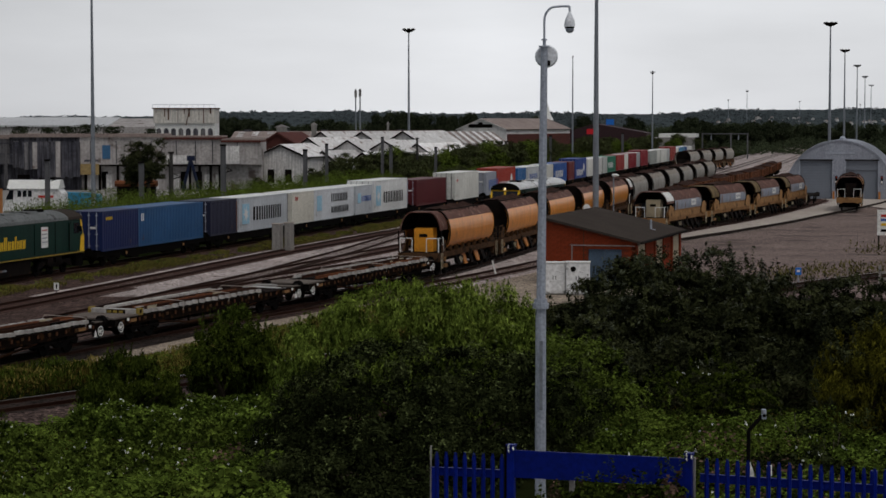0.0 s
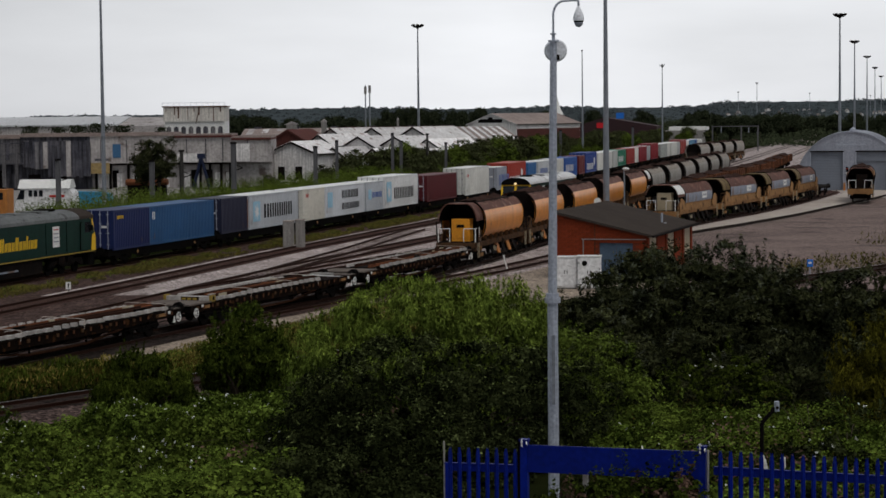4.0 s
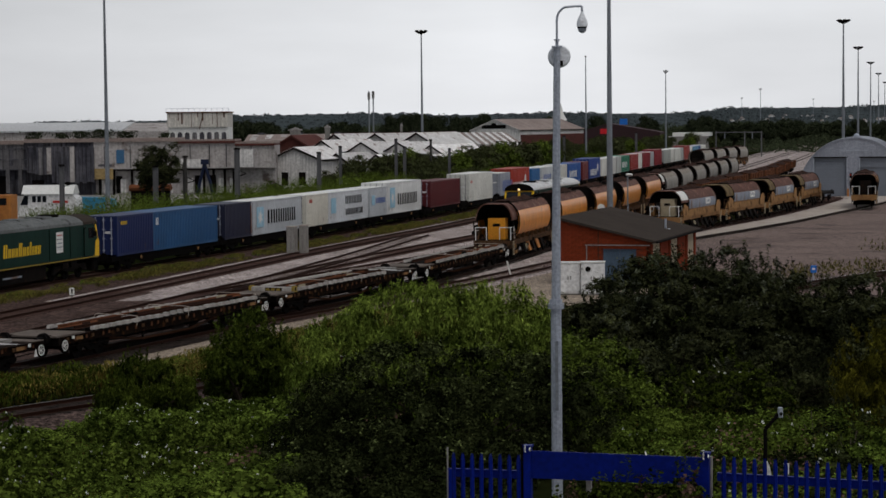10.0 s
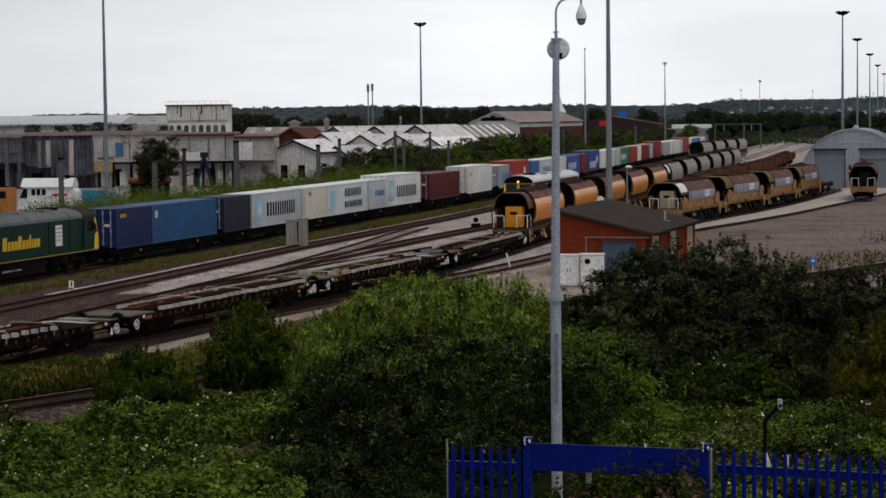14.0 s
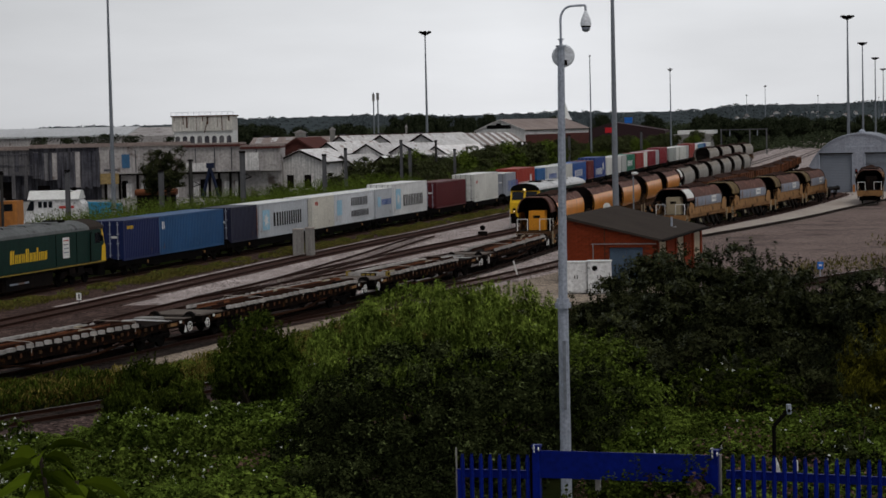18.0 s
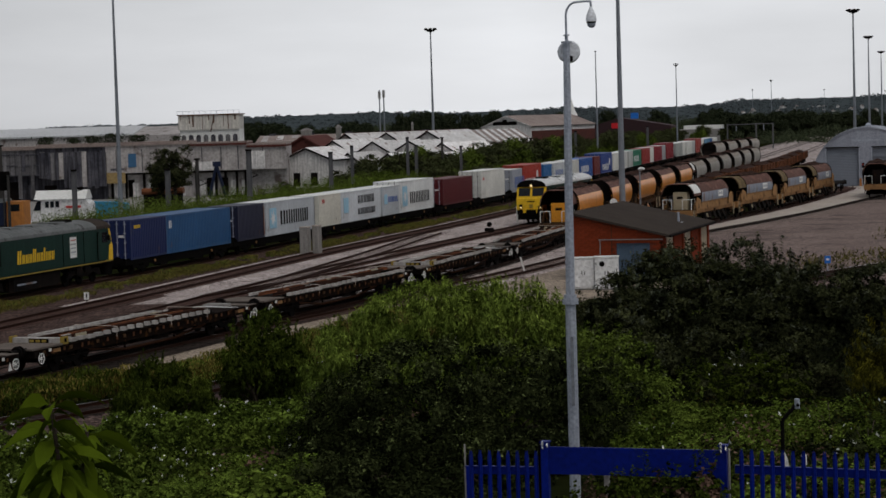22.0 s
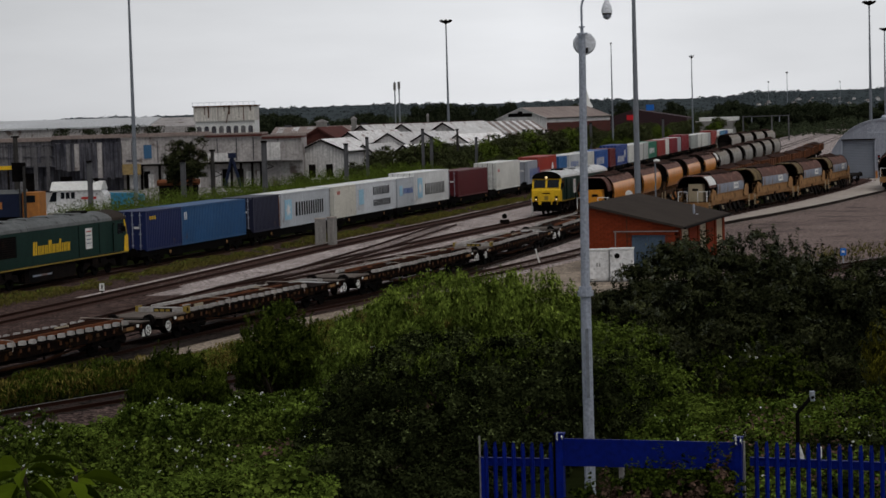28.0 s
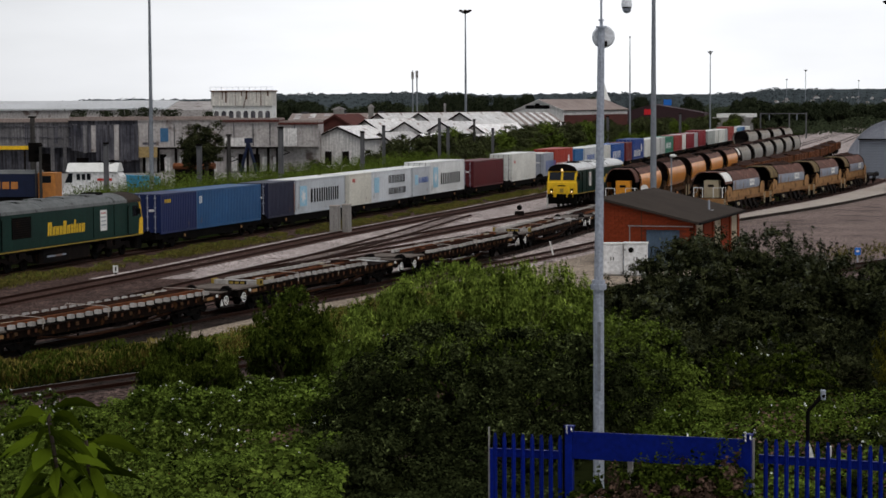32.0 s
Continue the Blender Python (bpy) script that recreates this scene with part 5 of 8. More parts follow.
SPEED, PITCH = 1.4868, 20.76  # of the train, and over each flat's buffers
U = [(t, SPEED * t) for t in range(0, 33, 2)]


def build_trains():
    # container train
    green = build_loco(GREEN, LOCOROOF, "dark green diesel locomotive with yellow nose, coupled to containers", front=False)
    s = T0.of_y(137.3)
    green.matrix_basis = T0.stand(s - 12.6, 13)
    white, grey = (0.70, 0.70, 0.66), (0.50, 0.53, 0.57)
    maroon, blue, navy, deep = (0.10, 0.010, 0.014), (0.018, 0.085, 0.215), (0.018, 0.020, 0.045), (0.008, 0.018, 0.088)
    rows = [  # wagon by wagon: feet, colour, height, marks, words
        [(20, deep, 2.59, "yellow_tag", "deep blue steel container with doors facing the locomotive"), (40, blue, 2.59, "white_tag", "mid blue long steel container")],
        [(20, navy, 2.59, "red_line", "dark navy short steel container"), (40, grey, 2.59, "star6", "pale grey container with black letter blocks")],
        [(20, (0.66, 0.64, 0.57), 2.59, "red_tag", "cream white short container"), (40, (0.64, 0.67, 0.71), 2.59, "star6small", "pale grey container with two rows of letter blocks")],
        [(20, grey, 2.59, "small20", "blue-grey short container with small lettering"), (40, (0.74, 0.75, 0.75), 2.9, "star6", "tall white container with black letter blocks")],
        [(40, maroon, 2.59, "", "plain maroon long steel container")],
        [(40, white, 2.9, "red_tag", "white long container with ribbed doors")],
        [(20, (0.33, 0.35, 0.40), 2.59, "grey_word", "grey short container with faint lettering"), (40, (0.36, 0.035, 0.018), 2.9, "white_word", "red tall container with white lettering blocks")],
        [(20, (0.03, 0.13, 0.33), 2.59, "", "plain blue short steel container"), (40, (0.55, 0.58, 0.60), 2.59, "grey_word", "pale grey worn container")],
        [(20, (0.62, 0.62, 0.58), 2.59, "", "plain off-white short steel container"), (40, (0.02, 0.09, 0.33), 2.59, "white_square", "bright blue container with white blocks")],
        [(20, (0.14, 0.02, 0.02), 2.59, "", "plain dark red short container"), (40, (0.015, 0.05, 0.24), 2.9, "white_word", "deep blue tall container with white blocks")],
        [(20, white, 2.59, "", "plain white short steel container"), (40, (0.6, 0.6, 0.58), 2.59, "", "plain greyish white long container")],
        [(20, (0.45, 0.46, 0.45), 2.59, "", "plain pale grey short container"), (40, (0.02, 0.17, 0.10), 2.59, "white_square", "green long steel container with white blocks")],
        [(40, (0.28, 0.03, 0.025), 2.59, "", "plain red long steel container"), (20, white, 2.59, "", "plain white short steel container")],
        [(40, (0.24, 0.02, 0.03), 2.59, "", "plain crimson long steel container"), (20, (0.40, 0.42, 0.44), 2.59, "", "plain grey short steel container")],
        [(40, (0.26, 0.02, 0.03), 2.9, "", "plain crimson tall steel container")],
        [(40, (0.40, 0.42, 0.40), 2.59, "", "plain grey-green long steel container"), (20, white, 2.59, "", "plain white short steel container")],
        [(40, white, 2.59, "", "plain white long steel container"), (20, (0.42, 0.43, 0.43), 2.59, "", "plain grey short steel container")],
        [(40, (0.3, 0.04, 0.03), 2.9, "", "plain red tall steel container"), (20, white, 2.59, "", "plain white short steel container")],
        [(40, (0.1, 0.25, 0.4), 2.59, "", "plain blue-grey long steel container"), (20, (0.02, 0.08, 0.25), 2.59, "", "plain blue short steel container")],
        [(40, white, 2.59, "", "plain white long steel container")],
    ]
    first = [(3.75, 12.55), (22.9, 31.45), (41.5, 50.2), (59.6, 67.8), (83.1,), (98.9,), (112.1, 121.6), (132.2, 142.6), (154.6, 164.4), (175.1, 185.0)]
    wag, at = None, 192.5
    for i, r in enumerate(rows):
        total = sum(11.75 if c[0] == 40 else 5.86 for c in r) + 0.12 * (len(r) - 1)
        if i < len(first):
            mids = first[i]
            mid = (mids[0] - (11.75 if r[0][0] == 40 else 5.86) / 2 + mids[-1] + 11.75 / 2) / 2
        else:
            mid = at + total / 2
            x, mids = at, []
            for c in r:
                L = 11.75 if c[0] == 40 else 5.86
                mids.append(x + L / 2)
                x += L + 0.12
            at += total + (1.4 if total > 15 else 4.5)
        mw = T0.stand(s + mid, 14)
        if wag is None:
            wag = build_container_wagon()
            wag.matrix_basis = mw
        else:
            copy_thing(wag, mw)
        for (feet, col, high, marks, words), c in zip(r, mids):
            build_container(feet, col, words, high, marks, mw @ pose(c - mid, 0, 0.99))
    # the engineering train that rolls away
    joint = T3.of_y(55.85) + 36.27
    flat = build_flat_wagon()
    spaced = build_track_load("spaced", -9.0, 8.2)
    packed = build_track_load("packed", -7.2, 5.4)
    tight = build_track_load("tight", -7.1, 9.1)
    loads = (spaced, packed, tight, copy_thing(packed, pose(0, 0, 0)), build_track_load("spaced", -6.9, 9.0))
    for i in range(5):
        mid = joint + (i - 2.5) * PITCH
        w = flat if i == 0 else copy_thing(flat, pose(0, 0, 0))
        MOVERS.append((w, mid, 13.6))
        ld = loads[i]
        MOVERS.append((ld, mid, 13.6))
    at = joint + 2 * PITCH + 8.15
    grp = "hoppers of the engineering train"
    a = build_hopper("ballast_hopper", ORANGE, "orange ballast hopper with generator box under a hood", grp, True, BROWNTOP, box_mat=ORANGE_BOX, frame_mat=BRACKET, tall=1.1)
    b = build_hopper("ballast_hopper", ORANGE, "orange ballast hopper with rust-brown top and dark ends", grp, frame_mat=BRACKET, tall=1.1)
    c = build_hopper("ballast_hopper", GREYTUB, "grey ballast hopper with a pale hood", grp, True, WHITE, box_mat=CREAM, frame_mat=BRACKET, tall=1.1, top_mat=DUSTTOP)
    d = build_hopper("ballast_hopper", GREYTUB, "grey ballast hopper with dusty pale top and dark ends", grp, frame_mat=BRACKET, tall=1.1, top_mat=DUSTTOP)
    for i in range(11):
        if i == 0:
            w = a
        elif i == 5:
            w = c
        elif i < 5:
            w = b if i == 1 else copy_thing(b, pose(0, 0, 0))
        else:
            w = d if i == 6 else copy_thing(d, pose(0, 0, 0))
        MOVERS.append((w, at + i * 15.9, 10.8))
    # locomotive standing beside it
    dark = build_loco(GREEN, LOCOROOF_PALE, "yellow-nosed diesel locomotive with lit lamps and a pale roof")
    dark.matrix_basis = T2.stand(T2.of_y(190.5) + 10.6, 13, flip=True)
    # standing hoppers on the curve to the shed
    grp = "hoppers standing on the curve to the shed"
    e = build_hopper("ballast_hopper", GREYBLUE, "grey-blue ballast hopper with cream box and white hood edge", grp, True, WHITE, True, CREAM, DARKMETAL, half=(-4.9, 4.8), low_mat=TAN)
    f = build_hopper("ballast_hopper", GREYBLUE, "grey-blue ballast hopper on a tan frame with white sign", grp, True, OLIVESHEET, True, chute=DARKMETAL, half=(-4.9, 4.8), low_mat=TAN, gen=False)
    s4 = T4.of_y(180.0) + 3.4
    e.matrix_basis = T4.stand(s4, 10.8)
    f.matrix_basis = T4.stand(s4 + 16.0, 10.8)
    for i in (2, 3):
        copy_thing(f, T4.stand(s4 + 16.0 * i, 10.8))
    g = build_hopper("ballast_hopper", TAN, "tan ballast hopper standing in the shed doorway", "hoppers at the shed", True, TAN, box_mat=DARKMETAL, chute=DARKMETAL)
    g.matrix_basis = T5.stand(T5.of_y(223) + 8.0, 10.8)
    sw = build_short_flat()
    sw.matrix_basis = T4.stand(s4 + 16.0 * 4 - 2.0, 6)
    # rusty spoil wagons behind, and hoppers far up the yard
    spoil = build_spoil_wagon()
    TS = Line([(23, 228), (31, 262), (46.5, 322), (63, 402), (70, 436)])
    for i, y in enumerate((250, 265, 280, 296, 312, 330, 350, 372)):
        m = TS.stand(TS.of_y(y), 10)
        if i == 0:
            spoil.matrix_basis = m
        else:
            copy_thing(spoil, m)
    TF = Line([(38, 365), (42, 380), (59.6, 445), (73.1, 495)])
    for i in range(4):
        copy_thing(d, TF.stand(TF.of_y(381) + 7 + i * 15.9, 10.8))


def build_short_flat():
    w = thing("runner_wagon", "short dark runner wagon beside the shed", "flat wagon")
    part("deck", Shape().box(-4.2, 4.2, -1.2, 1.2, 1.0, 1.2), DARKMETAL, w)
    for s in (-1, 1):
        part("headstock", buffers(Shape().box(s * 4.2 - 0.1, s * 4.2 + 0.1, -1.2, 1.2, 0.8, 1.2), s * 4.3, s), DARKMETAL, w)
        part("wheelset", WHEELS, BLACK, w, m=pose(s * 2.6, 0, 0.42))
        part("axle_guard", Shape().box(s * 2.6 - 0.3, s * 2.6 + 0.3, -1.05, -0.95, 0.3, 1.0), DARKMETAL, w)
    return w


def build_spoil_wagon():
    """A bogie open box wagon with a heaped rusty load."""
    w = thing("spoil_wagon", "rusty bogie box wagon heaped with brown spoil", "box wagon", "spoil wagons in the sidings")
    for y in (-1, 1):
        part("side", Shape().box(-6.6, 6.6, y * 1.3 - 0.05, y * 1.3 + 0.05, 1.1, 2.1), RUSTLIGHT, w, "orange-rusted side sheet")
        for i in range(8):
            x = -6.4 + i * 1.83
            part("side_post", Shape().box(x - 0.07, x + 0.07, y * 1.39 - 0.05, y * 1.39 + 0.05, 1.0, 2.1), RUSTED, w)
        part("end", Shape().box(y * 6.6 - 0.05, y * 6.6 + 0.05, -1.25, 1.25, 1.1, 2.1), RUSTED, w)
        bogie(w, y * 4.6, WHEELS)
    part("floor", Shape().box(-6.6, 6.6, -1.25, 1.25, 0.95, 1.1), RUSTED, w)
    rng = random.Random(3)
    vs = [(-6.4 + 12.8 * i / 16, -1.2 + 2.4 * j / 5, 1.9 + 0.5 * math.sin(math.pi * j / 5) * (0.7 + 0.3 * math.sin(i)) + rng.uniform(-0.08, 0.08)) for i in range(17) for j in range(6)]
    part("spoil", Shape().add(vs, [(i * 6 + j, i * 6 + j + 1, i * 6 + j + 7, i * 6 + j + 6) for i in range(16) for j in range(5)]), LOAD, w)
    return w


def motions():
    for ob, mid, base in MOVERS:
        walk(ob, [(t, T3.stand(mid + u, base)) for t, u in U])
    for ob, mid, base in MOVERS[:13]:
        for wh in [c for c in ob.children if c.name.startswith("wheelset")]:
            x = wh.location.x
            walk(wh, [(k * 0.4, pose(x, 0, 0.42, 0, math.degrees(SPEED * k * 0.4 / 0.42), 0)) for k in range(81)])
    sway()


# ---- buildings of the yard ----
def build_brick_hut():
    """Mono-pitch brick hut; x along its front, y along its depth."""
    hut = thing("brick_hut", "red brick hut with dark felt mono-pitch roof and grey-blue doors", "hut", m=pose(6.06, 126.5, -0.2, 0, 0, -16.5))
    W, D, hl, hr = 5.45, 14.6, 3.75, 2.5
    hz = lambda x: hl + (hr - hl) * x / W
    dx0, dx1, dz = 2.55, 4.55, 2.1
    core = Shape()
    core.add([(0.02, 0.06, 0), (dx0, 0.06, 0), (dx0, 0.06, dz), (dx1, 0.06, dz), (dx1, 0.06, 0), (W - 0.02, 0.06, 0), (W - 0.02, 0.06, hr), (0.02, 0.06, hl),
              (0.02, 0.3, 0), (dx0, 0.3, 0), (dx0, 0.3, dz), (dx1, 0.3, dz), (dx1, 0.3, 0), (W - 0.02, 0.3, 0), (W - 0.02, 0.3, hr), (0.02, 0.3, hl)],
             [(0, 1, 2, 7), (2, 3, 6, 7), (3, 4, 5, 6), (9, 8, 15, 10), (10, 15, 14, 11), (11, 14, 13, 12), (1, 9, 10, 2), (2, 10, 11, 3), (3, 11, 12, 4)])
    part("front_wall", core, MORTAR, hut, "mortar behind the brick courses")
    part("wall_left", Shape().box(0.02, 0.3, 0.3, D, 0, hl - 0.1), MORTAR, hut)
    part("wall_back", Shape().prism_y([(0.02, 0), (W - 0.02, 0), (W - 0.02, hr), (0.02, hl)], D - 0.3, D), BRICK, hut)
    # side wall of piers and pale panels
    for i in range(6):
        y = 0.06 + i * (D - 0.5) / 5
        part("pier", Shape().box(W - 0.32, W, y, y + 0.5, 0, hr - 0.15), BRICK, hut, "red brick pier")
        if i < 5:
            part("panel", Shape().box(W - 0.22, W - 0.08, y + 0.5, y + (D - 0.5) / 5, 0, hr - 0.15), CREAM if i % 2 == 0 else BRICK, hut, "pale side panel")
    part("roof", Shape().add([(-0.22, -0.25, hl + 0.08), (W + 0.3, -0.25, hr - 0.06), (W + 0.3, D + 0.2, hr - 0.06), (-0.22, D + 0.2, hl + 0.08), (-0.22, -0.25, hl + 0.22), (W + 0.3, -0.25, hr + 0.08), (W + 0.3, D + 0.2, hr + 0.08), (-0.22, D + 0.2, hl + 0.22)],
                             [(3, 2, 1, 0), (4, 5, 6, 7), (0, 1, 5, 4), (1, 2, 6, 5), (2, 3, 7, 6), (3, 0, 4, 7)]), FELT, hut, "dark brown felt roof")
    part("gutter", Shape().tube((W + 0.36, -0.25, hr - 0.02), (W + 0.36, D + 0.2, hr - 0.02), 0.07), DARKMETAL, hut)
    part("vent_pipe", Shape().tube((W - 0.9, 9.0, hr), (W - 0.9, 9.0, hr + 0.95), 0.07), GALV, hut)
    part("flashing", Shape().box(W - 1.15, W - 0.65, 8.75, 9.25, hr + 0.28, hr + 0.33), GALV, hut)
    for k in (0, 1):
        d = part("door", Shape().box(dx0 + k * 1.0 + 0.01, dx0 + k * 1.0 + 0.99, 0.14, 0.2, 0.02, dz - 0.02), BLUEDOOR, hut, "grey-blue steel door")
        part("door_handle", Shape().box(dx0 + 0.86 + k * 0.2, dx0 + 0.94 + k * 0.2, 0.1, 0.14, 1.0, 1.15), DARKMETAL, d)
    part("lintel_rail", Shape().box(1.5, W - 0.1, -0.06, 0.0, dz + 0.18, dz + 0.235), CONC_DARK, hut, "dull grey sliding-door rail")
    part("conduit", Shape().tube((1.6, -0.03, 0), (1.6, -0.03, dz + 0.2), 0.03), CONC_DARK, hut)
    part("conduit", Shape().tube((2.3, -0.03, 0), (2.3, -0.03, 3.3), 0.025), RUSTED, hut)
    return hut


def lay_bricks():
    """The front wall's courses, brick by brick in coarse blocks of two."""
    hut = next(o for o in scene.objects if o.name == "brick_hut")
    wall = next(o for o in hut.children if o.name.startswith("front_wall"))
    W, hl, hr = 5.45, 3.75, 2.5
    rng = random.Random(5)
    full = Shape().box(0.006, 0.44, 0.0, 0.058, 0.006, 0.144).mesh("brick", BRICK)
    half = Shape().box(0.006, 0.215, 0.0, 0.058, 0.006, 0.144).mesh("brick", BRICK)
    for j in range(25):
        z = j * 0.15
        x = 0.0 if j % 2 else -0.225
        while x < W - 0.1:
            a, w = max(x, 0.0), 0.45
            if x < 0:
                w = 0.225
            top = hl + (hr - hl) * (a + w) / W
            if z + 0.15 < top and not (a + w > 2.5 and a < 4.6 and z < 2.1) and a + w < W + 0.05:
                part("brick", full if w > 0.3 else half, BRICK, wall, m=pose(a, rng.uniform(0, 0.006), z))
            x += 0.45


def build_shed():
    """Half-round corrugated engine shed with two shutter doors."""
    sh = thing("engine_shed", "half-round pale corrugated engine shed with two grey shutters", "shed", m=pose(48.35, 262, -0.2, 0, 0, -14))
    R, H, D = 6.7, 7.25, 16
    n = 36
    ring = [(-R * math.cos(math.pi * i / n), H * math.sin(math.pi * i / n) ** 0.92 if 0 < i < n else 0.0) for i in range(n + 1)]
    sk = Shape().prism_y(ring + [(x * 0.98, z * 0.98) for x, z in ring[::-1]], 0, D)
    part("vault", sk, CORRUGATED, sh, "curved corrugated vault")
    for k in range(0, 16, 2):
        rb = Shape()
        for i in range(n):
            a, b = ring[i], ring[i + 1]
            rb.add([(a[0] * 1.004, k, a[1] * 1.004), (b[0] * 1.004, k, b[1] * 1.004), (b[0] * 1.008, k + 0.5, b[1] * 1.008), (a[0] * 1.008, k + 0.5, a[1] * 1.008), (b[0] * 1.004, k + 1, b[1] * 1.004), (a[0] * 1.004, k + 1, a[1] * 1.004)], [(0, 1, 2, 3), (3, 2, 4, 5)])
        part("sheet_rib", rb, CORRUGATED, sh)
    doors = ((-4.75, -0.85), (0.75, 4.65))
    dz = 4.75
    cols = sorted({-R * 0.985, R * 0.985, *[a for d in doors for a in d], *[x * 0.42 for x in range(-15, 16)]})
    fr = Shape()
    hh = lambda x: 0.985 * H * max(0.0, math.sin(math.acos(max(-1, min(1, x / (R * 0.985)))))) ** 0.92
    for j, (a, b) in enumerate(zip(cols, cols[1:])):
        z0 = dz if any(d0 - 0.01 <= a and b <= d1 + 0.01 for d0, d1 in doors) else 0.0
        y = 0.12 + (0.025 if j % 2 else 0.0)
        if max(hh(a), hh(b)) > z0:
            fr.add([(a, y, z0), (b, y, z0), (b, y, max(z0, hh(b))), (a, y, max(z0, hh(a))), (a, y + 0.12, z0), (b, y + 0.12, z0), (b, y + 0.12, max(z0, hh(b))), (a, y + 0.12, max(z0, hh(a)))], [(0, 1, 2, 3), (7, 6, 5, 4), (0, 4, 5, 1), (0, 3, 7, 4), (1, 5, 6, 2)])
    part("front_sheeting", fr, CORRUGATED, sh)
    d = part("shutter", Shape().box(doors[0][0], doors[0][1], 0.42, 0.5, 0, dz), SHUTTER, sh, "closed grey shutter door")
    for k in range(24):
        part("slat", Shape().prism([(0.40, 0.05 + k * 0.195), (0.42, 0.0 + k * 0.195), (0.42, 0.18 + k * 0.195)], doors[0][0], doors[0][1]), SHUTTER, d)
    d = part("shutter", Shape().box(doors[1][0], doors[1][1], 0.42, 0.5, 3.6, dz), SHUTTER, sh, "half-raised grey shutter")
    part("shutter", Shape().box(doors[1][0], doors[1][1], 0.62, 0.7, 0, 3.62), SHUTTER, sh)
    for a, b in doors:
        part("lintel", Shape().box(a - 0.1, b + 0.1, 0.02, 0.14, dz, dz + 0.14), DARKMETAL, sh)
        for x in (a - 0.12, b):
            part("jamb", Shape().box(x, x + 0.12, 0.03, 0.14, 0, dz), GALV, sh)
        part("hazard_post", Shape().box(b + 0.06, b + 0.3, -0.1, 0.02, 0, 1.0), HAZARD, sh, "worn yellow protection post")
    part("sign_bar", Shape().box(-1.6, 1.9, 0.08, 0.11, 5.55, 5.75), GALV, sh, "faint lettering board")
    for x in (-0.35, 5.1):
        part("signal_lamp", Shape().box(x - 0.14, x + 0.14, -0.05, 0.1, 1.9, 2.9), BLACK, sh)
        part("lamp_disc", Shape().tube((x, -0.06, 2.7), (x, -0.1, 2.7), 0.08, n=10), LETTERR, sh)
        part("lamp_plate", Shape().box(x - 0.12, x + 0.12, -0.08, -0.052, 2.0, 2.3), WHITE, sh)
    part("ridge_cowl", Shape().ball((0.3, 1.0, H + 0.1), 0.4, 10), GALV, sh)
    part("rear_wall", Shape().add([(x, D, z) for x, z in ring], [tuple(range(n + 1))]), CORRUGATED, sh)


def build_cabinets():
    d = thing("satellite_dish", "small white dish on a pole behind the hut", "dish", m=pose(9.5, 141.8, -0.2))
    part("pole", Shape().tube((0, 0, 0), (0, 0, 3.7), 0.04), GALV, d)
    part("bowl", Shape().tube((0, -0.05, 3.85), (0, -0.12, 3.87), 0.12, 0.24, 16).tube((0, -0.12, 3.87), (0, -0.13, 3.87), 0.25, n=16), WHITE, d)
    for (x, y, w, h, d, words) in ((6.2, 118.6, 1.2, 1.75, 0.7, "scuffed white steel location cabinet"), (7.45, 118.2, 1.3, 1.8, 0.7, "scuffed white steel location cabinet with a black round hole")):
        c = thing("equipment_cabinet", words, "equipment cabinet", "white cabinets by the hut", m=pose(x, y, -0.2, 0, 0, -6))
        part("body", Shape().box(-w / 2, w / 2, -d / 2, d / 2, 0.08, h, 0.02), WHITE_DIRTY, c)
        part("plinth", Shape().box(-w / 2 + 0.05, w / 2 - 0.05, -d / 2 + 0.05, d / 2 - 0.05, 0, 0.08), CONC_DARK, c)
        part("lid", Shape().box(-w / 2 - 0.04, w / 2 + 0.04, -d / 2 - 0.06, d / 2 + 0.04, h, h + 0.06), WHITE, c)
        for k in (0, 1):
            dr = part("door", Shape().box(-w / 2 + 0.04 + k * w / 2, -w / 2 + w / 2 - 0.02 + k * w / 2, -d / 2 - 0.03, -d / 2, 0.15, h - 0.06), WHITE_DIRTY, c)
            part("handle", Shape().box(-0.1 + k * 0.14, -0.06 + k * 0.14, -d / 2 - 0.06, -d / 2 - 0.03, 0.85, 1.05), DARKMETAL, dr)
        if "hole" in words:
            part("black_disc", Shape().tube((-0.25, -d / 2 - 0.03, 1.45), (-0.25, -d / 2 - 0.05, 1.45), 0.15, n=14), BLACK, c)
    for (x, y, w, d, h) in ((-12.15, 157.4, 0.62, 0.8, 2.05), (-11.35, 158.2, 0.5, 0.8, 2.1)):
        c = thing("trackside_cabinet", "tall grey concrete-coloured trackside cabinet in the weeds", "equipment cabinet", "grey cabinets by the container line", m=pose(x, y, -0.22, 0, 0, -14))
        part("body", Shape().box(-w / 2, w / 2, -d / 2, d / 2, 0, h, 0.03), CONC_DARK, c)
        part("cap", Shape().box(-w / 2 - 0.03, w / 2 + 0.03, -d / 2 - 0.03, d / 2 + 0.03, h, h + 0.06), CONC, c)
        part("door", Shape().box(-w / 2 + 0.05, w / 2 - 0.05, -d / 2 - 0.02, -d / 2, 0.1, h - 0.08), CONC_DARK, c)


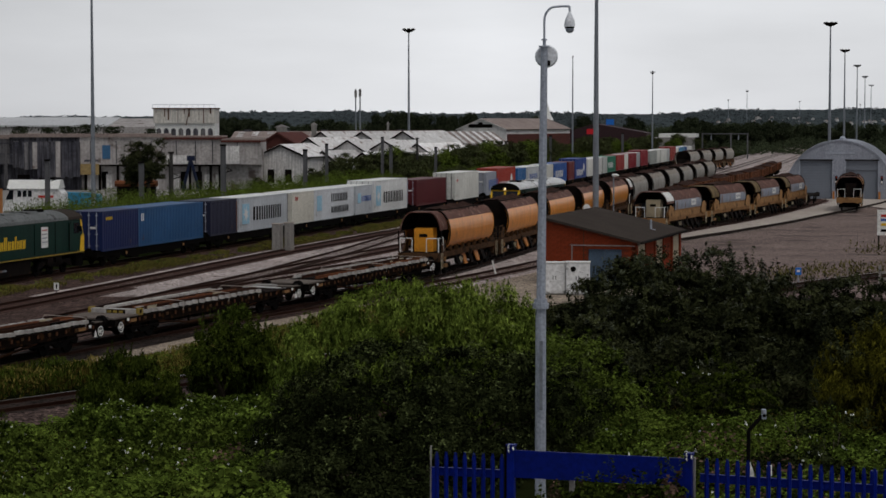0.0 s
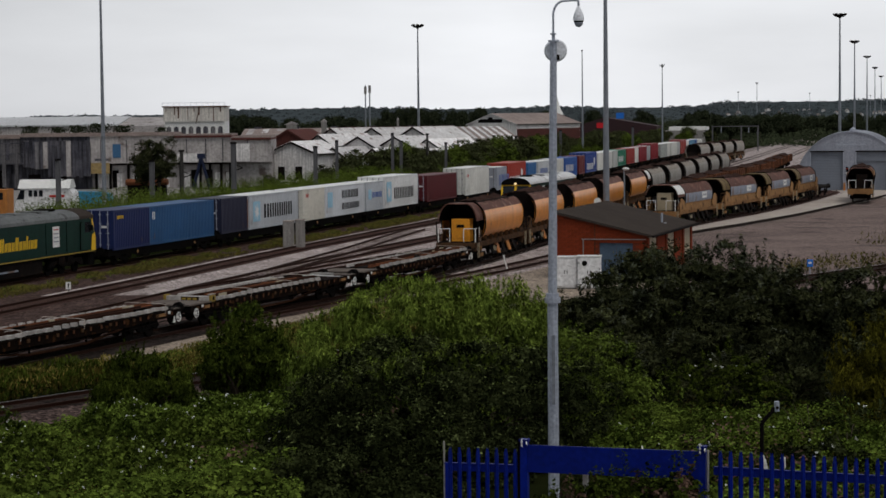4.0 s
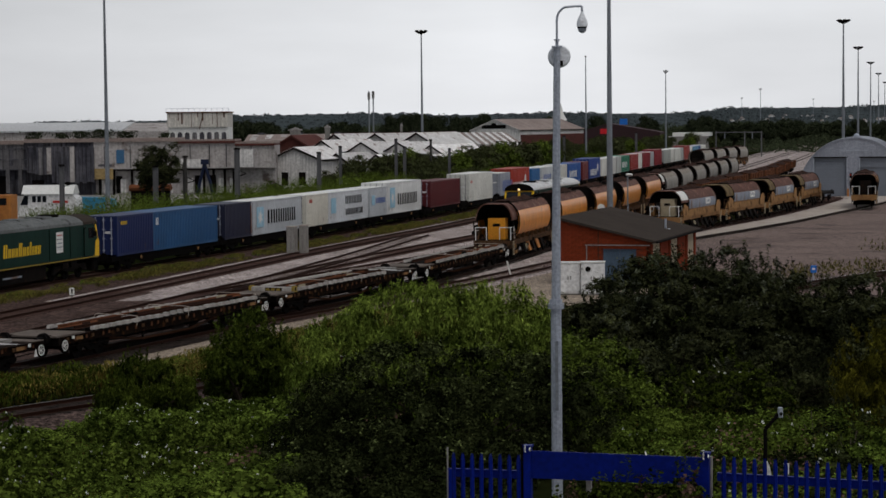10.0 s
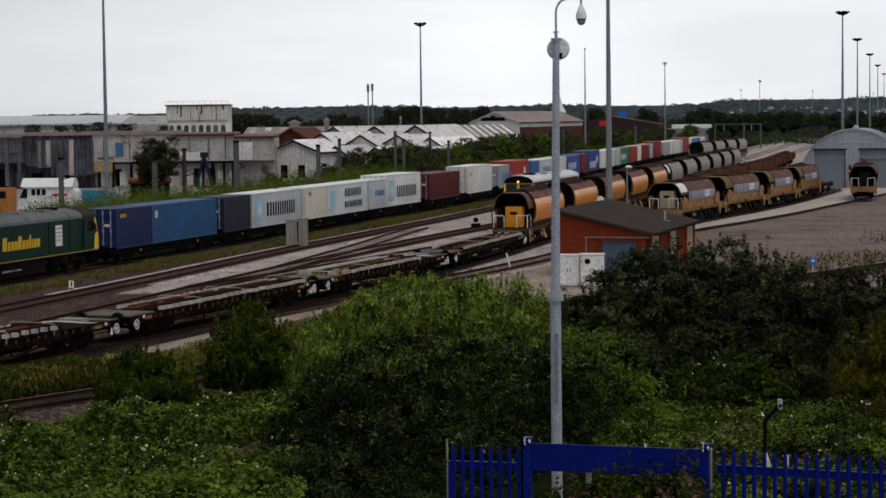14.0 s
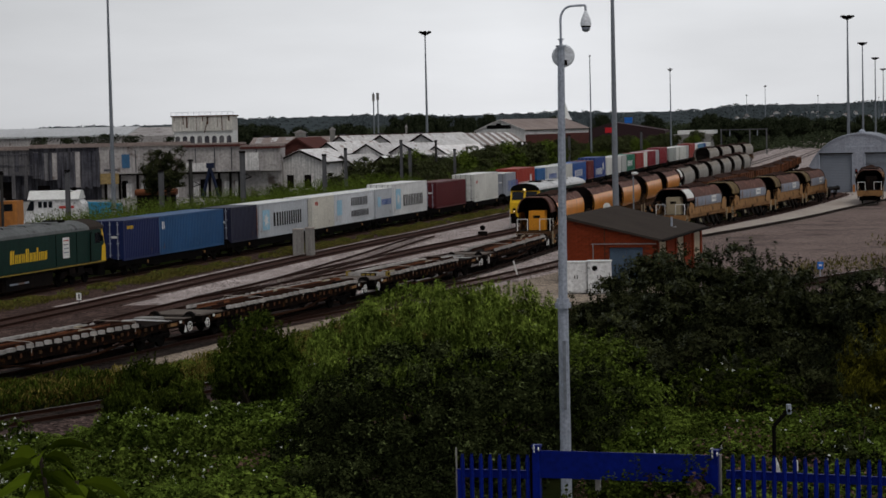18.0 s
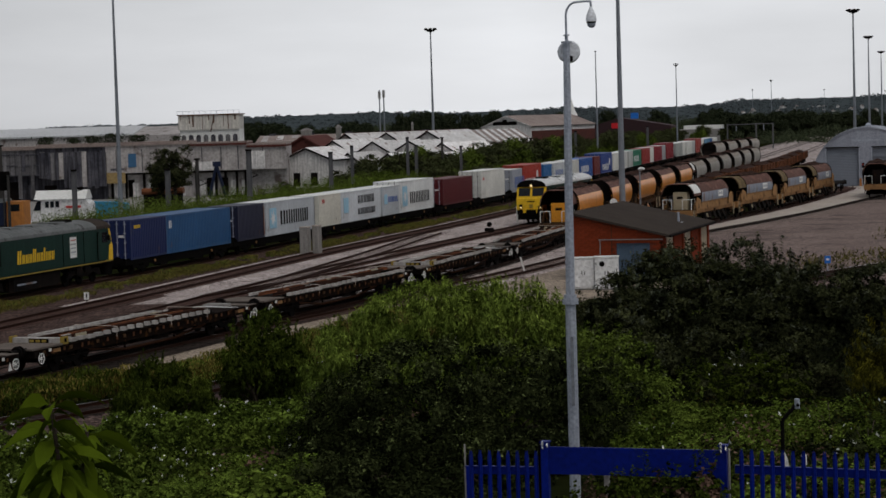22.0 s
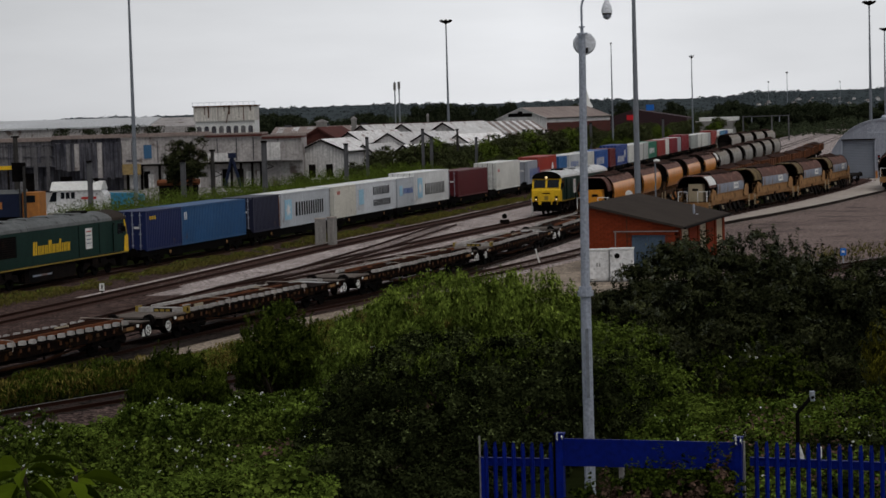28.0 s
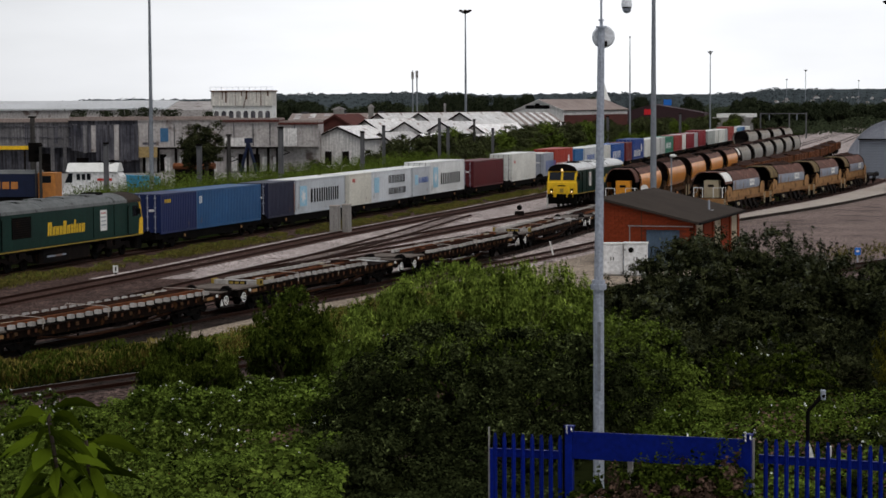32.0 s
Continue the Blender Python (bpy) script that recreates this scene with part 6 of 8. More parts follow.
def build_masts():
    def mast(x, y, h, r, name="lighting_mast", ring=True, lamps=8, z0=-0.3):
        o = thing(name, "tall tapered grey steel yard lighting mast", "lighting mast", "lighting masts of the yard", m=pose(x, y, z0))
        part("shaft", Shape().tube((0, 0, 0), (0, 0, h * 0.35), r, r * 0.82, 12).tube((0, 0, h * 0.35), (0, 0, h), r * 0.8, r * 0.38, 12), MAST, o)
        part("base_flange", Shape().tube((0, 0, 0), (0, 0, 0.12), r * 1.7, n=12), MAST, o)
        part("head_ring", Shape().tube((0, 0, h - 0.15), (0, 0, h + 0.1), r * 0.8, n=10), DARKMETAL, o)
        for k in range(lamps):
            a = 2 * math.pi * k / lamps
            c, s = math.cos(a) * (1.0 if lamps > 4 else 0.5), math.sin(a) * (1.0 if lamps > 4 else 0.5)
            lm = part("floodlight", Shape().add([(c * 0.5 - s * 0.28, s * 0.5 + c * 0.28, h), (c * 0.5 + s * 0.28, s * 0.5 - c * 0.28, h), (c * 1.15 + s * 0.28, s * 1.15 - c * 0.28, h + 0.38), (c * 1.15 - s * 0.28, s * 1.15 + c * 0.28, h + 0.38),
                                               (c * 0.5 - s * 0.25, s * 0.5 + c * 0.25, h + 0.25), (c * 0.5 + s * 0.25, s * 0.5 - c * 0.25, h + 0.25), (c * 1.05 + s * 0.25, s * 1.05 - c * 0.25, h + 0.6), (c * 1.05 - s * 0.25, s * 1.05 + c * 0.25, h + 0.6)],
                                              [(3, 2, 1, 0), (4, 5, 6, 7), (0, 1, 5, 4), (1, 2, 6, 5), (2, 3, 7, 6), (3, 0, 4, 7)]), DARKMETAL, o)
            part("lamp_arm", Shape().tube((0, 0, h - 0.05), (c * 0.6, s * 0.6, h + 0.1), 0.04, n=5), DARKMETAL, lm)

    mast(-37.3, 229, 25.3, 0.26)
    mast(-6.0, 377, 25.2, 0.27)
    mast(12.1, 170, 25.2, 0.265)
    for px, py in ((1467, 47), (1493, 93), (1515, 119), (1529, 138), (1540, 153)):
        Y = 3800 * 15.6 / (214 - py)
        mast((px - 784) / 3800 * Y, Y, 25.3, 0.29)
    for px, py, h in ((1013, 101, 22), (1154, 131, 20), (1321, 163, 20), (1288, 178, 20), (1414, 181, 20), (1521, 186, 20)):
        Y = 3800 * (h - 9.4) / (214 - py)
        mast((px - 784) / 3800 * Y, Y, h + 0.3, 0.21, lamps=0 if px == 1013 else 4)


def build_catenary_posts():
    """Dark electrification and lamp posts behind the container line."""
    for x, y, h, r, mt in ((-40.9, 222, 5.6, 0.22, MAST), (-29.5, 210, 5.6, 0.22, MAST), (-26.2, 207, 6.6, 0.20, POSTWOOD), (-22.2, 217, 7.2, 0.24, MAST), (-47.0, 215, 8.4, 0.28, POSTWOOD), (-45.6, 212, 5.6, 0.16, POSTWOOD),
                           (-15.4, 240, 6.4, 0.2, MAST), (-14.2, 262, 6.8, 0.16, MAST), (-7.9, 280, 7.5, 0.16, MAST), (-6.9, 285, 6.4, 0.18, MAST), (-3.6, 300, 7.2, 0.18, POSTWOOD), (-1.0, 296, 6.0, 0.16, MAST),
                           (6.3, 330, 6.6, 0.2, MAST), (10.1, 345, 6.3, 0.2, POSTWOOD), (19.0, 380, 7.0, 0.2, MAST), (37.6, 450, 7, 0.2, MAST)):
        p = thing("catenary_post", "weathered steel post beside the tracks", "post", "posts behind the container line", m=pose(x, y, -0.35))
        if mt is MAST:
            part("shaft", Shape().box(-r, r, -0.05, 0.05, 0, h).box(-r - 0.03, -r, -0.16, 0.16, 0, h).box(r, r + 0.03, -0.16, 0.16, 0, h), POSTGREY, p)
        else:
            part("shaft", Shape().tube((0, 0, 0), (0, 0, h), r, r * 0.85, 10), POSTWOOD, p)
        part("cap", Shape().box(-r * 1.3, r * 1.3, -0.2, 0.2, h, h + 0.18), DARKMETAL, p)
        part("bracket", Shape().tube((0, 0, h * 0.62), (0.9, 0, h * 0.66), 0.05).tube((0, 0, h * 0.72), (0.9, 0, h * 0.66), 0.035), DARKMETAL, p)
        part("footing", Shape().box(-0.4, 0.4, -0.4, 0.4, -0.1, 0.12), CONC_DARK, p)
    # gantry far up the line
    g = thing("signal_gantry", "distant grey steel gantry spanning the tracks", "gantry", m=pose(71.5, 545, -0.3, 0, 0, -6))
    for x in (-5.7, 1.5, 5.7):
        part("leg", Shape().box(x - 0.16, x + 0.16, -0.16, 0.16, 0, 6.6), POSTGREY, g)
    part("beam", Shape().box(-5.9, 5.9, -0.25, 0.25, 6.3, 6.5), POSTGREY, g)
    for x in (-3.5, 3.4):
        part("drop", Shape().box(x - 0.12, x + 0.12, -0.12, 0.12, 4.8, 6.2), MAST, g)


def build_cctv():
    o = thing("camera_pole", "galvanised octagonal pole with swan-neck dome camera and pale antenna drum", "camera pole", m=pose(1.83, 40, 1.0))
    part("lower_shaft", Shape().tube((0, 0, 0), (0, 0, 4.95), 0.106, 0.098, 8), GALV, o)
    part("joint_collar", Shape().tube((0, 0, 4.9), (0, 0, 5.0), 0.15, n=8).tube((0, 0, 5.0), (0, 0, 5.08), 0.12, n=8), GALV, o)
    part("upper_shaft", Shape().tube((0.0, 0, 5.0), (0.05, 0, 9.76), 0.086, 0.062, 8), GALV, o)
    part("top_cap", Shape().tube((0.05, 0, 9.76), (0.05, 0, 9.79), 0.1, n=10).tube((0.05, 0, 9.79), (0.05, 0, 9.9), 0.03).tube((0.05, 0, 9.89), (0.05, 0, 9.915), 0.055), GALV, o)
    neck = [(0.05, 0, 9.9), (0.05, 0, 10.25)] + [(0.05 + 0.2 * (1 - math.cos(a)), 0, 10.25 + 0.26 * math.sin(a)) for a in np.linspace(0.15, math.pi / 2, 8)] + [(0.38, 0, 10.52), (0.515, 0, 10.52), (0.52, 0, 10.42)]
    part("swan_neck", Shape().line(neck, 0.021, 8), GALV, o)
    cam_body = Shape()
    rings = [(0.02, 10.42), (0.045, 10.36), (0.085, 10.27), (0.10, 10.20), (0.10, 10.14)]
    for (a, z), (b, y) in zip(rings, rings[1:]):
        cam_body.tube((0.52, 0, z), (0.52, 0, y), a, b, 14)
    d = part("dome_camera", cam_body, DISH, o, "white pear-shaped dome camera")
    part("lens_band", Shape().tube((0.52, 0, 10.14), (0.52, 0, 10.115), 0.088, n=14), DARKMETAL, d)
    part("lens_dome", Shape().ball((0.52, 0, 10.10), 0.082, 12, 0.95), GALV, d)
    part("drum", Shape().tube((0.10, 0.09, 9.6), (0.10, 0.13, 9.6), 0.185, 0.21, 28).tube((0.10, 0.13, 9.6), (0.10, 0.3, 9.6), 0.21, n=28), DISH, o, "round pale antenna drum behind the pole")
    part("drum_bracket", Shape().box(0.05, 0.16, 0.0, 0.1, 9.42, 9.52), DARKMETAL, o)
    part("access_plate", Shape().box(-0.03, 0.03, -0.135, -0.10, 3.0, 4.3), MAST, o)




def build_fence():
    fe = thing("palisade_fence", "blue-painted steel palisade fence with spiked pales", "fence")
    pale = Shape().add([(-0.034, 0, 0), (0.034, 0, 0), (0.034, 0, 2.3), (0.014, 0, 2.42), (0, 0.0, 2.38), (-0.014, 0, 2.42), (-0.034, 0, 2.3),
                        (-0.034, 0.012, 0), (0.034, 0.012, 0), (0.034, 0.012, 2.3), (0.014, 0.012, 2.42), (0, 0.012, 2.38), (-0.014, 0.012, 2.42), (-0.034, 0.012, 2.3), (0, -0.022, 0.0), (0, -0.022, 2.3)],
                       [(0, 14, 15, 6), (14, 1, 2, 15), (6, 15, 4, 5), (15, 2, 3, 4), (13, 9, 8, 7), (13, 12, 11, 10, 9), (0, 6, 13, 7), (1, 8, 9, 2)]).mesh("pale", FENCEBLUE)

    def run(ax, ay, bx, by, n, zt):
        ang = math.degrees(math.atan2(by - ay, bx - ax))
        L = math.hypot(bx - ax, by - ay)
        base = pose(ax, ay, zt - 2.42, 0, 0, ang)
        for i in range(n):
            part("pale", pale, FENCEBLUE, fe, m=base @ pose((i + 0.7) * L / n, -0.03, 0))
        for z in (0.45, 2.1):
            part("rail", Shape().box(0, L, 0.0, 0.05, z - 0.09, z + 0.045).box(0, L, -0.02, 0.0, z + 0.03, z + 0.045), FENCEBLUE, fe, m=base)
        return base

    zt = 4.06
    b = run(-0.20, 35.3, 1.02, 34.98, 8, 3.95)
    part("end_post", Shape().box(0.02, 0.11, -0.03, 0.03, 0, 2.14), FENCEBLUE, fe, m=b)
    part("end_rod", Shape().box(-0.012, 0.012, -0.012, 0.012, 0, 2.5), CONC_DARK, fe, "thin grey end rod", b)
    run(4.10, 33.95, 9.8, 31.6, 37, zt)
    for k in (2.75, 5.5):
        f = k / 6.17
        part("post", Shape().box(-0.05, 0.05, 0.05, 0.12, 0, 2.35), FENCEBLUE, fe, m=pose(4.10 + 5.7 * f, 33.95 - 2.35 * f, zt - 2.42, 0, 0, -22))
    ga = thing("steel_gate", "blue steel gate with wide plain header board between posts", "gate")
    ang = math.degrees(math.atan2(-0.92, 2.86))
    base = pose(1.12, 34.92, zt - 2.42, 0, 0, ang)
    L = 2.95
    part("header_board", Shape().box(0.04, L - 0.04, -0.035, 0.0, 1.93, 2.38), FENCEBLUE, ga, "plain blue header board", base)
    for x in (0, L):
        p = part("gate_post", Shape().box(x - 0.06, x + 0.06, -0.06, 0.06, 0, 2.44), FENCEBLUE, ga, m=base)
        part("post_cap", Shape().box(x - 0.075, x + 0.075, -0.075, 0.075, 2.44, 2.47), FENCEBLUE, p)
        sp = leaves("petals", np.array([[x + random.Random(3).gauss(0, 0.05) + 0.05 * math.cos(k * 2.1), -0.08 + 0.03 * math.sin(k), 2.42 + 0.05 * math.sin(k * 1.3)] for k in range(14)]), 0.035, PETAL, 9)
        part("white_bloom", sp, PETAL, p, "white flowers grown over the post")
    part("hinge_post", Shape().box(L - 0.02, L + 0.08, 0.07, 0.15, 0, 2.38), CONC_DARK, ga, "grey weathered hinge post", base)
    part("latch_post", Shape().box(-0.11, -0.07, -0.03, 0.03, 0, 2.48), BLACK, ga, "thin black latch bar", base)
    part("stay_post", Shape().box(0.85, 0.93, 0.5, 0.58, 0, 1.85), CONC_DARK, ga, "short grey stay post", base)
    part("gate_rail", Shape().box(0.05, L - 0.05, 0.02, 0.07, 0.5, 0.57), FENCEBLUE, ga, m=base)
    # small camera post and stub behind the fence
    c = thing("small_camera_post", "black cranked post with a small grey camera box", "camera post", m=pose(6.35, 44.3, 1.0))
    part("shaft", Shape().line([(0, 0, 0), (0, 0, 1.98), (0.28, 0, 2.28)], 0.042, 8), BLACK, c)
    part("camera_box", Shape().box(0.265, 0.36, -0.07, 0.07, 2.22, 2.42, 0.02), GALV, c)
    part("lens", Shape().tube((0.31, -0.08, 2.3), (0.31, -0.1, 2.3), 0.035, n=10), BLACK, c)
    part("pale_sign", Shape().prism_y([(-0.1, 1.02), (0.1, 1.02), (0.05, 1.22), (0.0, 1.36), (-0.05, 1.22)], -0.3, -0.27), WHITE, c, "white triangular plate")
    s = thing("marker_stub", "short white-capped marker post", "marker post", m=pose(6.68, 43.6, 1.0))
    part("stub", Shape().tube((0, 0, 0), (0, 0, 1.15), 0.04), CONC_DARK, s)
    part("cap", Shape().tube((0, 0, 1.15), (0, 0, 1.36), 0.055), WHITE, s)


def build_signs():
    s = thing("blue_sign", "small blue square sign on a thin post", "sign", m=pose(20.9, 126, -0.2))
    part("post", Shape().tube((0, 0, 0), (0, 0, 1.0), 0.035), GALV, s)
    part("plate", Shape().box(-0.17, 0.17, -0.05, -0.03, 0.55, 0.98), SIGNBLUE, s)
    part("white_mark", Shape().box(-0.09, 0.09, -0.056, -0.05, 0.72, 0.84), LETTERW, s)
    b = thing("notice_board", "white depot notice board with coloured bands on dark posts", "sign", m=pose(32.3, 159.5, -0.2, 0, 0, -10))
    part("board", Shape().box(0, 2.0, -0.04, 0.0, 1.1, 3.0), WHITE, b)
    for x in (0.12, 1.88):
        part("post", Shape().box(x - 0.06, x + 0.06, 0.0, 0.1, 0, 3.0), DARKMETAL, b)
    for z, mt2 in ((2.45, LETTERR), (2.15, LETTERB), (1.8, LETTERY), (1.35, LETTER)):
        part("writing_bar", Shape().box(0.25, 1.8, -0.05, -0.04, z, z + 0.2), mt2, b)
    g = thing("low_railing", "old grey timber railing at the yard edge", "railing", m=pose(25.4, 124.5, -0.2, 0, 0, -6))
    for x in (0, 2.2, 4.4):
        part("post", Shape().box(x - 0.07, x + 0.07, -0.07, 0.07, 0, 1.2), CONC_DARK, g)
    for z in (0.35, 0.72):
        part("rail", Shape().box(-0.1, 4.6, -0.03, 0.03, z, z + 0.14), CONC_DARK, g)
    k = thing("white_marker", "short leaning white marker post in the stones", "marker post", m=pose(3.3, 133, -0.2, 0, -14, 0))
    part("stake", Shape().box(-0.05, 0.05, -0.05, 0.05, 0, 1.0), WHITE, k)
    d = thing("limit_marker", "small white board beside the track", "sign", m=pose(-21.4, 118.5, -0.2))
    part("plate", Shape().box(-0.14, 0.14, -0.03, 0, 0.25, 0.65), WHITE, d)
    part("stake", Shape().tube((0, 0.02, 0), (0, 0.02, 0.3), 0.03), DARKMETAL, d)
    part("dark_bar", Shape().box(-0.03, 0.05, -0.036, -0.03, 0.33, 0.58), BLACK, d)
    p = thing("ground_signal", "small grey point machine beside the rails", "point machine", m=pose(1.6, 180, -0.2))
    part("case", Shape().box(-0.4, 0.4, -0.25, 0.25, 0, 0.45, 0.06), DARKMETAL, p)
    part("disc", Shape().tube((0, -0.1, 0.75), (0, 0.0, 0.75), 0.22, n=14), BLACK, p)
    l = thing("speed_post", "thin white post between the tracks", "marker post", m=pose(4.3, 196, -0.2))
    part("post", Shape().tube((0, 0, 0), (0, 0, 1.6), 0.06), WHITE, l)
    w = thing("yard_lamp", "grey lamp column with curved white hood", "lamp post", m=pose(12.4, 156, -0.2))
    part("column", Shape().tube((0, 0, 0), (0, 0, 5.6), 0.06, 0.05), MAST, w)
    part("lantern", Shape().ball((0.12, 0, 5.65), 0.26, 12, 0.45), WHITE, w)


# ---- works and town behind the yard ----
def gable(name, cx, cy, w, d, h, rise, rot, wall, roof, label, category="industrial building", openings=(), group=""):
    b = thing(name, label, category, group, m=pose(cx, cy, -0.3, 0, 0, rot))
    part("wall", Shape().prism_y([(-w / 2, 0), (w / 2, 0), (w / 2, h), (0, h + rise), (-w / 2, h)], 0, d), wall, b)
    for s in (-1, 1):
        part("roof_slope", Shape().prism_y([(0, h + rise + 0.05), (s * (w / 2 + 0.3), h + 0.02), (s * (w / 2 + 0.3), h + 0.16), (0, h + rise + 0.2)], -0.3, d + 0.3), roof, b)
        # The boards' dark colour also paints the eaves' shadow line.
        part("verge_board", Shape().prism_y([(0, h + rise - 0.12), (s * (w / 2 + 0.34), h - 0.16), (s * (w / 2 + 0.34), h + 0.1), (0, h + rise + 0.14)], -0.42, -0.31), (DARKMETAL if wall is GABLE_WHITE else ROOFRUST) if w < 9 else wall, b)
        part("gutter", Shape().box(s * (w / 2 + 0.36) - 0.09, s * (w / 2 + 0.36) + 0.09, -0.3, d + 0.3, h - 0.14, h + 0.06), DARKMETAL, b)
    for x, z, ow, oh, mt in openings:
        part("window", Shape().box(x - ow / 2, x + ow / 2, -0.05, 0.02, z, z + oh), mt, b)
    return b


def hill_z(x, y):
    """Height of the distant rise."""
    top = float(np.interp(x, (-560, -365, -223, -138, -10, 96, 273, 302, 330, 429, 530), (11, 15.5, 19.5, 21.5, 18, 18.5, 18, 17.5, 21.5, 23, 24))) + 0.5 * math.sin(x * 0.021)
    return -0.4 + (top + 0.4) * min(1.0, max(0.0, (y - 1900) / 800))


def build_works():
    # long two-storey works front
    f = thing("works_building", "long stained grey industrial works with open lower storey", "industrial building", m=pose(-104, 300, -0.3))
    def at(px):
        return (px - 784) / 3800 * 300 + 104
    segs = ((-300, 18, INDUS, 7.2), (18, 142, INDUS_DARK, 7.4), (142, 290, INDUS_WHITE, 7.4), (290, 392, INDUS_WHITE, 7.1), (392, 462, INDUS_WHITE, 6.7))
    for i, (a, b, mt, h) in enumerate(segs):
        part("upper_wall", Shape().box(at(a), at(b), -0.2 + 0.1 * (i % 2), 9, 3.6, h), mt, f)
        # left lower walls painted dark for the shade under the overhang
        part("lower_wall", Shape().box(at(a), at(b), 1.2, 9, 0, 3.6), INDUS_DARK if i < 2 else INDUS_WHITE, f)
        part("eave", Shape().box(at(a), at(b), -0.5, 9.2, h, h + 0.28), ROOFRUST if i > 2 else ROOFBROWN, f)
        part("parapet", Shape().box(at(a), at(b), 0.4, 8.8, h + 0.28, h + 0.5), ROOFBROWN, f)
    for px in (-60, -10, 25, 60, 95, 128):
        part("sheet_seam", Shape().box(at(px), at(px) + 0.7, -0.28, -0.1, 3.4 + (px % 3) * 0.4, 6.9), INDUS if px % 2 else INDUS_DARK, f)
    rs = random.Random(8)
    x, i = at(24), 0
    while x < at(141):
        w = rs.uniform(0.45, 0.8)
        low = (3.0 if x < at(64) else 1.75) + rs.uniform(-0.12, 0.2)
        part("cladding_sheet", Shape().box(x, x + w - 0.03, -0.62 + rs.uniform(0, 0.06), -0.3, low, 6.75 + rs.uniform(-0.1, 0.1)), INDUS_WHITE if i in (5, 10) else INDUS_DARK if rs.random() < 0.8 else INDUS, f, "hanging weathered cladding sheet")
        x, i = x + w, i + 1
    part("ochre_panel", Shape().box(at(143), at(176), -0.34, -0.2, 2.2, 3.7), OCHRE, f, "ochre-stained panel")
    for z in (3.62, 5.0, 6.5):
        part("string_course", Shape().box(at(-300), at(24), -0.34, -0.15, z, z + 0.14), INDUS_DARK, f)
    for px in (-40, -14, 8):
        part("stain_pier", Shape().box(at(px), at(px) + 0.5, -0.36, -0.18, 0.4, 6.4), INDUS, f, "stained wall pier")
    for px in (160, 206, 232, 268, 312, 346, 376, 420):
        part("wall_seam", Shape().box(at(px), at(px) + 0.1, -0.25, -0.1, 3.75, 6.9), INDUS_DARK, f)
    for px in (150, 175, 207, 236, 300, 335, 352, 372, 388):
        part("column", Shape().box(at(px) - 0.16, at(px) + 0.16, 0.6, 1.1, 0, 3.6), DARKMETAL, f)
    # dark bar painting the shade line below the upper storey
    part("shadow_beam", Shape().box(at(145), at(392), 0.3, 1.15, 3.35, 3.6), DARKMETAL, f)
    part("blue_panel", Shape().box(at(182), at(196), -0.34, -0.2, 4.4, 6.3), PANELBLUE, f, "faded blue door panel")
    part("brick_patch", Shape().box(at(216), at(228), -0.14, -0.08, 4.3, 5.6), ROOFRUST, f)
    for px in (155, 178, 262, 318, 345):
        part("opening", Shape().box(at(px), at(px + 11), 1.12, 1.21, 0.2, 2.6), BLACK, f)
    # flat dark panels paint the shaded recess on the left
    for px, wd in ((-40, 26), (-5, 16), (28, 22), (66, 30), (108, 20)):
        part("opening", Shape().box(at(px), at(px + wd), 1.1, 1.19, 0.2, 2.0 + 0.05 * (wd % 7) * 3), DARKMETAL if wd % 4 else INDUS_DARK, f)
    for px, wd, z0, z1, mt in ((150, 24, 4.0, 4.3, INDUS_DARK), (238, 30, 3.7, 5.0, GABLE_WHITE), (296, 40, 3.7, 4.9, GABLE_WHITE), (398, 26, 3.7, 6.2, GABLE_WHITE)):
        part("patch_panel", Shape().box(at(px), at(px + wd), -0.26, -0.12, z0, z1), mt, f, "patched wall panel")
    for px in (152, 168, 186, 212, 244, 270, 306, 328, 360, 380):
        part("bay_panel", Shape().box(at(px), at(px + 9), 1.1, 1.18, 0.2, 2.2), GABLE_WHITE, f, "white panel between the columns")
    rng = np.random.default_rng(77)
    for px, wd in ((80, 1.2), (112, 1.6), (150, 2.2), (196, 1.5), (30, 1.6), (262, 0.9)):
        n = int(200 * wd)
        p = np.stack([at(px) - 104 + rng.normal(0, 0.4 * wd, n), 302 + rng.uniform(0, 2, n), 7.5 + (0.3 + 0.5 * wd) * rng.random(n) ** 0.8], 1)
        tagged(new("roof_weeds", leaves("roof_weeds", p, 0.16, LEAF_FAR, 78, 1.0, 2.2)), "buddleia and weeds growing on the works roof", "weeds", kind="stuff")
    gl = thing("goods_chute", "dark blue conveyor legs against the works wall", "conveyor", m=pose(-36.0, 297, -0.3))
    part("leg", Shape().tube((0, 0, 0), (1.1, 0, 4.4), 0.22), NAVY, gl)
    part("leg", Shape().tube((2.3, 0, 0), (1.1, 0, 4.4), 0.22), NAVY, gl)
    part("head", Shape().box(0.6, 1.7, -0.3, 0.3, 4.2, 4.9), NAVY, gl)
    # water tank on an arcaded base
    t = thing("water_tank", "stained concrete water tank on a white arcaded base", "water tank", m=pose(-39.75, 330, -0.3))
    part("tank", Shape().box(-4.7, 4.7, 0, 7, 9.3, 11.5, 0.15), TANKC, t)
    part("tank_rim", Shape().box(-4.85, 4.85, -0.15, 7.15, 11.5, 11.68), RUSTED, t, "rust-stained rim")
    part("base", Shape().box(-4.5, 4.7, 0.3, 6.8, 0, 9.3), WHITE, t)
    for k in range(8):
        ax = -3.9 + k * 1.13
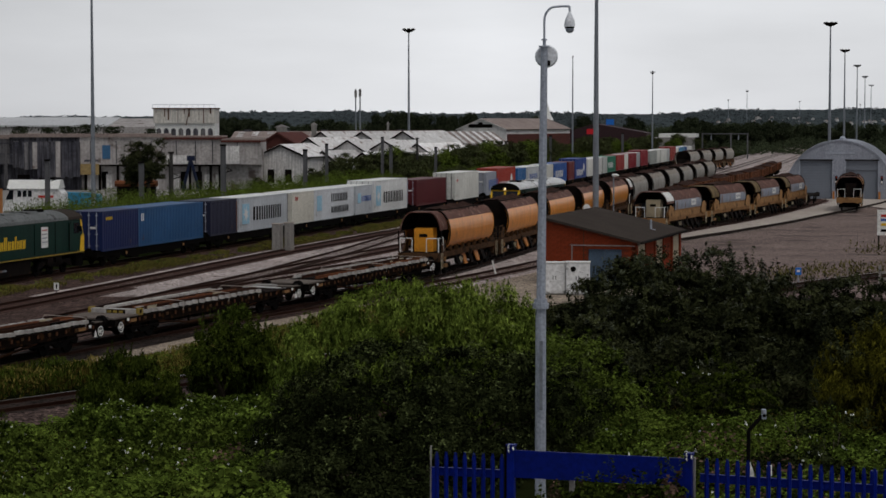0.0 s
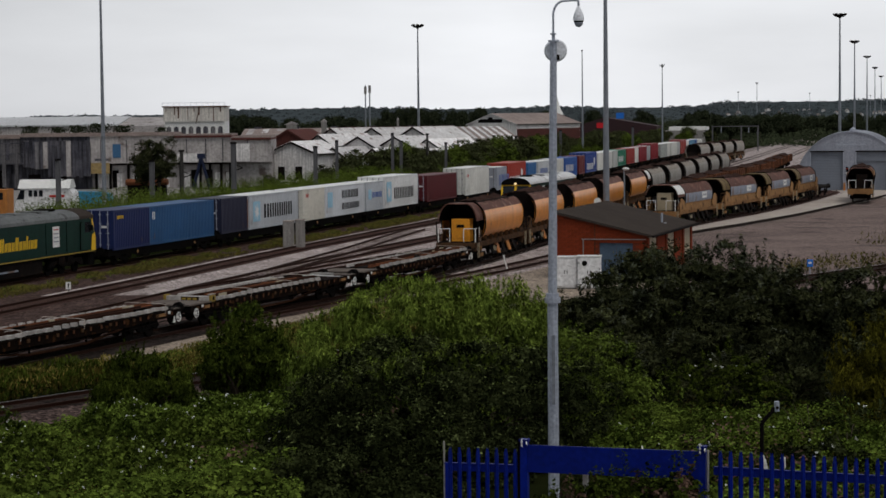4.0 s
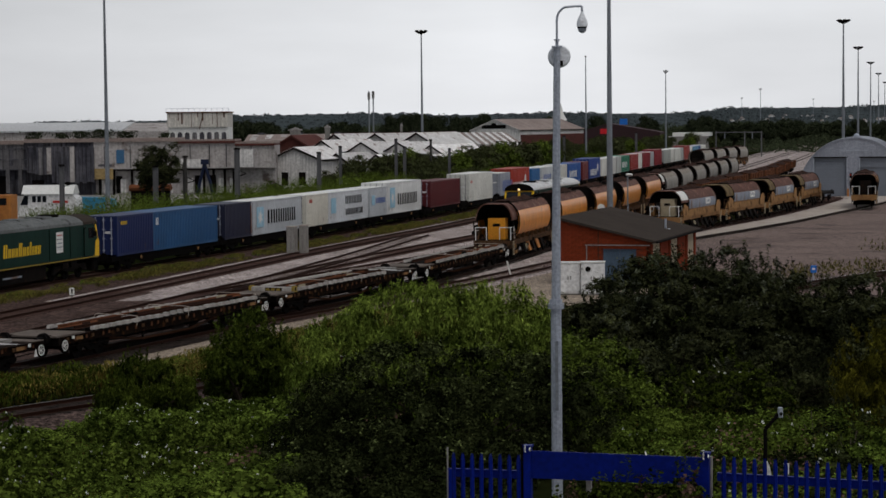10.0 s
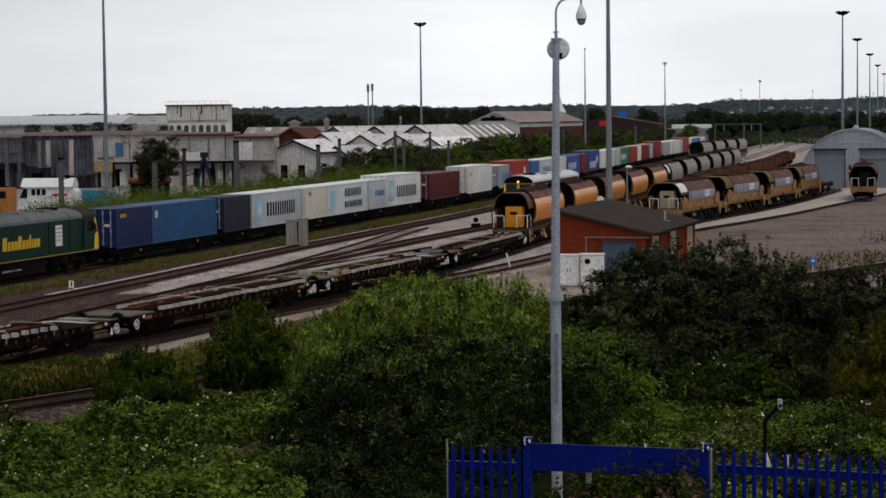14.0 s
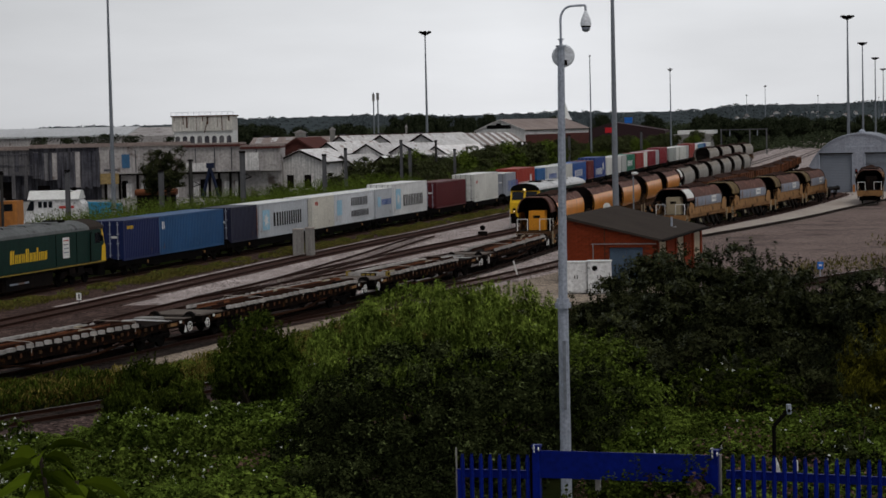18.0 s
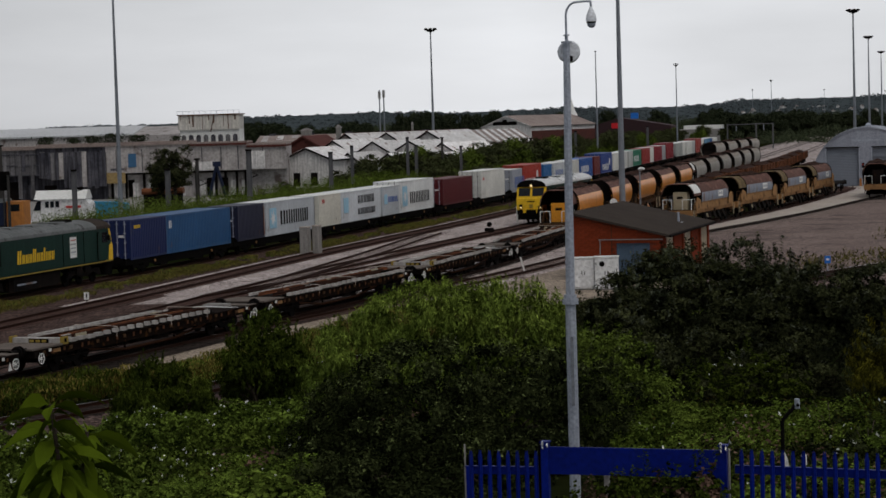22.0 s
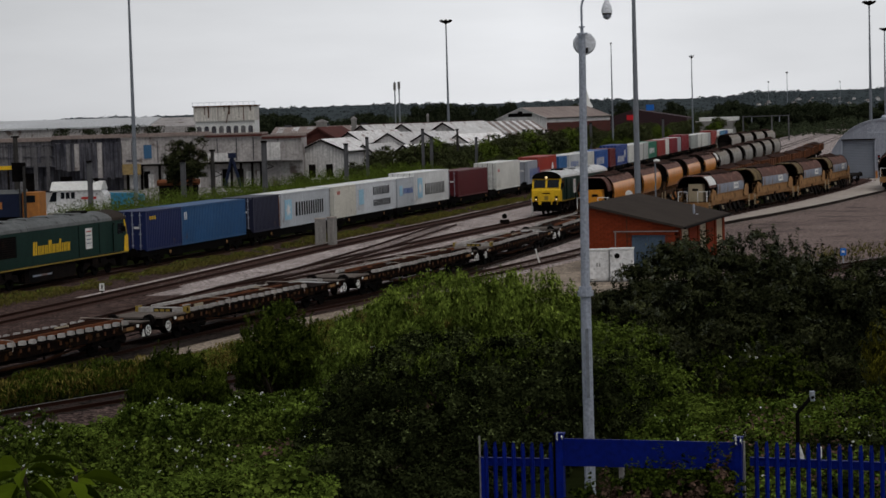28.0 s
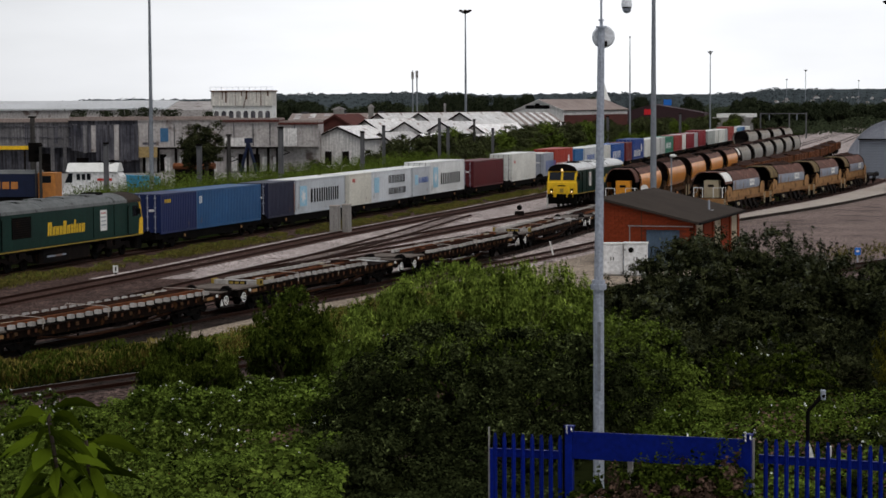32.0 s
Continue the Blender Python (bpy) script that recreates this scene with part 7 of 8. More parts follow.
        part("arch", Shape().prism_y([(ax - 0.36, 6.8), (ax + 0.36, 6.8), (ax + 0.36, 8.2)] + [(ax + 0.36 * math.cos(u), 8.2 + 0.36 * math.sin(u)) for u in np.linspace(0.3, 2.84, 7)] + [(ax - 0.36, 8.2)], 0.22, 0.32), INDUS_DARK if k % 3 else INDUS, t, "dark blind arch")
    for k in range(9):
        rx = -4.3 + k * 1.05 + 0.3 * math.sin(k * 2.3)
        part("rust_run", Shape().box(rx, rx + 0.06 + 0.08 * (k % 3), -0.02, 0.0, 11.5 - 0.7 - 0.5 * (k % 4), 11.5), RUSTED, t, "rust run below the rim")
    rl = Shape()
    for k in range(12):
        rl.tube((-4.8 + k * 0.87, 0, 11.6), (-4.8 + k * 0.87, 0, 12.2), 0.03, n=4)
    rl.tube((-4.8, 0, 12.2), (4.8, 0, 12.2), 0.02, n=4)
    part("railing", rl, GALV, t)
    part("ladder", Shape().line([(0.3, -0.1, 9.0), (0.9, -0.1, 11.5)], 0.06, 4), RUSTED, t)
    # white-roofed warehouse behind
    w = thing("warehouse", "long grey warehouse with pale shallow roof", "warehouse", m=pose(-100, 390, -0.3))
    part("wall", Shape().box(-60, 39, 0, 30, 0, 8.6), INDUS_WHITE, w)
    part("open_bay", Shape().box(-60, -4, -0.06, 0.02, 6.9, 8.5), DARKMETAL, w, "dark open bay under the eaves")
    part("roof", Shape().prism([(-0.4, 8.6), (-0.4, 8.9), (15, 10.35), (30.4, 8.9), (30.4, 8.6)], -60, 39.3), ROOFGREY, w)
    part("gable_end", Shape().prism([(0, 8.6), (15, 10.15), (30, 8.6), (30, 0), (0, 0)], 39.3, 47.5), INDUS_WHITE, w)
    # sawtooth roofs
    grp = "pale gabled works roofs"
    win = ((-1.5, 0.9, 1.0, 1.9, DARKMETAL), (1.1, 0.9, 1.0, 1.9, DARKMETAL))
    gable("works_gable", -23.0, 305, 7.4, 14, 4.5, 1.7, -14, GABLE_WHITE, ROOFPALE, "small white gabled workshop with dark windows", openings=win, group=grp)
    gable("works_gable", -26.5, 345, 8.2, 14, 5.1, 2.6, -12, ROOFRUST, ROOFRUST, "rust-red gabled roof behind the workshop", group=grp)
    small = ((-1.2, 1.2, 0.8, 1.3, DARKMETAL), (0.9, 1.2, 0.8, 1.3, DARKMETAL))
    for x, y, w, h in ((-20.3, 325, 4.6, 7.0), (-14.2, 322, 5.4, 6.7), (-8.7, 322, 5.8, 6.6), (-3.9, 326, 4.8, 6.15), (-17.4, 312, 4.4, 5.2), (-11.5, 310, 4.8, 5.0), (-6.0, 312, 4.6, 4.8)):
        gable("works_gable", x, y, w, 16, h - 1.7, 1.7, -24, GABLE_WHITE, ROOFPALE, "white gabled works roof with dark verge boards", openings=small if y < 315 else (), group=grp)
    for x, y, w, h in ((-19.8, 350, 5.0, 7.8), (-13.2, 352, 5.6, 7.8), (-6.5, 354, 6.0, 7.85)):
        b = gable("works_gable", x, y, w, 16, h - 1.9, 1.9, -24, GABLE_WHITE, ROOFPALE, "tall white works gable with rusty red slope", group=grp)
        part("rusty_slope", Shape().prism_y([(0, h + 0.21), (-w / 2 - 0.3, h - 1.74), (-w / 2 - 0.3, h - 1.66), (0, h + 0.27)], -0.3, 16.3), ROOFRUST, b, "rust-red roof slope")
    for x, y, w, h in ((-31.5, 420, 6, 9.0), (-25.5, 425, 3, 9.4), (-11.0, 430, 1.2, 9.6)):
        v = thing("roof_vent", "pale ventilator standing on the works roofs", "ventilator", m=pose(x, y, -0.3))
        part("stack", Shape().box(-w / 6, w / 6, -0.5, 0.5, 0, h - 0.6), CONC_DARK, v)
        part("cowl", Shape().prism_y([(-w / 4, h - 0.6), (w / 4, h - 0.6), (0, h)], -0.6, 0.6), INDUS_WHITE, v)
    sr = thing("striped_roof_works", "works with striped roof of pale sheets and dark lights", "industrial building", m=pose(-4.5, 402, -0.3))
    part("wall", Shape().box(0, 17, 0.3, 26, 0, 5.2), ROOFBROWN, sr, "dull brown front wall")
    for i in range(24):
        x = i * 0.71
        q = 0.71 if i % 2 else 0.60
        zz = 0.0 if i % 2 else 0.12
        part("roof_sheet", Shape().add([(x, 0, 5.45 + zz), (x + q, 0, 5.45 + zz), (x + q - 2.6, 26, 7.5 + zz), (x - 2.6, 26, 7.5 + zz), (x, 0, 5.3), (x + q, 0, 5.3), (x + q - 2.6, 26, 7.3), (x - 2.6, 26, 7.3)], [(0, 1, 2, 3), (0, 4, 5, 1), (1, 5, 6, 2), (3, 7, 4, 0)]), ROOFPALE if i % 2 == 0 else ROOFBROWN, sr)
    lb = thing("low_block", "long low brown-roofed works range", "industrial building", m=pose(-30, 445, -0.3))
    part("wall", Shape().box(-14, 36, 0, 20, 0, 6.3), INDUS_WHITE, lb)
    part("roof", Shape().prism([(-0.4, 6.2), (10, 7.5), (20.4, 6.2), (20.4, 6.0), (-0.4, 6.0)], -14, 36), ROOFBROWN, lb)
    for i in range(16):
        x = -13 + i * 3.05
        part("roof_light", Shape().add([(x, 0.4 + 2.4 * (i % 3), 6.33 + 0.31 * (i % 3)), (x + 1.3, 0.4 + 2.4 * (i % 3), 6.33 + 0.31 * (i % 3)), (x + 1.3, 8.6, 7.42), (x, 8.6, 7.42)], [(0, 1, 2, 3)]), ROOFPALE if i % 4 == 1 else ROOFGREY if i % 4 == 3 else INDUS_WHITE, lb, "patched roof sheet")
    for i in range(6):
        part("ridge_vent", Shape().box(-12 + i * 8.1, -10.6 + i * 8.1, 9.5, 10.5, 7.35, 7.85), INDUS_DARK, lb)
    bc = thing("blue_skip", "bright blue container by the works", "skip", m=pose(1.5, 318, -0.3, 0, 0, -15))
    part("body", Shape().box(-1.5, 1.5, -1.2, 1.2, 0, 3.0), SIGNBLUE, bc)
    # brown hall with white gable, beyond the line
    h = gable("hall", 10.8, 600, 15, 46, 7.2, 3.0, -26, GABLE_WHITE, ROOFBROWN, "broad hall with white gable and brown roof", openings=((-0.4, 7.75, 7.4, 1.0, BLACK), (-0.4, 8.75, 1.4, 0.5, BLACK)))
    part("side_cladding", Shape().box(7.52, 7.7, 0.5, 45.5, 0, 6.0), ROOFRUST, h)
    r = thing("retail_shed", "dark red retail shed with a bright red sign", "retail shed", m=pose(49.5, 660, -0.3, 0, 0, -10))
    part("body", Shape().prism_y([(-13, 0), (13, 0), (13, 6.0), (-3, 8.8), (-13, 6.0)], 0, 20), DARKRED, r)
    part("sign", Shape().box(-5.4, -1.9, -0.1, 0.0, 5.6, 7.2), SIGNRED, r, "bright red sign panel")
    part("low_wing", Shape().box(13, 27, -2, 14, 0, 4.6), CONC_DARK, r)
    part("white_roof", Shape().box(16, 27.5, 10, 26, 4.6, 5.7), WHITE, r, "white flat roof")
    part("blue_panel", Shape().box(0.6, 3.0, -0.2, 0.0, 8.4, 10.2), SIGNBLUE, r, "blue sign panel above the roof")
    part("red_tower", Shape().box(-15.5, -13.2, 0, 3, 0, 7.6), SIGNRED, r)
    k = thing("white_cone_roof", "small white conical roof beyond the hall", "cone roof", m=pose(40.9, 860, 0))
    part("cone", Shape().tube((0, 0, 9.6), (0, 0, 11.6), 3.4, 2.3, 14).tube((0, 0, 11.6), (0, 0, 17.4), 2.3, 0.6, 14), WHITE, k)
    part("cap", Shape().tube((0, 0, 17.3), (0, 0, 18.0), 0.7, 0.3, 10), CONC_DARK, k)
    part("drum", Shape().tube((0, 0, -0.3), (0, 0, 9.6), 2.6, n=14), INDUS_WHITE, k)
    # telecom mast
    tm = thing("telecom_mast", "distant twin-pole telecom mast with antenna heads", "telecom mast", m=pose(-35.6, 900, -0.3))
    for x in (-0.9, 0.9):
        part("pole", Shape().tube((x, 0, 0), (x, 0, 23), 0.32, 0.25), MAST, tm)
        for a in range(3):
            part("antenna", Shape().box(x - 0.55 + 0.4 * a, x - 0.25 + 0.4 * a, -0.4, -0.1, 19.4 + 0.5 * (x > 0), 22.4 + 0.5 * (x > 0)), CONC_DARK, tm)
    # houses far off
    rng = random.Random(11)
    hp = gable("house", 330, 2250, 6, 6, 3.4, 1.8, 0, GABLE_WHITE, ROOFBROWN, "far pale house with brown roof", "house", group="houses on the far rise")
    hp.location.z = hill_z(330, 2250) - 0.3
    for i in range(46):
        x, y = 285 + i * 5.4 + rng.uniform(-5, 5), 2150 + rng.uniform(-60, 160)
        copy_thing(hp, pose(x, y, hill_z(x, y) - 0.4, 0, 0, rng.uniform(-40, 40)) @ Matrix.Diagonal((0.55, 0.55, 0.6, 1)))
    # orange locomotive and white machine left of the works yard
    o = thing("shunting_locomotive", "orange-fronted dark locomotive standing in the works yard", "locomotive", m=pose(-46.2, 214, -0.9, 0, 0, -4))
    part("body", Shape().box(-10.3, 0.2, -1.3, 1.3, 1.1, 3.4, 0.1), NAVY, o)
    part("cab", Shape().box(0.2, 2.0, -1.32, 1.32, 1.0, 3.5, 0.15), HAZARD, o)
    part("cab_window", Shape().box(0.5, 1.6, -1.34, -1.31, 2.5, 3.2), GLASSD, o)
    for i in range(4):
        part("letter_bar", Shape().box(-5.2 + i * 0.9, -4.5 + i * 0.9, -1.32, -1.29, 1.9, 2.6), HAZARD, o)
    part("roof", Shape().prism([(-1.25, 3.4), (-0.8, 3.75), (0.8, 3.75), (1.25, 3.4)], -10.3, 0.2), LOCOROOF, o)
    part("underframe", Shape().box(-10.2, 1.9, -1.2, 1.2, 0.2, 1.1), BLACK, o)
    v = thing("track_machine", "white slope-roofed track machine with dark cab windows", "track machine", m=pose(-42.6, 226, -0.75, 0, 0, -3))
    part("body", Shape().prism_y([(-2.2, 0.6), (2.9, 0.6), (2.8, 2.5), (2.3, 3.1), (-2.0, 3.1)], -1.3, 1.3), WHITE_DIRTY, v)
    part("roof", Shape().prism([(-1.5, 3.05), (-0.5, 3.95), (0.5, 3.95), (1.5, 3.05)], -3.0, 2.5), WHITE, v, "clean white sloping roof")
    part("cab", Shape().prism_y([(-3.6, 0.6), (-2.2, 0.6), (-2.0, 3.1), (-2.7, 3.2)], -1.2, 1.2), WHITE_DIRTY, v, "white cab end")
    part("cab_window", Shape().prism_y([(-3.2, 1.9), (-2.4, 1.9), (-2.35, 2.9), (-2.75, 2.9)], -1.24, -1.2), GLASSD, v, "dark cab window")
    for k in range(3):
        part("side_window", Shape().box(-1.9 + k * 0.55, -1.5 + k * 0.55, -1.33, -1.29, 2.2, 2.85), GLASSD, v)
    part("side_stripe", Shape().box(0.3, 1.9, -1.33, -1.29, 2.1, 2.35), LETTERR, v, "faded red band")
    part("skirt", Shape().box(-3.4, 2.8, -1.25, 1.25, 0.0, 0.7), CONC_DARK, v)
    sg = thing("colour_light_signal", "black signal head on a dark post by the works yard", "signal", m=pose(-46.2, 212.5, -0.3))
    part("post", Shape().tube((0, 0, 0), (0, 0, 4.0), 0.08), POSTWOOD, sg)
    part("signal_head", Shape().box(-0.7, 0.65, -0.1, 0.12, 4.0, 5.9, 0.06), BLACK, sg)
    part("hood", Shape().tube((0.2, -0.1, 5.3), (0.2, -0.4, 5.3), 0.2, n=10), BLACK, sg)
    part("hood", Shape().tube((0.2, -0.1, 4.6), (0.2, -0.4, 4.6), 0.2, n=10), BLACK, sg)
    yb = thing("yellow_beam", "yellow steel beam on posts before the works", "beam", m=pose(-52.0, 228, -0.3))
    part("beam", Shape().box(-3.0, 1.7, -0.2, 0.2, 4.9, 5.3), YELLOW, yb)
    for x in (-2.6, 1.3):
        part("post", Shape().box(x - 0.1, x + 0.1, -0.1, 0.1, 0, 4.9), DARKMETAL, yb)
    q = thing("tarpaulin_stack", "low stack under teal tarpaulin", "stack", m=pose(-39.3, 233, -0.6))
    part("cover", Shape().prism_y([(-2.0, 0), (2.2, 0), (2.1, 2.0), (1.0, 2.2), (-1.9, 2.3)], -1, 1), TEAL, q)
    r2 = thing("pipe_stack", "stack of rusty orange pipes", "pipes", m=pose(-35.8, 250, -0.3))
    for i in range(4):
        part("pipe", Shape().tube((-2.4, 0.5 * i, 2.4), (2.4, 0.5 * i, 2.4), 0.35), RUSTLIGHT, r2)
    part("trestle", Shape().box(-2.2, 2.2, 0, 1.6, 0, 2.1), DARKMETAL, r2)


# ---- plants ----
def shrub(name, lobes, n, size, material, label, category="shrub", seed=1, group="", up=0.3, long=1.8, tips=7, shell=0.4, bough=0.5, shoots=0, reach=0.5, rise=1.0, stem=0.07, lean=0.35, top=0.45, young=None, share=0.15, flowers=0):
    x = sum(l[0] for l in lobes) / len(lobes)
    y = sum(l[1] for l in lobes) / len(lobes)
    z = ground_z(x, y) - 0.05
    o = thing(name, label, category, group, m=pose(x, y, z))
    loc = [(l[0] - x, l[1] - y, l[2] - z, *l[3:]) for l in lobes]
    rng = random.Random(seed)
    st = Shape()
    for l in loc:
        limbs(st, (l[0] * 0.3, l[1] * 0.3, 0), [(l[0] + rng.uniform(-0.6, 0.6) * l[3], l[1] + rng.uniform(-0.6, 0.6) * l[4], l[2] + rng.uniform(-0.3, 0.3) * l[5]) for _ in range(tips)], stem)
    part("trunk", st, BARK, o)
    p, q = crown(loc, n, seed, shell, 0.0, bough, shoots, reach, rise, top)
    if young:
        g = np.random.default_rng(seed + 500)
        # Paler leaves thicken with height, painting top light over a darker base.
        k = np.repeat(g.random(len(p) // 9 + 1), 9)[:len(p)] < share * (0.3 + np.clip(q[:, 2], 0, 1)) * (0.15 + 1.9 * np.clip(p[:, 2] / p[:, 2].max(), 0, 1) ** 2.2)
        part("young_leaves", leaves("young_leaves", p[k], size, young, seed + 1, up, long, q[k], lean), young, o, "paler young leaves, thicker upwards to paint the top light")
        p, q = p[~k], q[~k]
    if flowers:
        g = np.random.default_rng(seed + 900)
        k = np.flatnonzero((q[:, 2] > 0.45) & (p[:, 2] > 0.55 * p[:, 2].max()))
        c = p[g.choice(k, flowers)] + np.array([0, -0.03, 0.05])
        f = np.repeat(c, 4, 0) + g.normal(size=(flowers * 4, 3)) * 0.016
        tagged(part("flowers", leaves("flowers", f, 0.042, PETAL, seed, long=1.0), PETAL, o, "white bindweed flowers"), kind="stuff")
    part("crown", leaves("crown", p, size, material, seed, up, long, q, lean), material, o)
    return o


def carpet(name, x0, x1, y0, y1, n, size, material, label, h=0.5, seed=1, keep=None, corner=None, category="undergrowth"):
    """Low growth over a patch of the bank, in humps."""
    rng = np.random.default_rng(seed)
    p = np.stack([rng.uniform(x0, x1, n), rng.uniform(y0, y1, n), rng.random(n)], 1)
    hump = 0.5 + 0.5 * np.sin(p[:, 0] * 1.3 + seed) * np.cos(p[:, 1] * 0.9 + 2 * seed) + 0.35 * np.sin(p[:, 0] * 3.1 + p[:, 1] * 1.7)
    gz = np.array([ground_z(a, b) for a, b in p[:, :2]])
    p[:, 2] = gz + h * np.clip(hump, 0.08, 1.3) * p[:, 2] ** 0.35
    if keep is not None:
        p = p[keep(p)]
    if corner is not None:
        p = p[(p[:, 0] < corner[0]) | (p[:, 1] > corner[1])]
    face = np.stack([-0.35 * np.cos(p[:, 0] * 1.3 + seed), 0.3 * np.sin(p[:, 1] * 0.9 + 2 * seed) - 0.25, np.full(len(p), 0.9)], 1)
    ob = new(name, leaves(name, p, size, material, seed, 0.2, 1.3, face))
    return tagged(ob, label, category, kind="stuff")


def build_near_plants():
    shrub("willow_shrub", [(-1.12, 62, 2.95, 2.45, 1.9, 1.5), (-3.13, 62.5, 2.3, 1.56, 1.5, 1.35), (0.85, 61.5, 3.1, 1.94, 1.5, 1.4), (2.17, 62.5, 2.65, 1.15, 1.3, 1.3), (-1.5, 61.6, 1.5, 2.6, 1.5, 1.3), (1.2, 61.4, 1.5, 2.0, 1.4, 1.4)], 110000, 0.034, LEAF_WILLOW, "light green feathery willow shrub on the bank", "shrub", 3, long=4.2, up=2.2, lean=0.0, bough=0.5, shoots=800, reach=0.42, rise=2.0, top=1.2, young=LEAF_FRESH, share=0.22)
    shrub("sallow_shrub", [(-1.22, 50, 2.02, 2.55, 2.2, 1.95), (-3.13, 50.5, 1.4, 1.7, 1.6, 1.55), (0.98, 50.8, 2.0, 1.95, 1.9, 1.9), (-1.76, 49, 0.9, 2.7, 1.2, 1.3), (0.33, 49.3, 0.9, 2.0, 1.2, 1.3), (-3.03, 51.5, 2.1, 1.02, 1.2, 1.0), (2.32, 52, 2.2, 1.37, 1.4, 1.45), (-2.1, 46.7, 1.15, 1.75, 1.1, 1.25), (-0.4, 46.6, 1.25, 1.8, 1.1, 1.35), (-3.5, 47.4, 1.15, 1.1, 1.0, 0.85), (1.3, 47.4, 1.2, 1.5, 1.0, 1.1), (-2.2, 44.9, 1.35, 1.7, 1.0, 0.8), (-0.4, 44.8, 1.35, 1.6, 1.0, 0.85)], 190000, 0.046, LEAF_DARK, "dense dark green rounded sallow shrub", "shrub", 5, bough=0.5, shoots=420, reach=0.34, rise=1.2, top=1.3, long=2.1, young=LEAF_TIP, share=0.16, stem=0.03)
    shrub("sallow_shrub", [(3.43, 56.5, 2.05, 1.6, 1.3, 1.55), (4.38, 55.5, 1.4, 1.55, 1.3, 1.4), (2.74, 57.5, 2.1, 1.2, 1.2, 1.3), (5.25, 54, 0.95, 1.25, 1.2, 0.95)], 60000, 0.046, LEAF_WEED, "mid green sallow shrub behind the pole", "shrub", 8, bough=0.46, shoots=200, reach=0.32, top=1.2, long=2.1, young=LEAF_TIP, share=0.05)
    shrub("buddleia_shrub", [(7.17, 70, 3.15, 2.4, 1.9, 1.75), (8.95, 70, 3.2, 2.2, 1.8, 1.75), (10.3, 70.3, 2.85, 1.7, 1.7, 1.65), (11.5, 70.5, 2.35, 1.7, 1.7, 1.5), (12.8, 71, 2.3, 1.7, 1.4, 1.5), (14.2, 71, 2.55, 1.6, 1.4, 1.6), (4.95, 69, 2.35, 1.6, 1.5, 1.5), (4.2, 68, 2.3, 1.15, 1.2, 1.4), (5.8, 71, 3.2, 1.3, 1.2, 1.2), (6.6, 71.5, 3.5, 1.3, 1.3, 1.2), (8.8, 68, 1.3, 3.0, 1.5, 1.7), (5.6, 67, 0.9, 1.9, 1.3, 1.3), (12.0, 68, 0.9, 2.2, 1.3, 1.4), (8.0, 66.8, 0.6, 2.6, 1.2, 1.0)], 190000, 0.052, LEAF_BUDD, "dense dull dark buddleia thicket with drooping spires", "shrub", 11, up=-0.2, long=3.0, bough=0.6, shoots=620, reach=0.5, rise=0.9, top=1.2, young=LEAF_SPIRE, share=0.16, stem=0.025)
    shrub("olive_shrub", [(11.4, 56, 2.3, 1.5, 1.3, 1.5), (12.8, 56, 1.8, 1.3, 1.2, 1.3)], 36000, 0.034, LEAF_OLIVE, "olive green feathery shrub on the bank", "shrub", 17, up=2.0, long=4.2, lean=0.0, bough=0.4, shoots=220, reach=0.5, rise=1.6)
    shrub("young_shrub", [(-7.35, 74, 1.1, 1.3, 0.9, 1.5), (-6.41, 73.5, 1.05, 1.05, 0.9, 1.2), (-7.95, 73, 0.7, 0.8, 0.8, 1.1)], 46000, 0.04, LEAF_MID, "dark mid green shrub beside the siding", "shrub", 19, up=1.8, long=3.4, lean=0.1, bough=0.36, shoots=260, reach=0.5, rise=1.8, top=1.1, young=LEAF_WEED, share=0.14)
    shrub("young_shrub", [(-10.6, 71, 0.6, 1.05, 0.8, 0.95), (-9.6, 71, 0.3, 0.9, 0.8, 0.8), (-11.2, 70.4, 0.2, 0.8, 0.7, 0.6)], 32000, 0.04, LEAF_MID, "small bushy shrub beside the siding", "shrub", 23, up=1.8, long=4.0, lean=0.0, bough=0.35, shoots=110, reach=0.5, rise=1.8)
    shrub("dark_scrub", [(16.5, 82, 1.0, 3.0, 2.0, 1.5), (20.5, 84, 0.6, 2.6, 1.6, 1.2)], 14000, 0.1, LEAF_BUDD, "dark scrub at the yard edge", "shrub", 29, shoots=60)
    shrub("bramble_clump", [(-4.6, 58, 1.0, 1.4, 1.6, 0.9), (-5.8, 61, 0.6, 1.6, 1.8, 0.8), (-4.2, 64.5, 0.3, 1.4, 1.6, 0.9), (-4.4, 54.5, 1.4, 1.0, 1.2, 0.7)], 30000, 0.07, LEAF_BRAMBLE, "bright green bramble mound between the shrubs", "shrub", 83, flowers=24, tips=3, stem=0.012, long=1.4, bough=0.4)
    shrub("bramble_clump", [(-13.5, 60.5, 0.4, 1.8, 1.5, 0.7), (-9.6, 63.5, 0.3, 1.8, 1.4, 0.6), (-7.0, 66.5, 0.1, 1.6, 1.4, 0.6)], 22000, 0.07, LEAF_BRAMBLE, "green bramble mound below the siding", "shrub", 84, flowers=70, tips=3, stem=0.012, long=1.4, bough=0.35)
    shrub("bramble_clump", [(9.5, 49, 1.3, 1.6, 1.5, 0.8), (11.5, 47, 1.3, 1.4, 1.4, 0.7), (6.8, 55, 1.0, 1.6, 1.6, 0.7), (4.6, 51.5, 1.3, 1.2, 1.2, 0.6), (9.0, 60, 0.5, 1.8, 1.6, 0.7), (11.5, 41.5, 1.4, 1.2, 1.2, 0.6)], 34000, 0.065, LEAF_BRAMBLE, "green bramble mound behind the blue fence", "shrub", 85, flowers=24, tips=3, stem=0.012, long=1.4, bough=0.35)
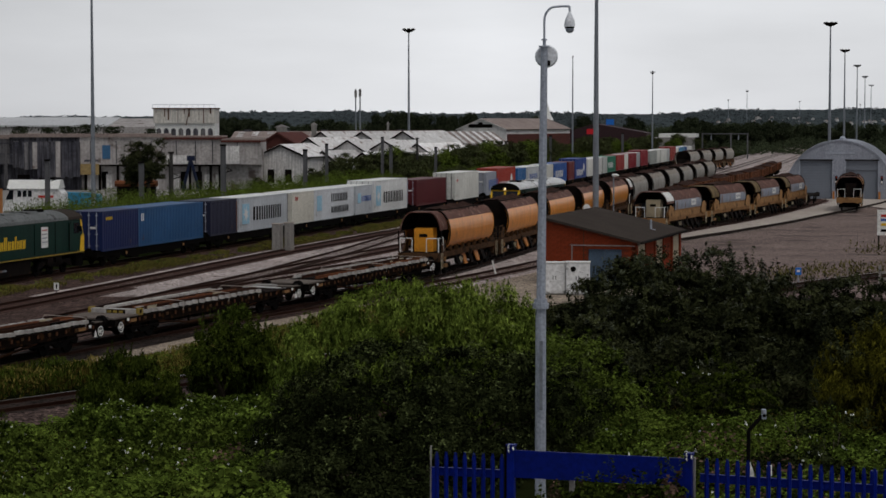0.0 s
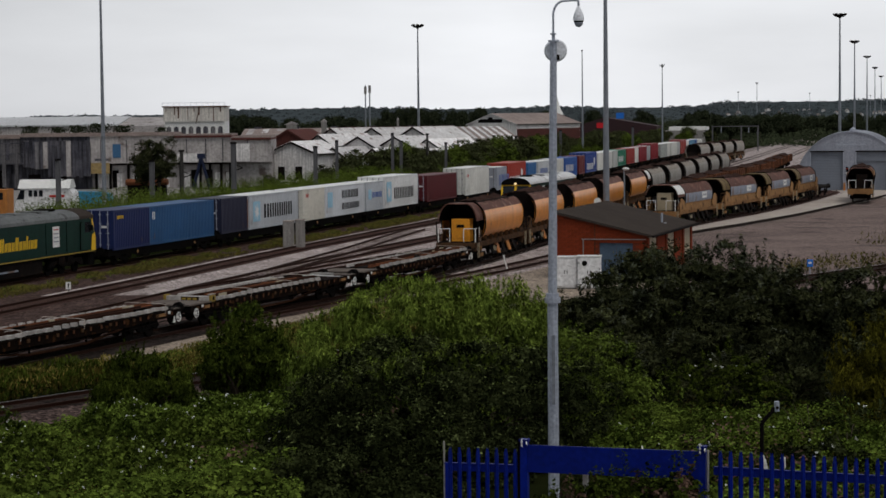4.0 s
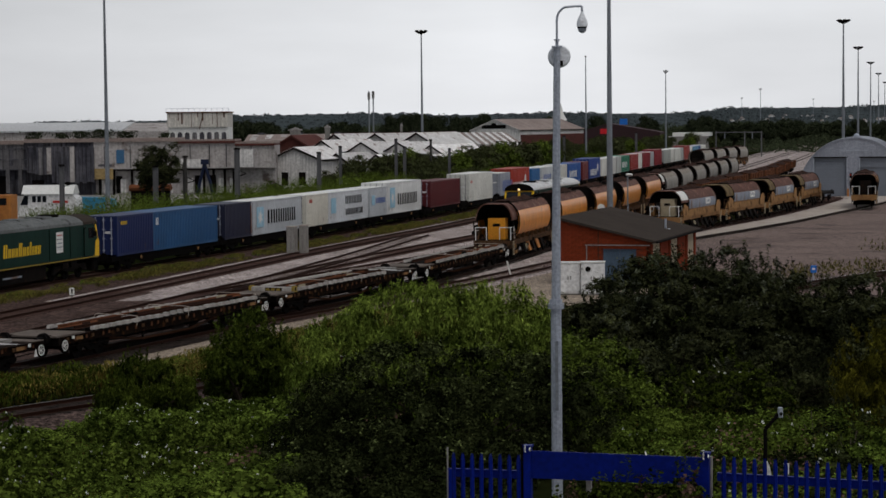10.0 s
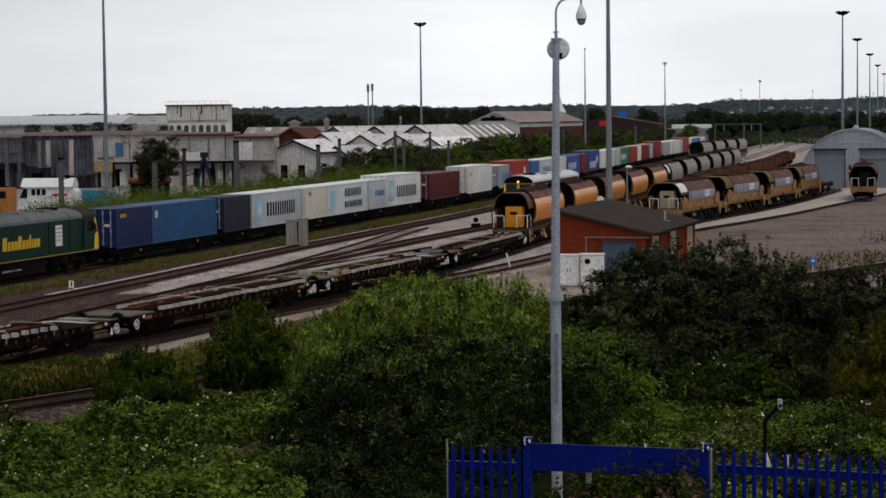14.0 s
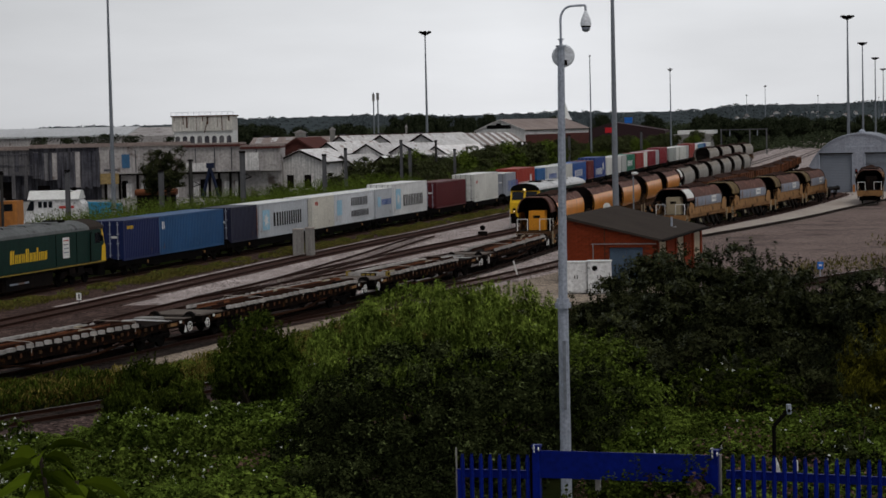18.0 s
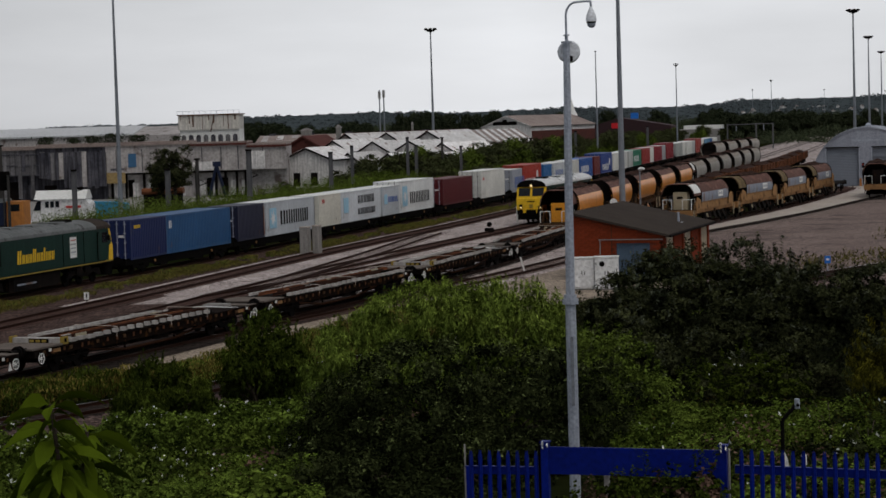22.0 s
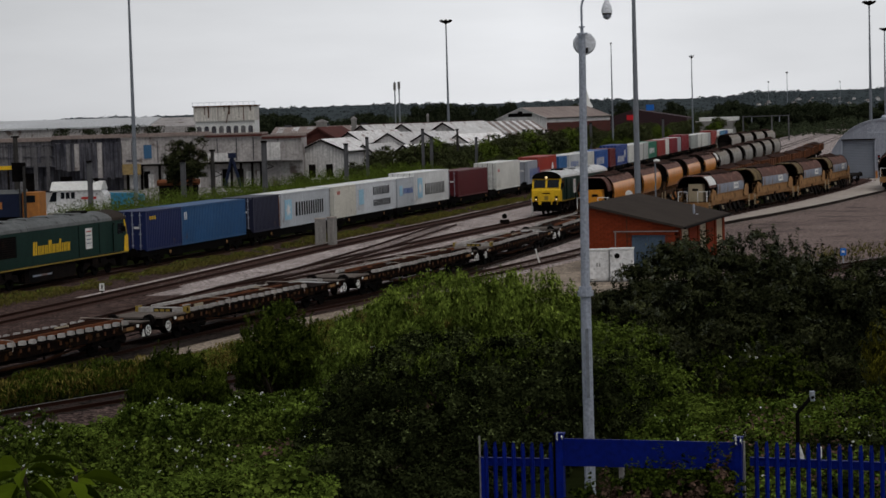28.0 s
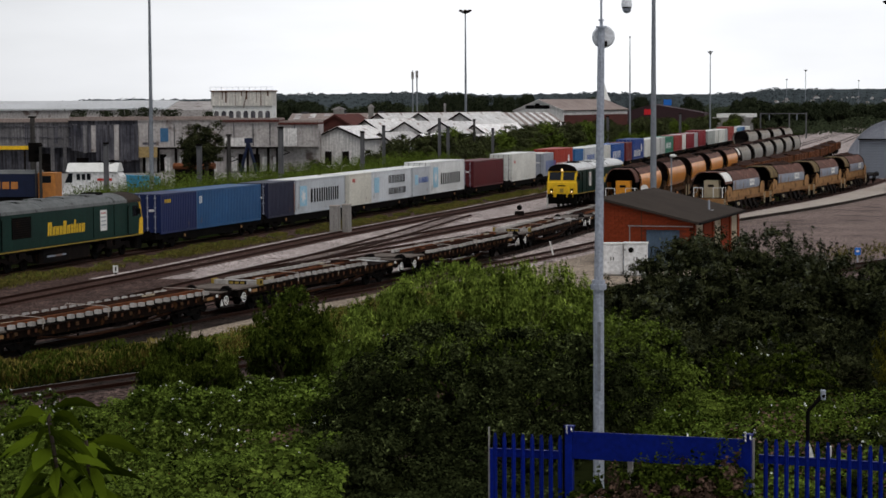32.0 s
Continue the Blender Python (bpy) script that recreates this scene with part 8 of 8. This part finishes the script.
    shrub("bramble_clump", [(7.0, 64.3, 0.8, 1.1, 0.9, 1.0), (8.3, 64.6, 1.1, 1.1, 0.9, 1.1), (9.3, 64.2, 0.7, 1.0, 0.9, 0.8)], 4200, 0.06, LEAF_MID, "green bramble sprays climbing the dark thicket", "shrub", 90, flowers=12, tips=3, stem=0.012, long=1.6, bough=0.3, shoots=60, reach=0.5)
    shrub("gate_bramble", [(2.75, 33.72, 2.95, 0.75, 0.25, 0.74), (3.5, 33.5, 3.0, 0.55, 0.25, 0.78), (2.1, 33.95, 2.8, 0.6, 0.22, 0.68), (1.55, 34.1, 2.7, 0.45, 0.2, 0.66), (1.2, 34.2, 2.5, 0.3, 0.18, 0.55)], 17000, 0.045, LEAF_MID, "dark brambles grown up over the gate", "shrub", 86, tips=3, stem=0.012, long=1.5, bough=0.16, shoots=70, reach=0.4)
    shrub("gate_bramble", [(2.5, 33.6, 2.9, 0.8, 0.2, 0.68), (3.4, 33.4, 2.95, 0.5, 0.2, 0.68), (1.7, 33.85, 2.75, 0.5, 0.2, 0.6)], 3000, 0.05, BUFFLEAF, "reddish dry bramble sprays over the gate", "shrub", 87, tips=3, stem=0.012, long=1.6, bough=0.14, shoots=26, reach=0.35)
    carpet("bramble_bank", -14, 0, 38, 74, 165000, 0.06, LEAF_BRAMBLE, "bright green bindweed and bramble covering the bank", 0.55, 31, lambda p: np.min(np.hypot(p[:, None, 0] - T6.p[None, ::6, 0], p[:, None, 1] - T6.p[None, ::6, 1]), 1) > np.where(p[:, 0] > -12.3, 1.9, 3.0), (-3.2, 53))
    carpet("rough_grass", -14, 0, 38, 66, 22000, 0.12, LEAF_WEED, "rough green grass among the brambles", 0.5, 33, None, (-3.2, 60))
    # Dark leaves stand in for the shade at the sallow's foot.
    carpet("rough_grass", -3.4, 3.4, 38, 43.5, 16000, 0.06, LEAF_DARK, "undergrowth below the sallow, dark leaves painting its shade", 0.3, 34)
    carpet("bramble_bank", 3.2, 17, 36, 66, 56000, 0.07, LEAF_BRAMBLE, "green brambles behind the blue fence", 0.6, 37)
    carpet("rough_grass", 3.2, 17, 36, 64, 60000, 0.07, LEAF_MID, "dark rough grass behind the fence", 0.5, 39)
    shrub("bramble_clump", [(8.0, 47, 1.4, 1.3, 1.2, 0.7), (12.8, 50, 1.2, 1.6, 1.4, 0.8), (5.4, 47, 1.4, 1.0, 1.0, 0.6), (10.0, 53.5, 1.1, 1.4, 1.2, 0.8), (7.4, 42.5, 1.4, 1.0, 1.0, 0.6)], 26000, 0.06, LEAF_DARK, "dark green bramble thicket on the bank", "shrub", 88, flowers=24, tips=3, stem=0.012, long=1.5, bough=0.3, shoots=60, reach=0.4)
    carpet("rough_grass", 4, 16, 38, 60, 9000, 0.045, LEAF_DRY, "dry grass stems on the bank", 0.9, 47, lambda p: np.sin(p[:, 0] * 1.7 + p[:, 1] * 0.8) > 0.2)
    carpet("rough_grass", -13, -3.6, 42, 62, 8000, 0.045, LEAF_DRY, "dry grass stems among the brambles", 0.8, 48, lambda p: np.sin(p[:, 0] * 1.4 + p[:, 1] * 1.1) > 0.45)
    shrub("bramble_clump", [(-7.5, 50, 1.3, 1.4, 1.3, 0.6), (-11.0, 53, 1.1, 1.5, 1.4, 0.6), (-6.6, 56, 1.0, 1.3, 1.2, 0.6), (-10.5, 46.5, 1.4, 1.3, 1.2, 0.5)], 20000, 0.07, LEAF_WEED, "mid green bramble thicket on the bank", "shrub", 89, flowers=70, tips=3, stem=0.012, long=1.4, bough=0.3, shoots=40, reach=0.35)
    carpet("dead_stems", -6.5, -1.5, 50, 62, 3500, 0.09, BUFFLEAF, "pinkish dead flower stems", 0.9, 41, lambda p: np.sin(p[:, 0] * 2.2 + p[:, 1]) > 0.35)
    carpet("dead_stems", 5, 9, 41, 52, 2600, 0.07, BUFFLEAF, "reddish dry stems by the camera post", 0.9, 43, lambda p: np.sin(p[:, 0] * 2.2 + p[:, 1]) > 0.3)
    rng = np.random.default_rng(4)
    for x0, x1, y0, y1, n in ((-12, -4.2, 46, 60, 60), (3.5, 9.5, 43, 58, 20)):
        c = np.stack([rng.uniform(x0, x1, n), rng.uniform(y0, y1, n), np.zeros(n)], 1)
        sd = 31 if x0 < 0 else 37
        hump = 0.5 + 0.5 * np.sin(c[:, 0] * 1.3 + sd) * np.cos(c[:, 1] * 0.9 + 2 * sd) + 0.35 * np.sin(c[:, 0] * 3.1 + c[:, 1] * 1.7)
        c[:, 2] = [ground_z(a, b) for a, b in c[:, :2]] + 0.58 * np.clip(hump, 0.08, 1.3) + rng.uniform(0.12, 0.3, n)
        p = np.repeat(c, 5, 0) + rng.normal(size=(n * 5, 3)) * 0.018
        tagged(new("bindweed_flowers", leaves("bindweed_flowers", p, 0.045, PETAL, 5, long=1.0)), "white bindweed flowers among the leaves", "flowers", kind="stuff")


def build_weeds():
    """Weeds along the lines."""
    def along(line, s0, s1, o0, o1, n, h, size, material, label, seed, long=5.0):
        rng = np.random.default_rng(seed)
        s, o = rng.uniform(s0, s1, n), rng.uniform(o0, o1, n)
        clump = np.sin(s * 0.9 + seed) * np.cos(o * 1.8 + s * 0.4) + 0.6 * np.sin(s * 0.23 + 1)
        k = clump > (-0.35 if line is T0 and o0 > 0 else -0.8)
        s, o, clump = s[k], o[k], clump[k]
        x, y = np.interp(s, line.s, line.p[:, 0]), np.interp(s, line.s, line.p[:, 1])
        dx, dy = np.interp(s + 1, line.s, line.p[:, 0]) - x, np.interp(s + 1, line.s, line.p[:, 1]) - y
        x, y = x + dy * o, y - dx * o
        q = T6.p[::6]
        clear = np.min(np.hypot(x[:, None] - q[None, :, 0], y[:, None] - q[None, :, 1]), 1) > (0.0 if line is T6 else 1.7)
        if o0 < -20:
            clear &= x > -0.198 * y + 1.2 * np.sin(y * 0.7)
        if line is T3:
            clear &= x < np.interp(y, T6.p[:, 1], T6.p[:, 0]) - 1.5
        x, y, s, clump = x[clear], y[clear], s[clear], clump[clear]
        z = -0.2 + h * (0.6 + 0.4 * np.clip(clump, 0, 1)) * rng.random(len(s)) ** 0.5
        tagged(new("trackside_weeds", leaves("trackside_weeds", np.stack([x, y, z], 1), size, material, seed, 2.2, long, np.tile([0.1, -0.9, 0.25], (len(x), 1)), 0.1)), label, "weeds", kind="stuff")

    a = T0.of_y(105)
    along(T0, a, a + 160, 2.1, 4.7, 60000, 0.38, 0.035, LEAF_VERGE, "yellowing weeds beside the container line", 51)
    along(T0, a, a + 200, 2.2, 4.1, 5000, 0.4, 0.04, LEAF_WEED, "green weeds beside the container line", 52)
    along(T3, 38, T3.of_y(81), 3.7, 6.6, 15000, 1.25, 0.045, LEAF_STRAW, "dry yellow weeds beside the wagons", 58)
    along(T3, 38, T3.of_y(81), 3.7, 6.6, 22000, 1.3, 0.045, LEAF_MID, "green weeds beside the wagons", 59)
    along(T3, 38, T3.of_y(81), 4.0, 11.5, 30000, 1.0, 0.045, LEAF_DRY, "dry yellow weeds between the siding and the path", 53)
    along(T3, T3.of_y(80), T3.of_y(113.5), 4.0, 10.5, 26000, 0.3, 0.03, LEAF_WEED, "short yellow-green grass beside the path", 97)
    along(T3, T3.of_y(80), T3.of_y(113.5), 4.0, 10.5, 30000, 0.3, 0.03, LEAF_STRAW, "short dry grass beside the path", 98)
    along(T3, 38, T3.of_y(81), 4.0, 11.5, 32000, 1.05, 0.045, LEAF_MID, "green weeds between the siding and the path", 54)
    along(T3, 38, T3.of_y(80), 1.7, 4.6, 22000, 0.8, 0.045, LEAF_DRY, "brown and yellow weeds below the wagons", 91)
    along(T3, 38, T3.of_y(80), 1.7, 4.6, 22000, 0.8, 0.045, LEAF_MID, "dark green weeds below the wagons", 92)
    along(T6, 27, 60, 1.6, 4.2, 9000, 0.5, 0.055, LEAF_BRAMBLE, "green weeds below the siding", 55)
    along(T6, 29, 70, -5.0, -1.5, 12000, 0.22, 0.035, LEAF_DRY, "dry weeds above the siding", 60)
    along(T0, a, a + 230, -26, -7, 300000, 3.3, 0.066, LEAF_WEED, "tall green weeds behind the container line", 56, 2.4)
    rng = np.random.default_rng(9)
    for cx, cy, n in ((23.6, 133.5, 260), (26.5, 135, 330), (29.5, 136, 240), (32.0, 137.5, 420), (35.0, 139, 420), (31.5, 156, 160), (20.8, 131, 260)):
        p = np.stack([cx + rng.normal(0, 0.9, n), cy + rng.normal(0, 1.6, n), -0.2 + 0.75 * rng.random(n) ** 1.5], 1)
        tagged(new("yard_weeds", leaves("yard_weeds", p, 0.07, LEAF_VERGE, 57, 1.6, 4.0)), "yellow-green weed patch in the yard", "weeds", kind="stuff")


def tree(name, x, y, h, r, n, size, material, label, seed, group="", dz=-0.3):
    o = thing(name, label, "tree", group, m=pose(x, y, dz))
    rng = random.Random(seed)
    st = Shape().tube((0, 0, 0), (0, 0, h * 0.35), 0.035 * h, 0.024 * h, 8)
    tips = [(rng.uniform(-0.7, 0.7) * r, rng.uniform(-0.7, 0.7) * r, h * rng.uniform(0.5, 0.95)) for _ in range(9)]
    limbs(st, (0, 0, h * 0.33), tips, 0.022 * h)
    part("trunk", st, BARK, o)
    lob = [(0, 0, h * 0.62, r * 0.75, r * 0.75, h * 0.36)] + [(rng.uniform(-0.5, 0.5) * r, rng.uniform(-0.5, 0.5) * r, h * rng.uniform(0.4, 0.75), r * rng.uniform(0.35, 0.6), r * rng.uniform(0.35, 0.6), h * rng.uniform(0.14, 0.24)) for _ in range(6)]
    p, q = crown(lob, n, seed, 0.5, -9.0, 0.28 * r)
    part("crown", leaves("crown", p, size, material, seed, 0.2, 1.5, q), material, o)
    return o


def build_far_plants():
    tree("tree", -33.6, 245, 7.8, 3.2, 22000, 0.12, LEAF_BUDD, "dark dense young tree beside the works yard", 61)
    rng = random.Random(6)
    a = tree("tree", -10, 292, 4.6, 2.4, 11000, 0.11, LEAF_SCRUB, "dull scrubby tree behind the container line", 62, "scrub trees behind the container line")
    b = tree("tree", -4, 305, 5.6, 3.0, 13000, 0.11, LEAF_SCRUB, "dull green scrubby tree behind the container line", 63, "scrub trees behind the container line")
    c = tree("tree", 4, 318, 4.2, 2.8, 11000, 0.11, LEAF_WEED, "low spreading scrub tree", 64, "scrub trees behind the container line")
    for i in range(46):
        s = T0.of_y(245) + i * 6.2
        p = T0.at(s)
        o = -rng.uniform(9, 30) - (i > 12) * rng.uniform(0, 16)
        copy_thing((a, b, c)[i % 3], pose(p[0] + o, p[1] - o * 0.2, -0.4, 0, 0, rng.uniform(0, 360)) @ Matrix.Diagonal((*([rng.uniform(0.6, 0.95) if i < 16 else rng.uniform(0.75, 1.2)] * 3), 1)))
    for i, (x, y, h) in enumerate(((-13.2, 285, 5.1), (-9.6, 290, 5.4), (-7.4, 295, 5.8), (-5.4, 292, 5.1), (-2.4, 300, 4.4), (-0.4, 308, 5.2), (1.6, 315, 5.9), (3.8, 320, 6.1), (6.0, 325, 6.2), (8.2, 330, 6.3), (10.6, 335, 6.4), (13, 345, 6.2), (15.5, 355, 6.2))):
        k = (h + 0.4) / (4.6, 5.6, 4.2)[i % 3]
        copy_thing((a, b, c)[i % 3], pose(x, y, -0.4, 0, 0, rng.uniform(0, 360)) @ Matrix.Diagonal((k, k, k, 1)))
    for i in range(34):
        s = T0.of_y(370) + i * 9.0
        p = T0.at(s)
        o = -rng.uniform(8, 26)
        copy_thing((a, b, c)[i % 3], pose(p[0] + o, p[1] - o * 0.2, -0.4, 0, 0, rng.uniform(0, 360)) @ Matrix.Diagonal((*([rng.uniform(0.85, 1.25)] * 3), 1)))
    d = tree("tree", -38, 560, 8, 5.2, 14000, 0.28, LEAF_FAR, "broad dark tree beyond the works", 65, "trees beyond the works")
    near = ((-72, 10.9), (-68, 11.2), (-64, 10.8), (-61, 10.4), (-53, 9.9), (-41, 10.2), (-37, 10.4), (-33, 9.8), (-21, 12.0), (-17, 12.6), (-13, 12.9), (-10, 12.5), (-6, 12.1), (0, 11.8), (3, 11.6), (9, 12.6), (30, 11.4), (46, 11.6), (62, 11.2),
            (77, 10.1), (80, 11.1), (83, 10.7), (86, 9.6), (90, 9.0), (95, 9.1), (100, 9.7), (106, 10.0), (111, 9.5), (117, 8.8), (124, 9.2), (131, 9.6), (139, 9.0), (147, 9.4))
    for i, (x, h) in enumerate(near):
        y = 700 + 9 * ((i * 7) % 5 - 2)
        copy_thing(d, pose(x * y / 700, y, -0.4, 0, 0, rng.uniform(0, 360)) @ Matrix.Diagonal((0.85, 0.85, h / 8.3, 1)))

    def wood(name, x0, x1, y0, y1, n, z0, z1, size, material, label, seed, amp=7, hill=False):
        g = np.random.default_rng(seed)
        x, y = g.uniform(x0, x1, n), g.uniform(y0, y1, n)
        t = (y - y0) / (y1 - y0)
        bump = 0.55 + 0.25 * np.sin(x * 0.031 + seed) + 0.2 * np.sin(x * 0.11 + y * 0.05) + 0.16 * np.sin(x * 0.37 + seed * 2)
        z = z0 * (1 - t) + z1 * t + bump * amp * g.random(n) ** 0.6 - 0.3
        if hill:
            z += np.array([hill_z(a, b) for a, b in zip(x, y)]) - 2.5
        tagged(new(name, leaves(name, np.stack([x, y, z], 1), size, material, seed, 0.0, 1.2, np.tile([0.1, -0.6, 0.75], (n, 1)))), label, "woodland", kind="stuff")

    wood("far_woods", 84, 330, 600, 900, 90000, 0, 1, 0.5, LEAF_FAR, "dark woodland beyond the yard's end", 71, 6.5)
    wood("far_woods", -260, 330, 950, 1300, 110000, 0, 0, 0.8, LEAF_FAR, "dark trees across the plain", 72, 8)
    wood("hill_woods", -560, 620, 2000, 2700, 110000, 0, 0, 2.2, LEAF_HILL_HAZE, "blue-green wooded ridge on the horizon, haze painted into its leaves", 73, 6, True)
    sh = Shape()
    xs = list(range(-900, 901, 30))
    vs = []
    for x in xs:
        vs += [(x, 1900, -0.4), (x, 2700, hill_z(x, 2700))]
    solid("hills", sh.add(vs, [(2 * i, 2 * i + 2, 2 * i + 3, 2 * i + 1) for i in range(len(xs) - 1)]), LEAF_HILL_HAZE, "low wooded hills on the horizon", "hills", kind="structure")


TWIGS = []


def build_twig():
    """Two leafy shoots close to the camera that the wind lifts into view."""
    for k in (0, 1):
        o = thing("leafy_twig", "bright green broad-leaved shoot tossed by the wind", "twig", "shoots before the camera", m=pose(0, 0, 0))
        part("stem", Shape().line([(0.1, 0, -8.4), (0.06, 0.03, -3), (0.02, 0.02, -0.5), (0.0, 0, -0.03)], 0.006, 6), BARK, o)
        rng = random.Random(20 + k)
        for i in range(64):
            z = -0.03 - 0.5 * (i / 64) ** 1.1
            a = i * 2.4 + k
            c, s = math.cos(a), math.sin(a)
            L, W = rng.uniform(0.1, 0.165), rng.uniform(0.019, 0.028)
            rise, bend = rng.uniform(-0.25, 0.45) if i > 5 else rng.uniform(0.3, 0.8), rng.uniform(0.05, 0.13)
            turn = rng.uniform(0.35, 1.3) * rng.choice((-1, 1))
            wx, wy, wz = -s * math.cos(turn), c * math.cos(turn), math.sin(turn)
            pts = []
            for u, w in ((0, 0.08), (0.12, 0.12), (0.35, 0.85), (0.6, 1.0), (0.82, 0.6), (1, 0.03)):
                h = z + L * u * rise - bend * u * u
                w *= W
                pts += [(c * L * u + wx * w, s * L * u + wy * w, h + wz * w), (c * L * u, s * L * u, h - 0.2 * w), (c * L * u - wx * w, s * L * u - wy * w, h - wz * w)]
            lf = Shape().add(pts, [(3 * j + q, 3 * j + q + 1, 3 * j + q + 4, 3 * j + q + 3) for j in range(5) for q in (0, 1)])
            part("leaf", lf, LEAF_NEAR, o)
        TWIGS.append(o)


def sway():
    """The first shoot's tip at each time; the second hangs beside it, but for one gust."""
    tip = [(0, -1.30, 8.22), (3, -1.35, 8.22), (5.5, -1.29, 8.25), (7, -1.34, 8.25), (8, -1.33, 8.36), (8.5, -1.28, 8.5), (9, -1.213, 8.613), (9.5, -1.15, 8.54), (10, -1.27, 8.31), (11, -1.171, 8.517), (11.5, -1.33, 8.32), (12, -1.266, 8.608),
           (12.5, -1.30, 8.36), (13, -1.30, 8.3), (14.5, -1.31, 8.28), (16.5, -1.218, 8.543), (17, -1.239, 8.521), (18, -1.211, 8.524), (19, -1.233, 8.535), (20, -1.271, 8.51), (21, -1.219, 8.57), (22, -1.198, 8.664), (22.5, -1.26, 8.6),
           (23, -1.311, 8.622), (24, -1.315, 8.589), (25, -1.27, 8.664), (25.5, -1.29, 8.6), (27.5, -1.328, 8.505), (28, -1.33, 8.46), (29, -1.364, 8.486), (30, -1.352, 8.432), (31, -1.33, 8.5), (32, -1.286, 8.559)]
    gust = {27.5: (-0.942, 8.536), 28: (-1.22, 8.4)}
    for k, o in enumerate(TWIGS):
        rows = []
        for t, x, z in tip:
            x, z = gust.get(t, (x + 0.07, z - 0.11)) if k else (x, z)
            rows.append((t, pose(x, 6.0 + 0.2 * k, z, 6 * math.sin(2.3 * t + k), 8 * math.sin(1.7 * t + 2 * k), 40 * k)))
        walk(o, rows)


build_ground()
build_tracks()
build_surfaces()
build_trains()
build_brick_hut()
build_shed()
build_cabinets()
build_masts()
build_catenary_posts()
build_cctv()
build_fence()
build_signs()
build_works()
build_near_plants()
build_weeds()
build_far_plants()
build_twig()
lay_bricks()
motions()
